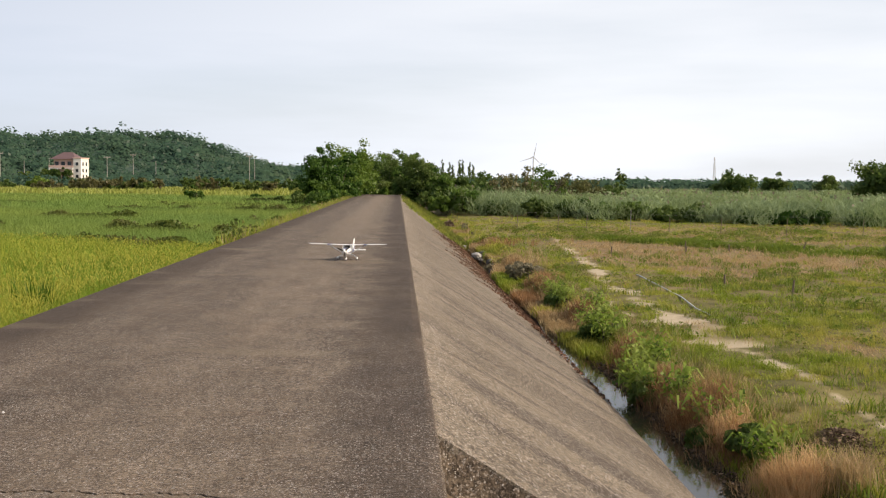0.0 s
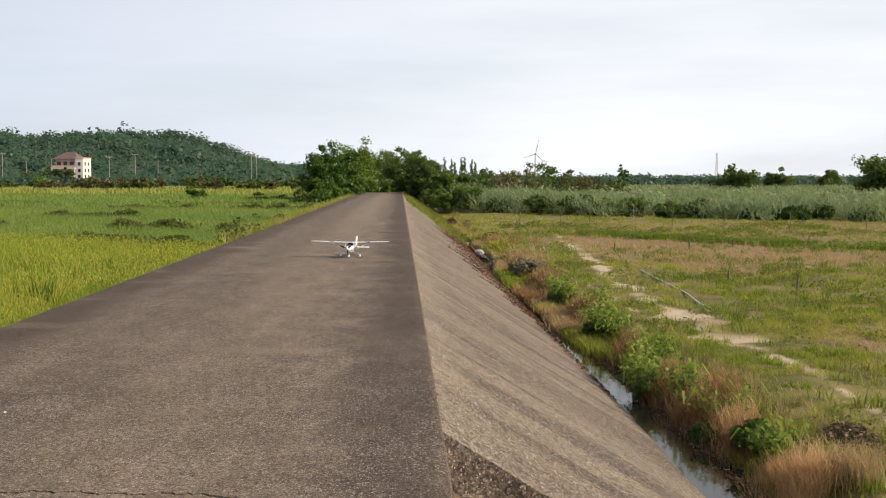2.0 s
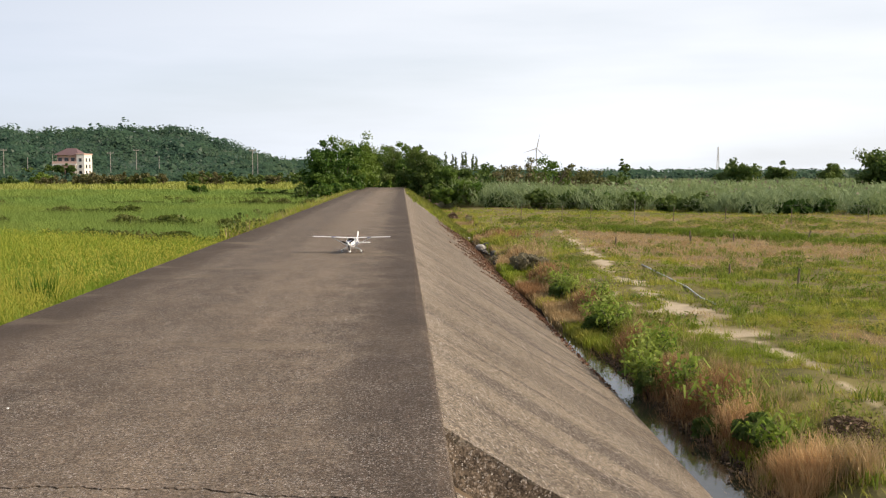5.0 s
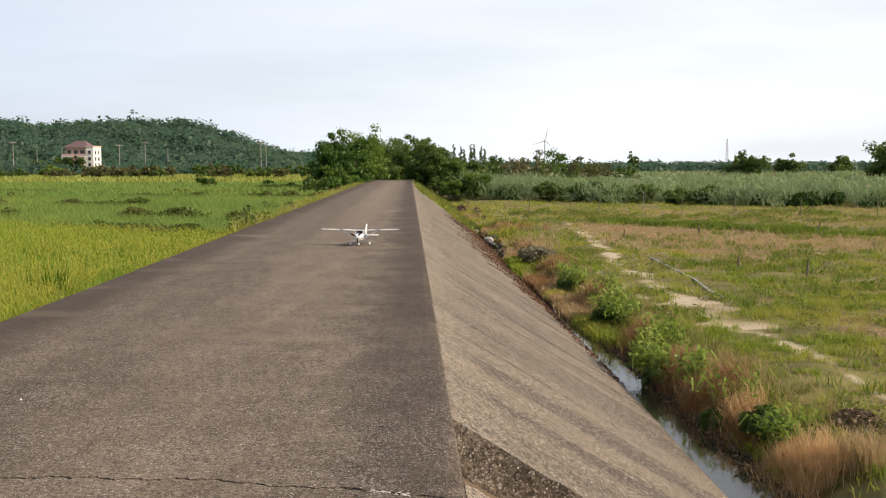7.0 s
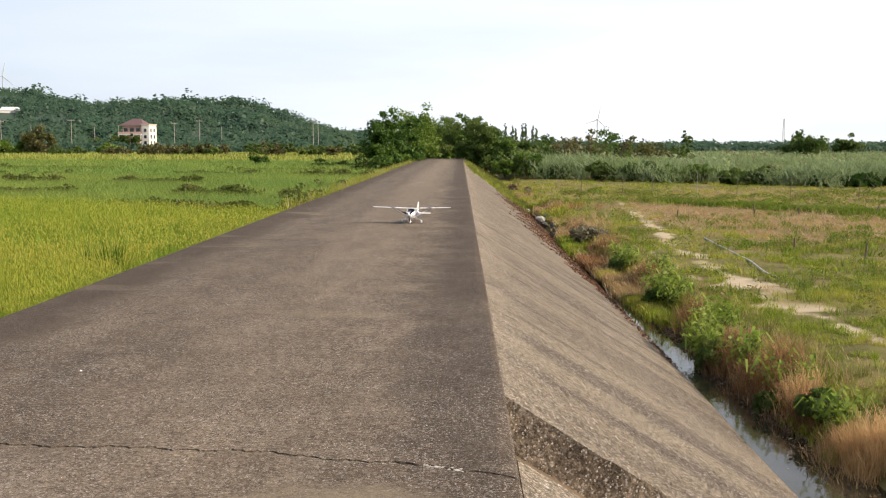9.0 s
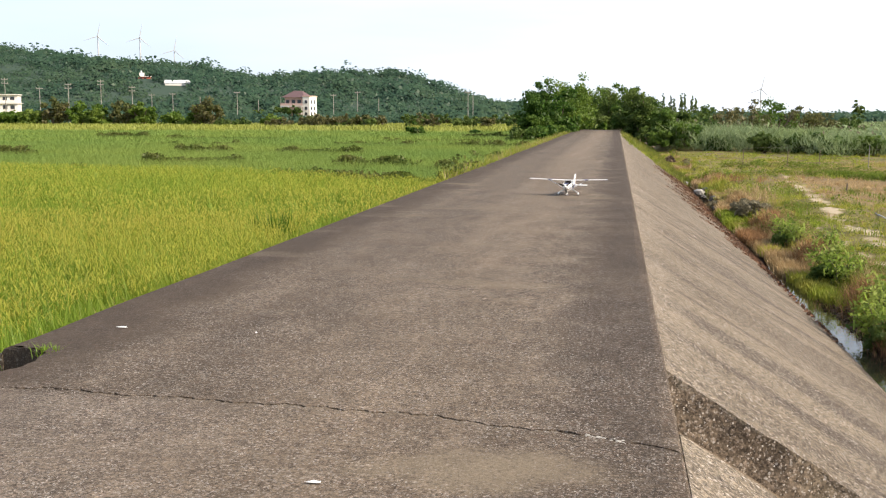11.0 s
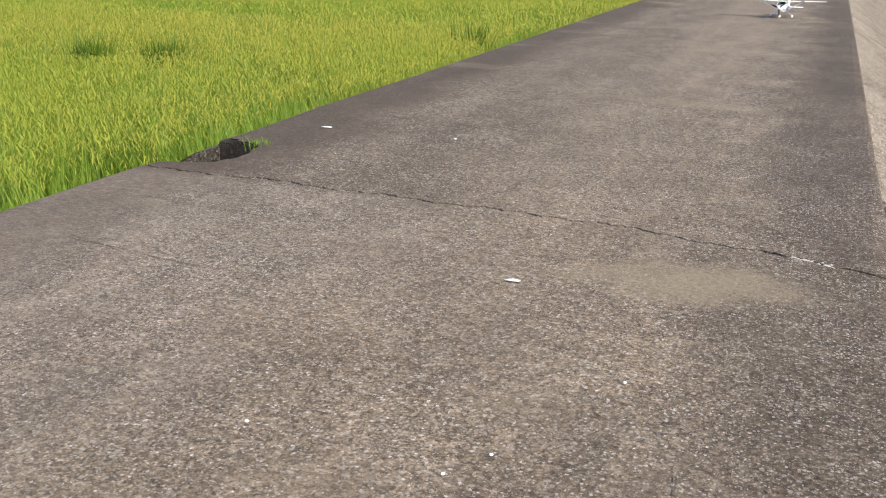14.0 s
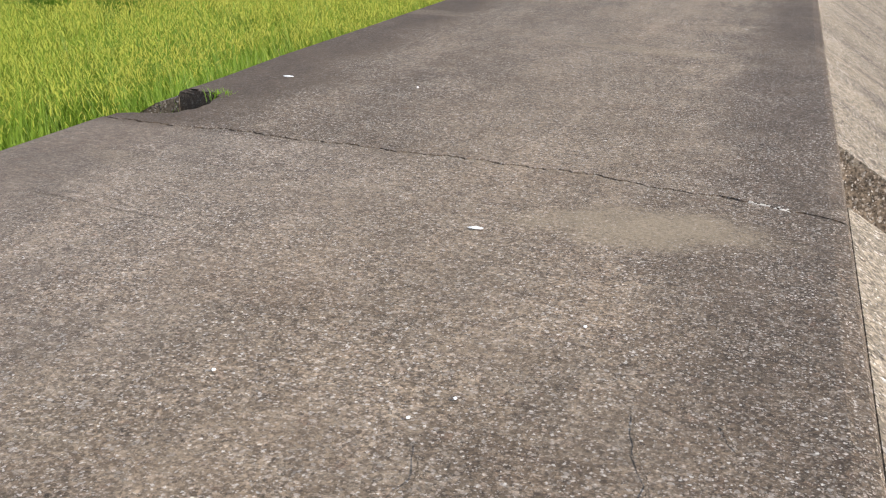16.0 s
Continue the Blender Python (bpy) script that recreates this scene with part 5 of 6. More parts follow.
for i, (x, y, h, s, m) in enumerate((
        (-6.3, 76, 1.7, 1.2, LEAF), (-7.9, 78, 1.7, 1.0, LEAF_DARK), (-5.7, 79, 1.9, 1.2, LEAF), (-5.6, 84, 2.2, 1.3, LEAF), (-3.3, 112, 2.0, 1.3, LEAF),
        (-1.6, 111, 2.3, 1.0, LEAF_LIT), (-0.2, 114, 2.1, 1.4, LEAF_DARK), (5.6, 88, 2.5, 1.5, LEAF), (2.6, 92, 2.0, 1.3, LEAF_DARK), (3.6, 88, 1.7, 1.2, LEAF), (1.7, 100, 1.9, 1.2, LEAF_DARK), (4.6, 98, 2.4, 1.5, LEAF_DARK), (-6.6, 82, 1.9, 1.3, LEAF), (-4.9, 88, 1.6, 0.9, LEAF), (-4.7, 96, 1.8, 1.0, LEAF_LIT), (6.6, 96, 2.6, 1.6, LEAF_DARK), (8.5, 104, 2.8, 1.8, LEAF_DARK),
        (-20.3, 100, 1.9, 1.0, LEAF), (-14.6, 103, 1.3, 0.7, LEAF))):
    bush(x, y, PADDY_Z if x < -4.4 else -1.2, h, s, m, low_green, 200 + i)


def build_far_rows():
    """Hedges and scrub across the plain, and the wooded plain beyond the reeds."""
    rs = np.random.default_rng(301)
    i = 0
    for x, y, w, h, m in ((-53, 178, 7, 2.0, LEAF_BROWN), (-45.5, 178, 9, 2.2, LEAF_BROWN), (-46, 176.5, 7, 1.7, LEAF_DARK), (-62, 182, 5, 1.5, LEAF_BROWN), (-72, 184, 7, 1.3, LEAF_DARK), (-33, 174, 4.4, 2.1, LEAF_BROWN), (-34.5, 173, 3, 1.7, LEAF_DARK), (-25.5, 171, 5, 2.1, LEAF_DARK), (-21, 170, 4, 2.2, LEAF_BROWN), (-16.5, 172, 4.4, 2.0, LEAF_DARK), (-11, 165, 5, 2.2, LEAF_BROWN), (-12, 150, 4, 1.8, LEAF_BROWN), (-40, 215, 12, 2.4, LEAF_DARK), (-62, 218, 10, 2.2, LEAF_BROWN), (-24, 218, 10, 2.6, LEAF_DARK)):
        for j in range(max(1, int(w / 2.2))):
            bush(x - w / 2 + (j + 0.5) * 2.2, y + rs.uniform(-1, 1), PADDY_Z, (h + 0.7) * rs.uniform(0.85, 1.1), 1.7, m, "dark scrub hedge between distant paddies", 310 + i, 44, 0.42, 18, "hedge_bush")
            i += 1
    for x, y, h, s in ((-93.4, 281, 6.4, 1.8), (-91.4, 280, 6.6, 1.7), (-89.7, 280.5, 6.4, 1.5), (-96.4, 283, 5.6, 2.2), (-102, 283, 4.6, 2.4), (-85.4, 282, 2.8, 1.8)):
        bush(x, y, -1.0, h, s, LEAF_DARK, "dark garden shrub in front of a house", 380 + i, 60, 0.55, 30)
        i += 1
    for x, y, h, s in ((-82, 196, 6.0, 3.4), (-85.5, 199, 4.6, 2.6), (-97, 198, 5.2, 3.0), (-102, 200, 6.0, 3.2), (-107, 199, 4.8, 3.0), (-112, 200, 5.0, 3.2), (-118, 200, 6.4, 3.0), (-124, 202, 4.0, 3.2), (-130, 203, 3.6, 3.4), (-137, 204, 3.6, 3.6), (-92, 202, 3.0, 2.8), (-72, 206, 2.4, 2.4), (-64, 208, 2.2, 2.4)):
        bush(x, y, PADDY_Z, h * 1.1, s, LEAF_LIT if i % 3 else LEAF_BROWN, "leafy olive-green bush along the far paddy edge", 400 + i, 60, 0.55, 40, "hedge_bush")
        i += 1


build_far_rows()


def far_wood(name, pts, heights, spread, per, size, material, label, seed):
    """Many small ragged crowns as one object."""
    rs = np.random.default_rng(seed)
    n = len(pts)
    k = np.repeat(np.arange(n), per)
    d = rs.normal(size=(len(k), 3))
    d /= np.linalg.norm(d, axis=1)[:, None]
    h = heights[k]
    r = rs.uniform(0.5, 1.1, len(k))[:, None]
    c = pts[k] + np.array([0, 0, 1.0]) * (h * 0.58)[:, None] + d * r * np.stack([h * spread, h * spread, h * 0.44], 1)
    sunward = 0.55 * d + np.array([0.3, -0.5, 0.7])  # cards tilted sunward: the far crowns' even lighting is put into the shape
    v, f = facing_leaves(c, sunward, size * h * rs.uniform(0.6, 1.4, len(k)), rs, 0.3)
    tagged(foliage(name, v, f, material), label, "woodland", kind="stuff")


rs_r = np.random.default_rng(95)
rx, ry = rs_r.uniform(5, 90, 700), rs_r.uniform(66, 190, 700)
ok = (ry > np.interp(rx, (3, 6, 10, 20, 31, 60), (93, 89, 84, 76, 69, 66)) + 2 * np.sin(rx * 0.7)) & (rx < 4 + 0.52 * ry)
far_wood("reed_masses", np.stack([rx, ry, np.full(700, FIELD_Z - 0.2)], 1)[ok], rs_r.uniform(1.3, 2.3, 700)[ok], 0.7, 70, 0.15, REED, "rounded masses of grey-green reeds", 96)

# ---- hill ----
HILL_T = np.array((-1.10, -0.64, -0.52, -0.43, -0.36, -0.29, -0.20, -0.165, -0.12, -0.07, 0.02))
HILL_E = np.array((0.090, 0.078, 0.0640, 0.0558, 0.0450, 0.0465, 0.0415, 0.0315, 0.0200, 0.0155, 0.004))


def hill_height(x, y):
    """Height of the wooded ridge: a long whaleback that falls towards the road."""
    t = x / np.maximum(y, 1)
    crest = np.interp(t, HILL_T, HILL_E) * 620 - 4.0
    rise = np.clip((y - 330) / 290, 0, 1)
    rise = rise * rise * (3 - 2 * rise)
    crest = crest * np.maximum(1.0, 0.92 * y / 620)
    return -1.0 + crest * rise + (2.5 * smooth_noise(x, y, 0.02, 3) + 1.2 * smooth_noise(x, y, 0.06, 5)) * rise


def build_hill():
    ts = np.linspace(-1.15, 0.03, 90)
    ys = np.concatenate([np.arange(325, 700, 12), np.arange(700, 1501, 80)])
    T, Y = np.meshgrid(ts, ys, indexing="ij")
    X = T * Y
    Z = hill_height(X, Y)
    Z[:, 0] -= 3
    idx = np.arange(T.size).reshape(T.shape)
    f = np.stack([idx[:-1, :-1], idx[1:, :-1], idx[1:, 1:], idx[:-1, 1:]], -1).reshape(-1, 4)
    n = Nodes("hill_ground")
    # ground toned like the woods, with the same bluish haze in its colour
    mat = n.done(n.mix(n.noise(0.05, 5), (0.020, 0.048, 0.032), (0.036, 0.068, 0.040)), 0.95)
    tagged(np_mesh("hill", np.stack([X, Y, Z], -1).reshape(-1, 3), f, mat, smooth=True), "low wooded ridge beyond the paddies", "hill", kind="structure")
    rs = np.random.default_rng(501)
    t, y = rs.uniform(-0.80, 0.0, 4800), 335 + 330 * rs.uniform(0, 1, 4800) ** 0.85
    x = t * y
    clear = np.zeros(len(x), bool)
    for bx, by, wx in ((-238, 492, 6), (-216, 478, 9)):
        clear |= (np.abs(x / y * by - bx) < wx) & (y < by + 3) & (y > by - 30)
    x, y = x[~clear], y[~clear]
    pts = np.stack([x, y, hill_height(x, y) - 2.0], 1)
    hs = rs.uniform(3.2, 7.0, len(pts)) * (1 + 0.3 * smooth_noise(x, y, 0.05, 7)) * np.where(rs.uniform(size=len(pts)) < 0.025, 1.6, 1.0)
    far_wood("hill_woods", pts, hs, 0.60, 34, 0.215, LEAF_HAZED, "dense dark green woods on the ridge", 502)


build_hill()

rs_p = np.random.default_rng(511)
# scrub at the hill's foot and the wooded plain on the other side
t, y = rs_p.uniform(-0.75, -0.02, 900), rs_p.uniform(235, 335, 900)
far_wood("foothill_scrub", np.stack([t * y, y, np.full(900, -1.2)], 1), rs_p.uniform(1.4, 3.6, 900), 0.7, 34, 0.26, LEAF_HAZED, "mixed green scrub at the foot of the ridge", 512)
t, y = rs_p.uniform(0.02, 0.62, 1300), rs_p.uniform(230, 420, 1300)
far_wood("plain_woods", np.stack([t * y, y, np.full(1300, -1.6)], 1), rs_p.uniform(1.6, 4.2, 1300), 0.9, 26, 0.30, LEAF_HAZED, "low dark green tree belt beyond the reeds", 513)
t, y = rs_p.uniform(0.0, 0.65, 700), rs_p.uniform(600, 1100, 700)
far_wood("plain_woods", np.stack([t * y, y, np.full(700, -1.6)], 1), rs_p.uniform(3.0, 6.5, 700), 1.3, 22, 0.34, LEAF_HAZED, "low dark green tree belt beyond the reeds", 514)


# ---- distant things ----
def wind_turbine(x, y, z, hub, blade, turn):
    ob = empty("wind_turbine", "white three-bladed wind turbine on the horizon", "wind turbine", pose(x, y, z, 0, 0, turn), group="wind turbines")
    bm = bmesh.new()
    tube(bm, [(0, 0, -2), (0, 0, hub * 0.5), (0, 0, hub)], [hub * 0.032, hub * 0.026, hub * 0.02], 12)
    part("tower", bm, TURBINE, ob)
    part("nacelle", boxed(-hub * 0.025, hub * 0.025, -hub * 0.05, hub * 0.07, hub * 0.98, hub * 1.04, hub * 0.008), TURBINE, ob)
    for k in range(3):
        a = radians(12 + 120 * k)
        u, w = Vector((math.sin(a), 0, math.cos(a))), Vector((math.cos(a), 0, -math.sin(a)))
        bm = bmesh.new()
        c = Vector((0, -hub * 0.06, hub * 1.01))
        rows = []
        for f, wd in ((0.0, 0.03), (0.2, 0.075), (0.6, 0.045), (1.0, 0.012)):
            rows.append([bm.verts.new(c + u * blade * f + w * blade * wd * sx + Vector((0, blade * 0.012 * sy, 0))) for sx, sy in ((-0.5, 0), (0, 1), (0.5, 0), (0, -1))])
        for r0, r1 in zip(rows, rows[1:]):
            for i in range(4):
                bm.faces.new((r0[i], r0[(i + 1) % 4], r1[(i + 1) % 4], r1[i]))
        bm.faces.new(rows[-1])
        part("blade", bm, TURBINE, ob)


wind_turbine(345, 2600, -1.5, 64, 37, 8)
for x, hz, y in ((-745, 118, 1400), (-680, 115, 1400), (-628, 97, 1400)):
    z = float(hill_height(np.array([x]), np.array([y]))[0])
    wind_turbine(x, y, z, hz - 4 - z, 20, 20)


def lattice_tower(x, y, z, h):
    ob = empty("lattice_mast", "slim grey lattice mast on the horizon", "mast", pose(x, y, z))
    for sx, sy in ((-1, -1), (1, -1), (1, 1), (-1, 1)):
        bm = bmesh.new()
        tube(bm, [(sx * 1.9, sy * 1.9, -1), (sx * 0.5, sy * 0.5, h)], [0.28, 0.22], 6)
        part("leg", bm, STEEL, ob)
    bm = bmesh.new()
    for i in range(12):
        z0, z1 = h * i / 12, h * (i + 1) / 12
        w0, w1 = 1.9 - 1.4 * i / 12, 1.9 - 1.4 * (i + 1) / 12
        for a, b in (((-w0, -w0, z0), (w1, -w1, z1)), ((w0, -w0, z0), (-w1, -w1, z1)), ((-w0, w0, z0), (w1, w1, z1))):
            tube(bm, [a, b], [0.14, 0.14], 4)
    part("bracing", bm, STEEL, ob)


lattice_tower(470, 1500, -1.5, 41)


def utility_pole(x, y, h, arms, z=-1.0):
    ob = empty("utility_pole", "tall grey concrete utility pole with crossarm", "utility pole", pose(x, y, z, 0, 0, 15), group="utility poles")
    bm = bmesh.new()
    tube(bm, [(0, 0, -0.3), (0, 0, h)], [0.12, 0.08], 8)
    part("pole", bm, POLE, ob)
    for i in range(arms):
        part("crossarm", boxed(-0.8, 0.8, -0.14, 0.0, h - 0.5 - 0.9 * i, h - 0.32 - 0.9 * i), POLE, ob)
        for sx in (-0.7, 0.0, 0.7):
            bm = bmesh.new()
            tube(bm, [(sx, -0.07, h - 0.33 - 0.9 * i), (sx, -0.07, h - 0.05 - 0.9 * i)], [0.07, 0.05], 6)
            part("insulator", bm, POLE, ob)


for tt, y, h, arms in ((-0.385, 262, 8.8, 1), (-0.362, 285, 7.0, 0), (-0.338, 300, 8.0, 0), (-0.283, 270, 8.2, 1), (-0.258, 275, 9.0, 1), (-0.236, 300, 7.5, 0), (-0.146, 262, 8.6, 1), (-0.141, 268, 7.8, 0),
                       (-0.425, 270, 7.5, 0), (-0.455, 262, 8.5, 1), (-0.50, 250, 10.0, 2), (-0.535, 246, 11.5, 2), (-0.572, 240, 10.5, 2), (-0.605, 238, 9.5, 1), (-0.645, 230, 11.5, 2), (-0.478, 275, 8.5, 1)):
    utility_pole(tt * y, y, h, arms)


def window_unit(bm_parent, x, y, z, w, h):
    win = part("window", boxed(x - w / 2, x + w / 2, y - 0.10, y + 0.05, z - h / 2, z + h / 2), PANE, bm_parent)
    part("frame", boxed(x - w / 2 - 0.12, x + w / 2 + 0.12, y - 0.16, y - 0.11, z - h / 2 - 0.15, z - h / 2 - 0.02), RENDER_WHITE, win)


def villa(x, y, z):
    """Two-storey house with a hipped plum roof, a gallery and a pale stair tower."""
    ob = empty("house", "two-storey pink and white house with a plum hipped roof", "house", pose(x, y, z, 0, 0, -5) @ Matrix.Scale(0.83, 4))
    part("wall", boxed(-5.0, 2.6, 0, 8, -1, 4.2), RENDER_PINK, ob)
    part("wall", boxed(-4.6, 2.0, 0.6, 8, 4.21, 7.2), RENDER_PINK, ob)
    part("tower_wall", boxed(2.61, 5.2, -0.8, 6, -1, 7.4), RENDER_WHITE, ob, "white stair tower")
    part("balcony", boxed(-5.6, 2.6, -1.3, -0.02, 4.0, 4.3), RENDER_WHITE, ob)
    part("parapet", boxed(-5.6, 2.6, -1.3, -1.15, 4.31, 5.1), RENDER_PINK, ob)
    for px in (-5.4, -2.7, 0.0, 2.3):
        part("column", boxed(px - 0.15, px + 0.15, -1.25, -0.95, -1, 3.99), RENDER_WHITE, ob)
    bm = bmesh.new()
    v = [bm.verts.new(p) for p in ((-5.6, -0.6, 7.21), (3.2, -0.6, 7.21), (3.2, 8.6, 7.21), (-5.6, 8.6, 7.21), (-2.6, 4, 9.6), (0.6, 4, 9.6))]
    for q in ((0, 1, 5, 4), (1, 2, 5), (2, 3, 4, 5), (3, 0, 4), (3, 2, 1, 0)):
        bm.faces.new([v[i] for i in q])
    part("roof", bm, ROOF_PLUM, ob)
    part("tower_cornice", boxed(2.45, 5.4, -0.95, 6.1, 7.41, 7.75), RENDER_PINK, ob)
    for px, pz in ((-3.6, 5.6), (-1.4, 5.6), (0.8, 5.6), (-3.6, 1.8), (-0.9, 1.8)):
        window_unit(ob, px, 0.55 if pz > 4 else 0.0, pz, 1.3, 1.5)
    for pz in (1.4, 3.4, 5.6):
        window_unit(ob, 3.9, -0.8, pz, 0.9, 1.1)
        for py in (1.0, 3.8):
            part("window", boxed(5.15, 5.26, py - 0.5, py + 0.5, pz - 0.6, pz + 0.6), PANE, ob)


villa(-92.6, 288, 0.6)


def flat_house(x, y, z, w, d, storeys, wall, label, turn=0):
    """A flat-roofed house with bands of slab and rows of windows."""
    ob = empty("house", label, "house", pose(x, y, z, 0, 0, turn) @ Matrix.Scale(0.82, 4))
    h = 3.2
    for k in range(storeys):
        part("wall", boxed(-w / 2, w / 2, 0, d, k * h - (1 if k == 0 else 0), k * h + h - 0.31), wall, ob)
        part("floor_slab", boxed(-w / 2 - 0.5, w / 2 + 0.5, -1.0, d + 0.3, k * h + h - 0.3, k * h + h), RENDER_WHITE, ob)
        if k:
            part("balcony_wall", boxed(-w / 2 - 0.5, w / 2 + 0.5, -1.0, -0.85, k * h + 0.01, k * h + 0.95), RENDER_WHITE, ob)
        for i in range(int(w / 2.6)):
            window_unit(ob, -w / 2 + 1.4 + 2.6 * i, 0.0, k * h + 1.55, 1.5, 1.4)
    part("roof_room", boxed(-w / 2 + 0.5, -w / 2 + 3.2, 1, 4, storeys * h + 0.01, storeys * h + 2.1), RENDER_WHITE, ob)
    bm = bmesh.new()
    tube(bm, [(-w / 2 + 1.6, 2, storeys * h + 2.11), (-w / 2 + 1.6, 2, storeys * h + 3.4)], [0.55, 0.55], 10)
    part("water_tank", bm, STEEL, ob)
    return ob


flat_house(-188, 290, 2.6, 11, 8, 2, RENDER_WHITE, "white two-storey flat-roofed house with balconies", 22)
flat_house(-202, 292, 2.6, 15, 8, 1, RENDER_PINK, "low pink and white flat-roofed house", 22)
bz = float(hill_height(np.array([-238.0]), np.array([500.0]))[0])
flat_house(-238, 492, bz - 2.6, 7, 7, 1, ROOF_RED, "red-walled house among the ridge's trees", 20)
bz = float(hill_height(np.array([-215.0]), np.array([492.0]))[0])
shed = empty("shed", "long pale metal-roofed shed among trees", "shed", pose(-214, 478, bz - 2.8, 0, 0, 20) @ Matrix.Scale(0.75, 4))
part("wall", boxed(-8, 8, 0, 8, -2, 2.6), RENDER_WHITE, shed)
bm = bmesh.new()
v = [bm.verts.new(p) for p in ((-8.4, -0.4, 2.61), (8.4, -0.4, 2.61), (8.4, 8.4, 2.61), (-8.4, 8.4, 2.61), (-8.4, 4, 5.0), (8.4, 4, 5.0))]
for q in ((0, 1, 5, 4), (2, 3, 4, 5), (1, 2, 5), (3, 0, 4), (3, 2, 1, 0)):
    bm.faces.new([v[i] for i in q])
part("roof", bm, ROOF_PALE, shed)
small = empty("house", "small white house at the foot of the ridge", "house", pose(-34, 310, -0.6, 0, 0, 5) @ Matrix.Scale(0.55, 4))
part("wall", boxed(-3, 3, 0, 6, -0.5, 3.2), RENDER_WHITE, small)
part("roof", boxed(-3.4, 3.4, -0.4, 6.4, 3.21, 3.6), ROOF_PALE, small)
window_unit(small, -1.2, 0, 1.6, 1.2, 1.2)
window_unit(small, 1.2, 0, 1.6, 1.2, 1.2)

# trees and shrubs over the reed bed
tree(63.9, 130, -1.6, 5.8, 5.0, LEAF_DARK, "large dark tree at the reed bed's edge", 701, 0.12, 80, 0.45, 110)
tree(56.5, 168, -1.6, 4.4, 3.8, LEAF_DARK, "rounded dark green tree beyond the reeds", 702, 0.1, 60, 0.5, 80)
tree(75, 200, -1.6, 4.0, 3.0, LEAF_DARK, "rounded dark green tree beyond the reeds", 703, 0.1, 50, 0.5, 60)
tree(92, 215, -1.6, 4.8, 3.0, LEAF_DARK, "rounded dark green tree beyond the reeds", 704, 0.1, 50, 0.5, 60)
for i, (x, y, h, sp, m) in enumerate(((14.5, 118, 5.2, 2.8, LEAF_BROWN), (17.5, 120, 5.6, 3.3, LEAF), (20.5, 122, 5.2, 2.8, LEAF_BROWN), (11, 112, 4.7, 2.6, LEAF_BROWN), (9, 120, 4.8, 3.0, LEAF_DARK), (24, 126, 3.8, 2.3, LEAF_BROWN), (7.6, 108, 3.8, 2.2, LEAF), (28, 130, 3.4, 2.2, LEAF_DARK),
                                      (11.5, 84, 1.7, 1.4, LEAF_DARK), (8.3, 87, 1.6, 1.3, LEAF), (16.4, 79.5, 1.5, 1.5, LEAF), (20.6, 76.5, 1.2, 1.5, LEAF_DARK), (33, 69.5, 1.0, 1.5, LEAF), (28.3, 71.5, 1.0, 1.3, LEAF), (14.2, 82, 2.0, 1.6, LEAF_DARK), (18.5, 79, 1.8, 1.2, LEAF), (23, 76, 1.6, 1.6, LEAF_DARK), (26.5, 73, 1.3, 1.7, LEAF), (30, 72, 1.2, 1.6, LEAF), (36, 72, 1.3, 1.2, LEAF_DARK))):
    bush(x, y, FIELD_Z, h, sp, m, "olive-green shrub standing in the reed bed", 720 + i, 46, 0.3, 30)
for i in range(7):
    x = 15 + i * 1.75 + (0.6 if i % 2 else 0)
    rs_c = np.random.default_rng(760 + i)
    h = 9.6 + rs_c.uniform(-1.4, 1.0)
    ob = empty("conifer", "slender dark conifer in a distant row", "tree", pose(x, 350, -1.5), group="conifer row")
    bm = bmesh.new()
    tube(bm, [(0, 0, -0.2), (0, 0, h * 0.9)], [0.16, 0.03], 6)
    part("trunk", bm, BARK, ob)
    cl = [(rs_c.normal(0, 0.2), rs_c.normal(0, 0.2), h * (0.15 + 0.8 * k / 14), 1.25 * (1.08 - k / 15)) for k in range(15)]
    vv, ff = crown_leaves(cl, 30, 0.5, rs_c)
    foliage("crown", vv, ff, LEAF_DARK, ob)

tree(55, 250, -1.6, 6.2, 1.7, LEAF_DARK, "thin dark tree standing above the tree belt", 790, 0.3, 30, 0.5, 40)

for i, (x, y, h, sp) in enumerate(((3.60, 13.9, 0.50, 0.34), (3.74, 11.4, 0.36, 0.30), (4.05, 10.5, 0.40, 0.34), (3.86, 19.4, 0.50, 0.40), (4.0, 25.2, 0.55, 0.45))):
    bush(x, y, float(ground_height(np.array([x]), np.array([y]))[0]), h, sp, LEAF_DARK, "compact dark green bush at the water's edge", 840 + i, 90, 0.07, 30)

for i, (x, y, h, sp) in enumerate(((3.95, 31.6, 0.62, 0.55), (4.0, 33.2, 0.55, 0.55), (3.7, 38.5, 0.6, 0.6))):
    bush(x, y, float(ground_height(np.array([x]), np.array([y]))[0]), h, sp, REED_TOP, "dry brown dead bush beside the ditch", 860 + i, 90, 0.10, 30)

# ---- meadow things ----


def stake(x, y, h, lean, thick=0.035):
    z = float(ground_height(np.array([float(x)]), np.array([float(y)]))[0])
    ob = empty("stake", "weathered wooden stake stuck in the meadow", "stake", pose(x, y, z), group="meadow stakes")
    bm = bmesh.new()
    tube(bm, [(0, 0, -0.1), (lean * 0.5, 0.02, h * 0.5), (lean, 0, h)], [thick, thick * 0.9, thick * 0.7], 6)
    part("shaft", bm, TIMBER, ob)


for x, y, h, lean in ((17.5, 42.5, 0.5, 0.16), (12.6, 43.5, 0.42, 0.0), (11.9, 41, 0.35, 0.03), (14.1, 42, 0.35, -0.03), (8.3, 39, 0.4, 0.02), (20.5, 41, 0.5, 0.05), (10.4, 25.5, 0.45, 0.03), (9.2, 27.5, 0.4, -0.02)):
    stake(x, y, h, lean)


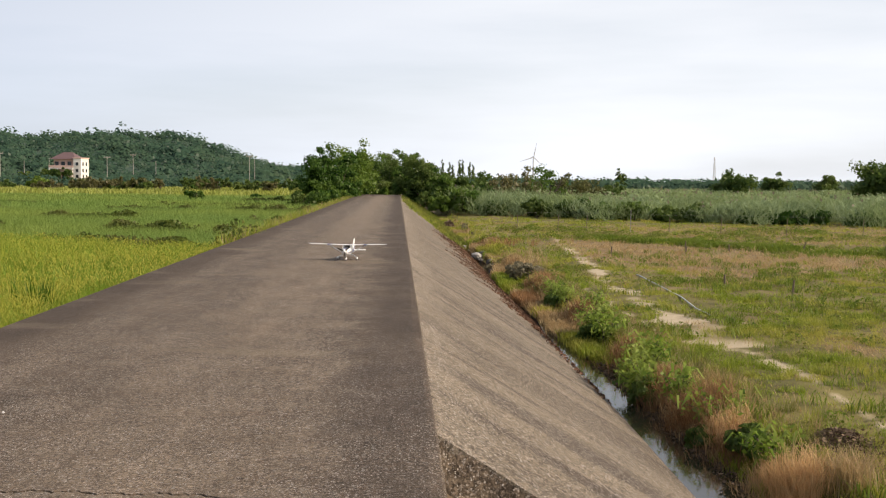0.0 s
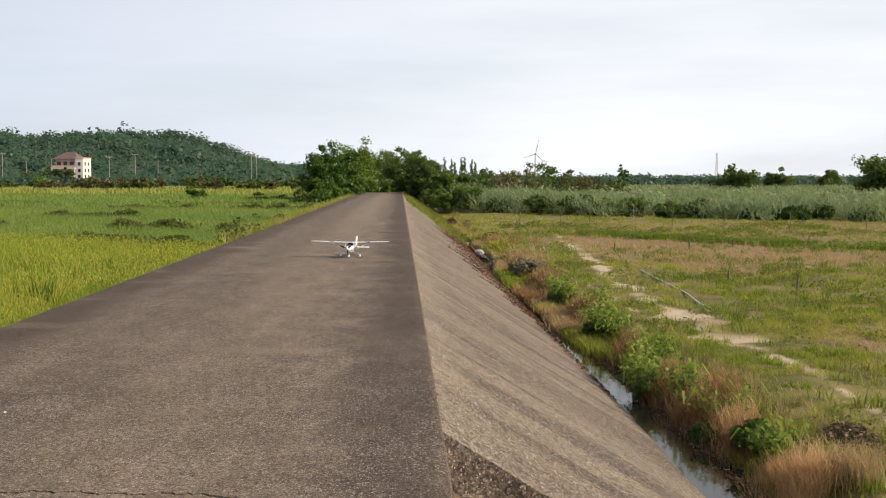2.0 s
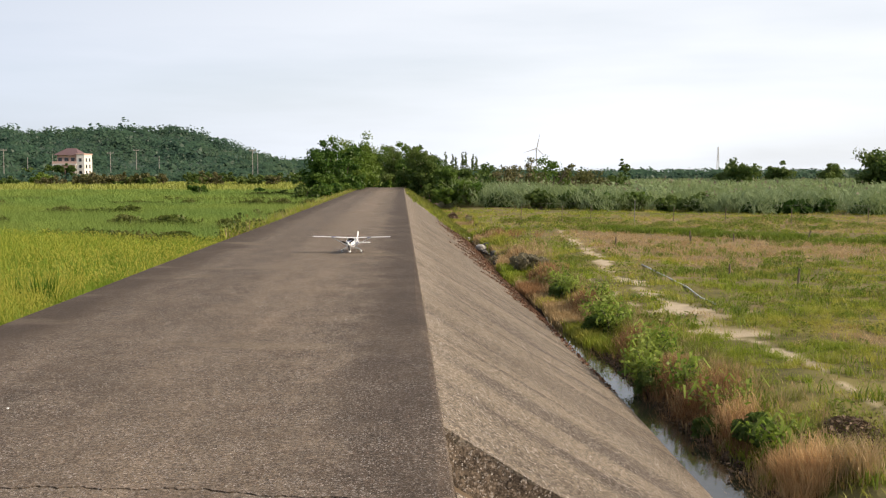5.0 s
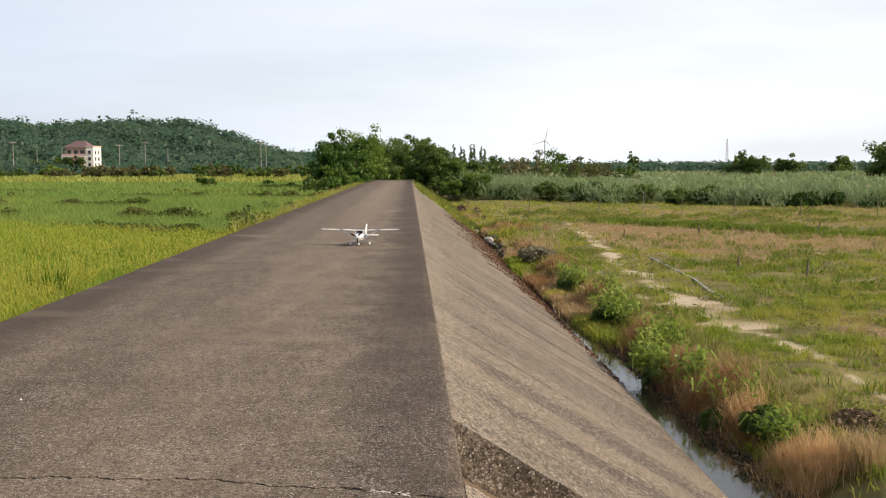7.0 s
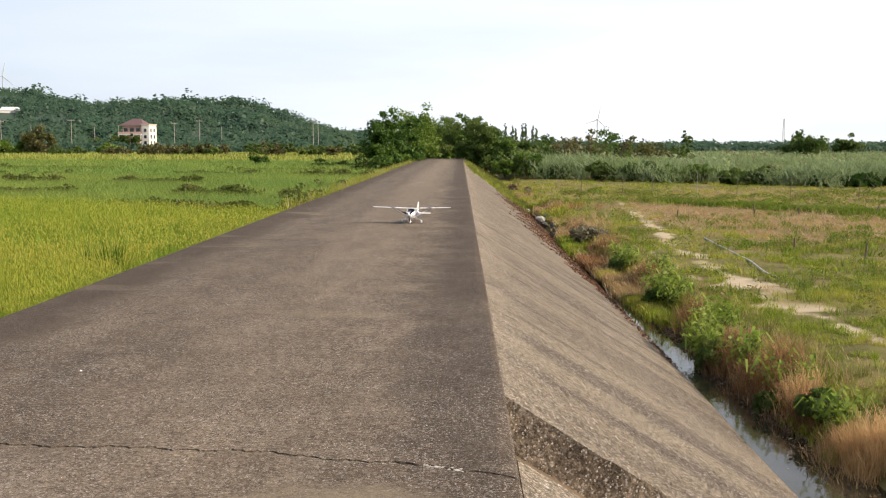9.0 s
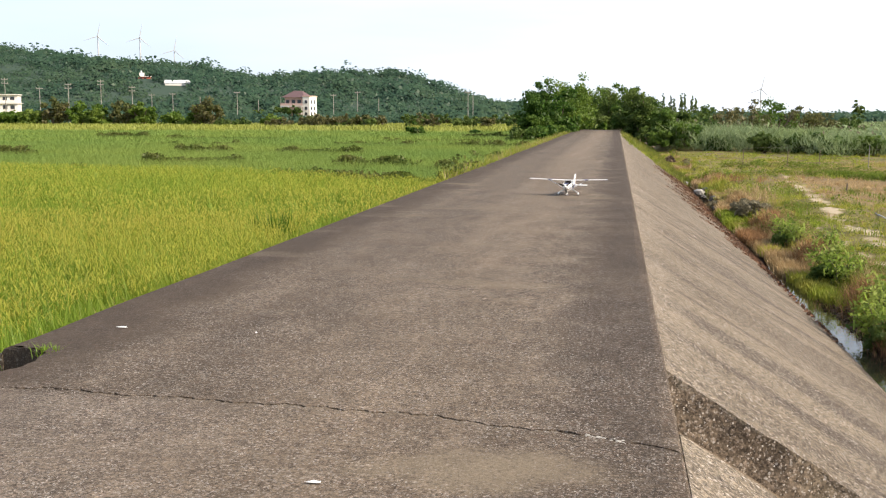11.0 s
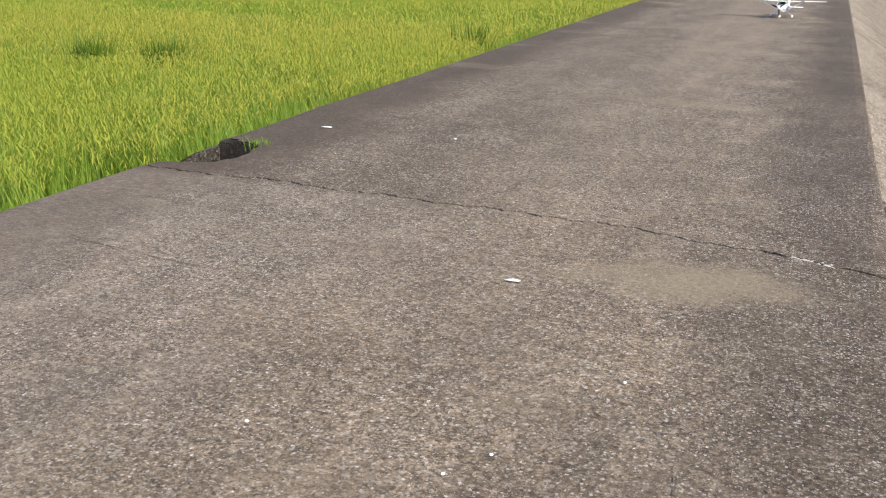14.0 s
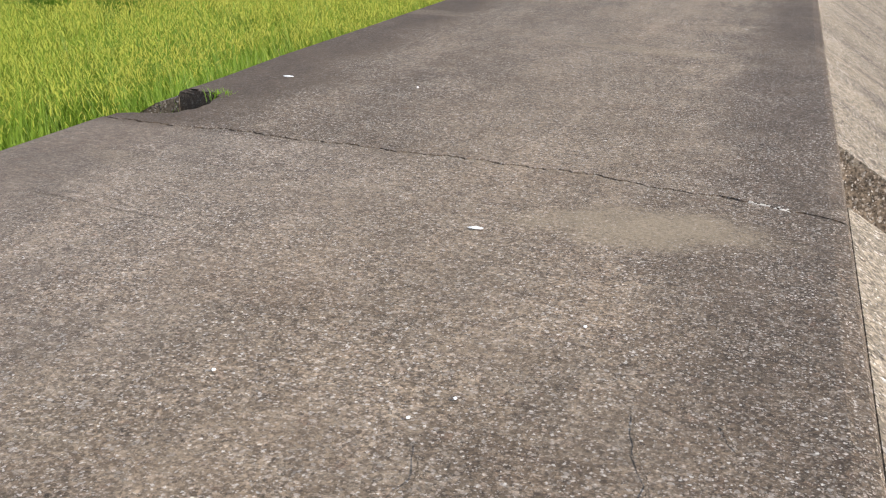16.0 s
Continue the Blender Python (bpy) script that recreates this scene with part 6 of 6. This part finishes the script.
def fence():
    ob = empty("wire_fence", "old post-and-wire fence across the meadow", "fence")
    spots = [(6.9, 59.5), (9.6, 61), (11.2, 60), (13.3, 57.5), (15.6, 57.5), (18.5, 57), (22, 56), (26, 55)]
    for i, (x, y) in enumerate(spots):
        h = 1.0 if i != 3 else 1.4
        bm = bmesh.new()
        tube(bm, [(x, y, FIELD_Z - 0.1), (x + 0.04, y, FIELD_Z + h)], [0.024, 0.02], 6)
        part("post", bm, POLE if i == 3 else TIMBER, ob)
    for lev in (0.55, 1.1):
        bm = bmesh.new()
        tube(bm, [(x, y, FIELD_Z + lev + (0.03 if i % 2 else 0)) for i, (x, y) in enumerate(spots)], [0.003] * len(spots), 5)
        part("wire", bm, POLE, ob)


fence()


def lay_pipe():
    pts = [(7.45, 31.0), (7.32, 28.5), (7.2, 26.0), (7.12, 24.6), (6.93, 22.7), (6.74, 21.0)]
    bm = bmesh.new()
    path = [(x, y, float(ground_height(np.array([x]), np.array([y]))[0]) + 0.035) for x, y in pts]
    tube(bm, path, [0.020] * len(path), 8)
    tagged(part("pipe", bm, PVC, smooth=True), "grey plastic water pipe lying in the grass", "pipe")


lay_pipe()


def weed_by_rice():
    """A darker tall weed at the paddy edge."""
    rs = np.random.default_rng(801)
    p = np.stack([rs.normal(-5.3, 0.10, 26), rs.normal(13.1, 0.10, 26)], 1)
    v, f = tufts(p, PADDY_Z, 6, 1.0, 0.03, 0.3, 0.05, rs)
    tagged(foliage("tall_weed", v, f, CLUMP), "tall dark weed at the paddy's edge", "weed")
    p = np.stack([rs.normal(-3.90, 0.04, 16), rs.normal(4.46, 0.02, 16)], 1)
    v, f = tufts(p, -0.06, 5, 0.10, 0.007, 0.8, 0.02, rs)
    tagged(foliage("hole_weed", v, f, RICE), "tuft of green grass in the broken road edge", "weed")


weed_by_rice()


def road_bits():
    rs = np.random.default_rng(811)
    for x, y, r in ((-3.78, 5.2, 0.036), (-1.53, 2.44, 0.029)):
        bm = bmesh.new()
        outline = [(math.cos(a) * r * k, math.sin(a) * r * 0.55 * k) for a, k in zip(np.linspace(0, 2 * math.pi, 9)[:-1], (1, 0.6, 0.95, 0.7, 1.15, 0.75, 0.62, 1.0))]
        top = [bm.verts.new((px, py, 0.004)) for px, py in outline]
        low = [bm.verts.new((px * 1.04, py * 1.04, 0.0)) for px, py in outline]
        bm.faces.new(top)
        bm.faces.new(low[::-1])
        for i in range(8):
            bm.faces.new((top[i], low[i], low[(i + 1) % 8], top[(i + 1) % 8]))
        ob = part("chip", bm, CHIP)
        ob.matrix_world = pose(x, y, 0.004, 0, 0, 10)
        tagged(ob, "flat white chip of shell lying on concrete", "chip", group="white chips")
    for x, y, r in ((-1.25, 0.83, 0.006), (-1.16, 0.98, 0.006), (-2.77, 5.18, 0.008), (-0.9, 1.6, 0.006), (-1.9, 0.9, 0.006)):
        bm = bmesh.new()
        blob(bm, 0, 0, 0, r, r, r * 0.7, rs)
        ob = part("pebble", bm, CHIP)
        ob.matrix_world = pose(x, y, r * 0.5 + 0.003)
        tagged(ob, "tiny white pebble on the road", "pebble", group="white pebbles")
    # pale spalled concrete beside the crack
    bm = bmesh.new()
    for k in range(22):
        q = rs.uniform(0.35, 1.3)
        blob(bm, -0.44 + 0.0085 * k + rs.normal(0, 0.010), 3.255 - 0.0036 * k + rs.normal(0, 0.014), -0.003, 0.016 * q, 0.009 * q, 0.010, rs)
    part("spall", bm, SPALL, road)
    # hairline cracks
    for pts in (((-0.66, 1.08), (-0.64, 0.99), (-0.62, 0.85), (-0.57, 0.72), (-0.58, 0.5)), ((-0.45, 1.14), (-0.41, 1.05), (-0.37, 0.95)), ((-0.36, 1.5), (-0.35, 1.38)), ((-1.17, 0.7), (-1.13, 0.58), (-1.16, 0.42)),
                ((-1.74, 1.67), (-1.66, 1.60)), ((-0.95, 2.95), (-0.86, 2.92)), ((-0.55, 2.62), (-0.44, 2.60)), ((-3.9, 3.0), (-3.3, 2.93), (-2.8, 2.9)), ((-3.6, 2.2), (-3.0, 2.1), (-2.3, 2.05))):
        bm = bmesh.new()
        last = None
        for (x0, y0), (x1, y1) in zip(pts, pts[1:]):
            for q in np.linspace(0, 1, 6):
                x, y = x0 + (x1 - x0) * q + rs.normal(0, 0.004), y0 + (y1 - y0) * q + rs.normal(0, 0.004)
                w = rs.uniform(0.001, 0.0032)
                d = Vector((-(y1 - y0), x1 - x0)).normalized() * w
                pair = (bm.verts.new((x - d.x, y - d.y, 0.0085)), bm.verts.new((x + d.x, y + d.y, 0.0085)))
                if last:
                    bm.faces.new((last[0], pair[0], pair[1], last[1]))
                last = pair
        part("hairline_crack", bm, BROKEN, road)


road_bits()

# ---- model aeroplane ----
PLANE = empty("model_aeroplane", "white high-wing model aeroplane with blue stripes, parked on concrete", "model aeroplane", pose(-1.195, 17.87, 0.006, 0, 0, -8.0) @ Matrix.Scale(1.03, 4))
# stations of the hull: y, half width, low, high
HULL = ((-0.285, 0.034, 0.140, 0.206), (-0.275, 0.050, 0.128, 0.213), (-0.235, 0.064, 0.112, 0.219), (-0.18, 0.073, 0.099, 0.223), (-0.12, 0.078, 0.090, 0.226), (-0.02, 0.080, 0.086, 0.228), (0.08, 0.078, 0.087, 0.227),
        (0.16, 0.070, 0.093, 0.224), (0.24, 0.058, 0.101, 0.217), (0.36, 0.043, 0.114, 0.200), (0.50, 0.029, 0.125, 0.180), (0.61, 0.018, 0.132, 0.168), (0.68, 0.010, 0.138, 0.158))
HY, HW, HL, HH = (np.array(c) for c in zip(*HULL))


def hull(y, a, lift=0.0):
    """A point of the hull: station y, angle a round it (0 at the right, 90 degrees at the top)."""
    w, lo, hi = np.interp(y, HY, HW), np.interp(y, HY, HL), np.interp(y, HY, HH)
    c, s_ = math.cos(a), math.sin(a)
    e = 0.72
    return (math.copysign(abs(c) ** e, c) * (w + lift), y, (lo + hi) / 2 + math.copysign(abs(s_) ** e, s_) * ((hi - lo) / 2 + lift))


def hull_patch(y0, y1, a0, a1, lift=0.0016, ny=14, na=6):
    """A decal that hugs the hull; a0 and a1 may change along it."""
    bm = bmesh.new()
    rows = []
    for i in range(ny + 1):
        t = i / ny
        y = y0 + (y1 - y0) * t
        lo = a0[0] + (a0[1] - a0[0]) * t
        hi = a1[0] + (a1[1] - a1[0]) * t
        rows.append([bm.verts.new(hull(y, radians(lo + (hi - lo) * k / na), lift)) for k in range(na + 1)])
    for r0, r1 in zip(rows, rows[1:]):
        for k in range(na):
            bm.faces.new((r0[k], r0[k + 1], r1[k + 1], r1[k]))
    return bm


def build_hull():
    bm = bmesh.new()
    ys = np.concatenate([np.linspace(-0.285, -0.21, 6), np.linspace(-0.19, 0.68, 32)])
    rows = [[bm.verts.new(hull(y, 2 * math.pi * k / 28)) for k in range(28)] for y in ys]
    for r0, r1 in zip(rows, rows[1:]):
        for k in range(28):
            bm.faces.new((r0[k], r0[(k + 1) % 28], r1[(k + 1) % 28], r1[k]))
    bm.faces.new(rows[0][::-1])
    bm.faces.new(rows[-1])
    body = part("fuselage", bm, FOAM, PLANE, smooth=True)
    for flip in (0, 1):
        def side(a):
            return 180 - a if flip else a
        part("stripe", hull_patch(-0.262, 0.36, (side(-24), side(0)), (side(-14), side(15))), BLUE, body, "blue side stripe")
        part("stripe", hull_patch(-0.262, 0.36, (side(-10), side(20)), (side(-6), side(26))), BLACK, body, "thin black side stripe")
        part("tail_band", hull_patch(0.30, 0.62, (side(-20), side(-62)), (side(56), side(84)), ny=12), BLUE, body, "blue tail band")
        for k in range(5):
            y = 0.415 + 0.027 * k
            part("marking", hull_patch(y, y + 0.018, (side(6), side(6)), (side(42), side(42)), 0.003, 2, 3), FOAM, body, "white block marking")
        for k in range(9):
            y = -0.155 + 0.0125 * k
            part("marking", hull_patch(y, y + 0.008, (side(-17), side(-17)), (side(-11), side(-11)), 0.003, 1, 2), FOAM, body, "small white marking")
    part("cowl_panel", hull_patch(-0.25, -0.118, (72, 58), (108, 122), ny=10, na=10), BLUE, body, "blue anti-glare panel on the cowling")
    part("intake", boxed(0.018, 0.038, -0.290, -0.281, 0.180, 0.194), BLACK, body, "black air intake")
    part("intake", boxed(-0.038, -0.018, -0.290, -0.281, 0.180, 0.194), BLACK, body, "black air intake")


build_hull()

WING_Z = 0.273


def wing_point(x, u, up, lift=0.0):
    """A point of the wing: span x, share u of the chord from the leading edge, top or underside."""
    ax = abs(x)
    chord = float(np.interp(ax, (0, 0.34, 0.68, 0.705, 0.72), (0.190, 0.190, 0.145, 0.132, 0.085)))
    le = float(np.interp(ax, (0, 0.34, 0.68, 0.705, 0.72), (-0.085, -0.085, -0.072, -0.066, -0.045)))
    thick = 0.115 * chord * float(np.interp(ax, (0, 0.69, 0.72), (1.0, 0.9, 0.35)))
    prof = 2.6 * (0.2969 * math.sqrt(u) - 0.126 * u - 0.3516 * u * u + 0.2843 * u ** 3 - 0.1015 * u ** 4) * 1.92
    z = WING_Z + 0.030 * ax + (prof * thick * 0.72 if up else -prof * thick * 0.28) + (lift if up else -lift)
    return (x, le + chord * u, z)


def build_wing():
    bm = bmesh.new()
    xs = np.concatenate([[-0.72, -0.712, -0.70, -0.68], np.linspace(-0.62, 0.62, 21), [0.68, 0.70, 0.712, 0.72]])
    us = [1.0, 0.8, 0.6, 0.4, 0.25, 0.12, 0.05, 0.015, 0.0]
    rows = []
    for x in xs:
        ring = [wing_point(x, u, True) for u in us] + [wing_point(x, u, False) for u in us[-2::-1]]
        rows.append([bm.verts.new(p) for p in ring])
    n = len(rows[0])
    for r0, r1 in zip(rows, rows[1:]):
        for k in range(n):
            bm.faces.new((r0[k], r0[(k + 1) % n], r1[(k + 1) % n], r1[k]))
    bm.faces.new(rows[0])
    bm.faces.new(rows[-1])
    wing = part("wing", bm, FOAM, PLANE, smooth=True)

    def patch(x0, x1, u0, u1, material, name, label, skew=0.0, bow=0.0, lift=0.0018, up=True, nx=4, nu=8):
        b2 = bmesh.new()
        grid = []
        for i in range(nx + 1):
            row = []
            for j in range(nu + 1):
                u = u0 + (u1 - u0) * j / nu
                x = x0 + (x1 - x0) * i / nx + skew * (u - u0) + bow * math.sqrt(max(u, 0))
                row.append(b2.verts.new(wing_point(x, max(u, 0.0), up, lift)))
            grid.append(row)
        for r0, r1 in zip(grid, grid[1:]):
            for j in range(nu):
                b2.faces.new((r0[j], r0[j + 1], r1[j + 1], r1[j]))
        part(name, b2, material, wing, label)

    for sg in (-1, 1):
        b = -0.055 * sg
        patch(sg * 0.315, sg * 0.375, 0.0, 1.0, BLUE, "wing_band", "blue curved wing band", 0, b)
        patch(sg * 0.384, sg * 0.389, 0.0, 1.0, BLACK, "wing_band", "thin black wing line", 0, b)
        patch(sg * 0.302, sg * 0.307, 0.0, 1.0, BLACK, "wing_band", "thin black wing line", 0, b)
        patch(sg * 0.315, sg * 0.375, 0.0, 0.5, BLUE, "wing_band", "blue curved wing band", 0, b, up=False)
    patch(0.674, 0.712, 0.12, 0.99, BLUE, "tip_band", "blue wing tip patch", 0, 0.0)
    patch(0.660, 0.664, 0.12, 0.99, BLACK, "tip_band", "thin black wing line", 0, 0.0)
    # registration and maker's mark stay plain bars
    for k in range(6):
        patch(-0.665 + 0.042 * k, -0.665 + 0.042 * k + 0.027, 0.30, 0.64, BLACK, "marking", "slanted black marking bar", 0.035)
    for k in range(3):
        patch(0.455 + 0.041 * k, 0.455 + 0.041 * k + 0.030, 0.34, 0.62, BLACK, "marking", "slanted black marking bar", -0.03)
    patch(0.592, 0.626, 0.42, 0.54, RED, "marking", "small pale red marking", -0.03)


build_wing()


def slab_from(outline, thick, axis):
    """A thin bevelled plate from an outline; axis 0 stands upright fore and aft, axis 2 lies flat."""
    bm = bmesh.new()
    sides = []
    for sg in (-1, 1):
        ring = []
        for a, b in outline:
            ring.append(bm.verts.new((sg * thick / 2, a, b) if axis == 0 else (a, b, sg * thick / 2)))
        sides.append(ring)
        bm.faces.new(ring if sg > 0 else ring[::-1])
    n = len(outline)
    for k in range(n):
        bm.faces.new((sides[0][k], sides[0][(k + 1) % n], sides[1][(k + 1) % n], sides[1][k]))
    bmesh.ops.bevel(bm, geom=[e for e in bm.edges if abs(e.calc_face_angle(0)) > 1.0], offset=thick * 0.3, segments=2, affect="EDGES")
    return bm


def build_tail():
    fin = part("fin", slab_from(((0.34, 0.196), (0.47, 0.204), (0.53, 0.228), (0.645, 0.352), (0.702, 0.352), (0.706, 0.345), (0.668, 0.205), (0.665, 0.155), (0.50, 0.165)), 0.014, 0), FOAM, PLANE)
    for sg in (-1, 1):
        d = sg * 0.0082
        bm = bmesh.new()
        bm.faces.new([bm.verts.new((d, a, b)) for a, b in ((0.42, 0.203), (0.53, 0.222), (0.687, 0.280), (0.681, 0.255), (0.53, 0.210))])
        part("stripe", bm, BLACK, fin, "black fin stripe")
        bm = bmesh.new()
        bm.faces.new([bm.verts.new((d, a, b)) for a, b in ((0.53, 0.186), (0.667, 0.206), (0.666, 0.190), (0.53, 0.172))])
        part("stripe", bm, BLUE, fin, "blue stripe at the fin's foot")
    st = part("tailplane", slab_from(((-0.24, 0.605), (-0.222, 0.575), (-0.03, 0.535), (0.03, 0.535), (0.222, 0.575), (0.24, 0.605), (0.234, 0.662), (0.03, 0.685), (-0.03, 0.685), (-0.234, 0.662)), 0.013, 2), FOAM, PLANE)
    st.location = (0, 0, 0.146)


build_tail()


def build_cabin():
    """Windscreen, side windows, roof posts and the dark cabin inside."""
    part("cabin_lining", boxed(-0.056, 0.056, -0.06, 0.14, 0.215, 0.2285), GREY_IN, PLANE)
    part("cabin_lining", boxed(-0.050, 0.050, 0.085, 0.095, 0.2287, 0.266), GREY_IN, PLANE)
    part("headliner", boxed(-0.055, 0.055, -0.050, 0.095, 0.2665, 0.2695), GREY_IN, PLANE)
    part("seat_back", boxed(-0.045, -0.006, 0.015, 0.024, 0.2287, 0.255, 0.004), GREY_IN, PLANE)
    part("seat_back", boxed(0.006, 0.045, 0.015, 0.024, 0.2287, 0.255, 0.004), GREY_IN, PLANE)
    bm = bmesh.new()
    q = [bm.verts.new(p) for p in ((-0.068, -0.112, 0.219), (0.068, -0.112, 0.219), (0.056, -0.058, 0.268), (-0.056, -0.058, 0.268))]
    bm.faces.new(q)
    part("windscreen", bm, GLASS, PLANE, "clear raked windscreen")
    for sg in (-1, 1):
        for (a, b, c, d) in (((-0.114, 0.217), (-0.060, 0.269), (-0.048, 0.269), (-0.096, 0.217)), ((-0.036, 0.217), (-0.036, 0.269), (-0.012, 0.269), (-0.012, 0.217)), ((0.055, 0.217), (0.055, 0.269), (0.070, 0.269), (0.074, 0.217)), ((0.125, 0.215), (0.100, 0.269), (0.125, 0.269), (0.205, 0.214))):
            bm = bmesh.new()
            outer = [bm.verts.new((sg * (0.078 - 0.30 * (z - 0.217)), y, z)) for y, z in (a, b, c, d)]
            inner = [bm.verts.new((sg * (0.069 - 0.30 * (z - 0.217)), y, z)) for y, z in (a, b, c, d)]
            bm.faces.new(outer)
            bm.faces.new(inner[::-1])
            for k in range(4):
                bm.faces.new((outer[k], outer[(k + 1) % 4], inner[(k + 1) % 4], inner[k]))
            part("door_post", bm, FOAM, PLANE)
        for pts in (((-0.094, 0.222), (-0.048, 0.269), (-0.036, 0.269), (-0.036, 0.222)), ((-0.012, 0.222), (-0.012, 0.269), (0.055, 0.269), (0.055, 0.222)), ((0.073, 0.222), (0.070, 0.269), (0.101, 0.269), (0.124, 0.222))):
            bm = bmesh.new()
            bm.faces.new([bm.verts.new((sg * (0.074 - 0.30 * (z - 0.217)), y, z)) for y, z in pts])
            part("side_window", bm, GLASS, PLANE, "clear side window")
    bm = bmesh.new()
    bm.faces.new([bm.verts.new(p) for p in ((-0.05, 0.100, 0.267), (0.05, 0.100, 0.267), (0.045, 0.245, 0.214), (-0.045, 0.245, 0.214))])
    part("rear_deck", bm, FOAM, PLANE)


build_cabin()


def build_gear():
    for sg in (-1, 1):
        bm = bmesh.new()
        tube(bm, [(sg * 0.066, -0.03, 0.118), (sg * 0.21, -0.02, 0.205), (sg * 0.365, -0.012, 0.281)], [0.006, 0.007, 0.006], 8)
        part("wing_strut", bm, FOAM, PLANE, smooth=True)
        bm = bmesh.new()
        tube(bm, [(sg * 0.05, 0.012, 0.105), (sg * 0.12, 0.012, 0.078), (sg * 0.178, 0.012, 0.042)], [0.011, 0.009, 0.006], 8)
        part("gear_leg", bm, FOAM, PLANE, smooth=True)
    for x, y, k in ((-0.18, 0.012, 1.0), (0.18, 0.012, 1.0), (0.0, -0.150, 0.88)):
        bm = bmesh.new()
        prof = ((-0.062, 0.004), (-0.052, 0.016), (-0.03, 0.024), (0.0, 0.026), (0.03, 0.020), (0.06, 0.010), (0.082, 0.002))
        rows = [[bm.verts.new((x + math.cos(a) * r * 0.72 * k, y + yy * k, 0.030 + math.sin(a) * r * k)) for a in np.linspace(0, 2 * math.pi, 13)[:-1]] for yy, r in prof]
        for r0, r1 in zip(rows, rows[1:]):
            for i in range(12):
                bm.faces.new((r0[i], r0[(i + 1) % 12], r1[(i + 1) % 12], r1[i]))
        bm.faces.new(rows[0])
        bm.faces.new(rows[-1])
        pant = part("wheel_fairing", bm, FOAM, PLANE, smooth=True)
        for sg in (-1, 1):
            for z0, m in ((0.022, BLUE), (0.030, BLACK)):
                bm = bmesh.new()
                last = None
                for yy in np.linspace(-0.05, 0.06, 9):
                    r = float(np.interp(yy, [p[0] for p in prof], [p[1] for p in prof]))
                    xx = x + sg * (math.sqrt(max(r * r - (z0 + 0.002 - 0.030) ** 2, 1e-6)) * 0.72 + 0.0018) * k
                    pair = (bm.verts.new((xx, y + yy * k, z0)), bm.verts.new((xx, y + yy * k, z0 + 0.004)))
                    if last:
                        bm.faces.new((last[0], pair[0], pair[1], last[1]))
                    last = pair
                part("stripe", bm, m, pant, "thin fairing stripe")
        bm = bmesh.new()
        tube(bm, [(x - 0.010, y + 0.004, 0.0185), (x + 0.010, y + 0.004, 0.0185)], [0.0185, 0.0185], 16)
        part("wheel", bm, PROP, PLANE, "small black rubber wheel")
    bm = bmesh.new()
    tube(bm, [(0, -0.150, 0.11), (0, -0.150, 0.045)], [0.007, 0.006], 8)
    part("nose_leg", bm, FOAM, PLANE)


build_gear()


def build_propeller():
    bm = bmesh.new()
    tube(bm, [(0, -0.284, 0.178), (0, -0.298, 0.178), (0, -0.314, 0.178), (0, -0.326, 0.178), (0, -0.330, 0.178)], [0.026, 0.024, 0.016, 0.007, 0.001], 14)
    part("spinner", bm, FOAM, PLANE, "white pointed spinner", smooth=True)
    for a in (158, 278, 38):
        u = Vector((math.cos(radians(a)), 0, math.sin(radians(a))))
        w = Vector((-u.z, 0, u.x))
        bm = bmesh.new()
        rows = []
        c = Vector((0, -0.297, 0.178))
        for f, wd, tw in ((0.012, 0.007, 0.006), (0.05, 0.013, 0.006), (0.10, 0.012, 0.004), (0.135, 0.007, 0.002)):
            rows.append([bm.verts.new(c + u * f + w * wd * sx + Vector((0, tw * sx + 0.0018 * sy, 0))) for sx, sy in ((-1, 0), (0, 1), (1, 0), (0, -1))])
        for r0, r1 in zip(rows, rows[1:]):
            for i in range(4):
                bm.faces.new((r0[i], r0[(i + 1) % 4], r1[(i + 1) % 4], r1[i]))
        bm.faces.new(rows[-1])
        part("propeller_blade", bm, PROP, PLANE, "matt black propeller blade")


build_propeller()
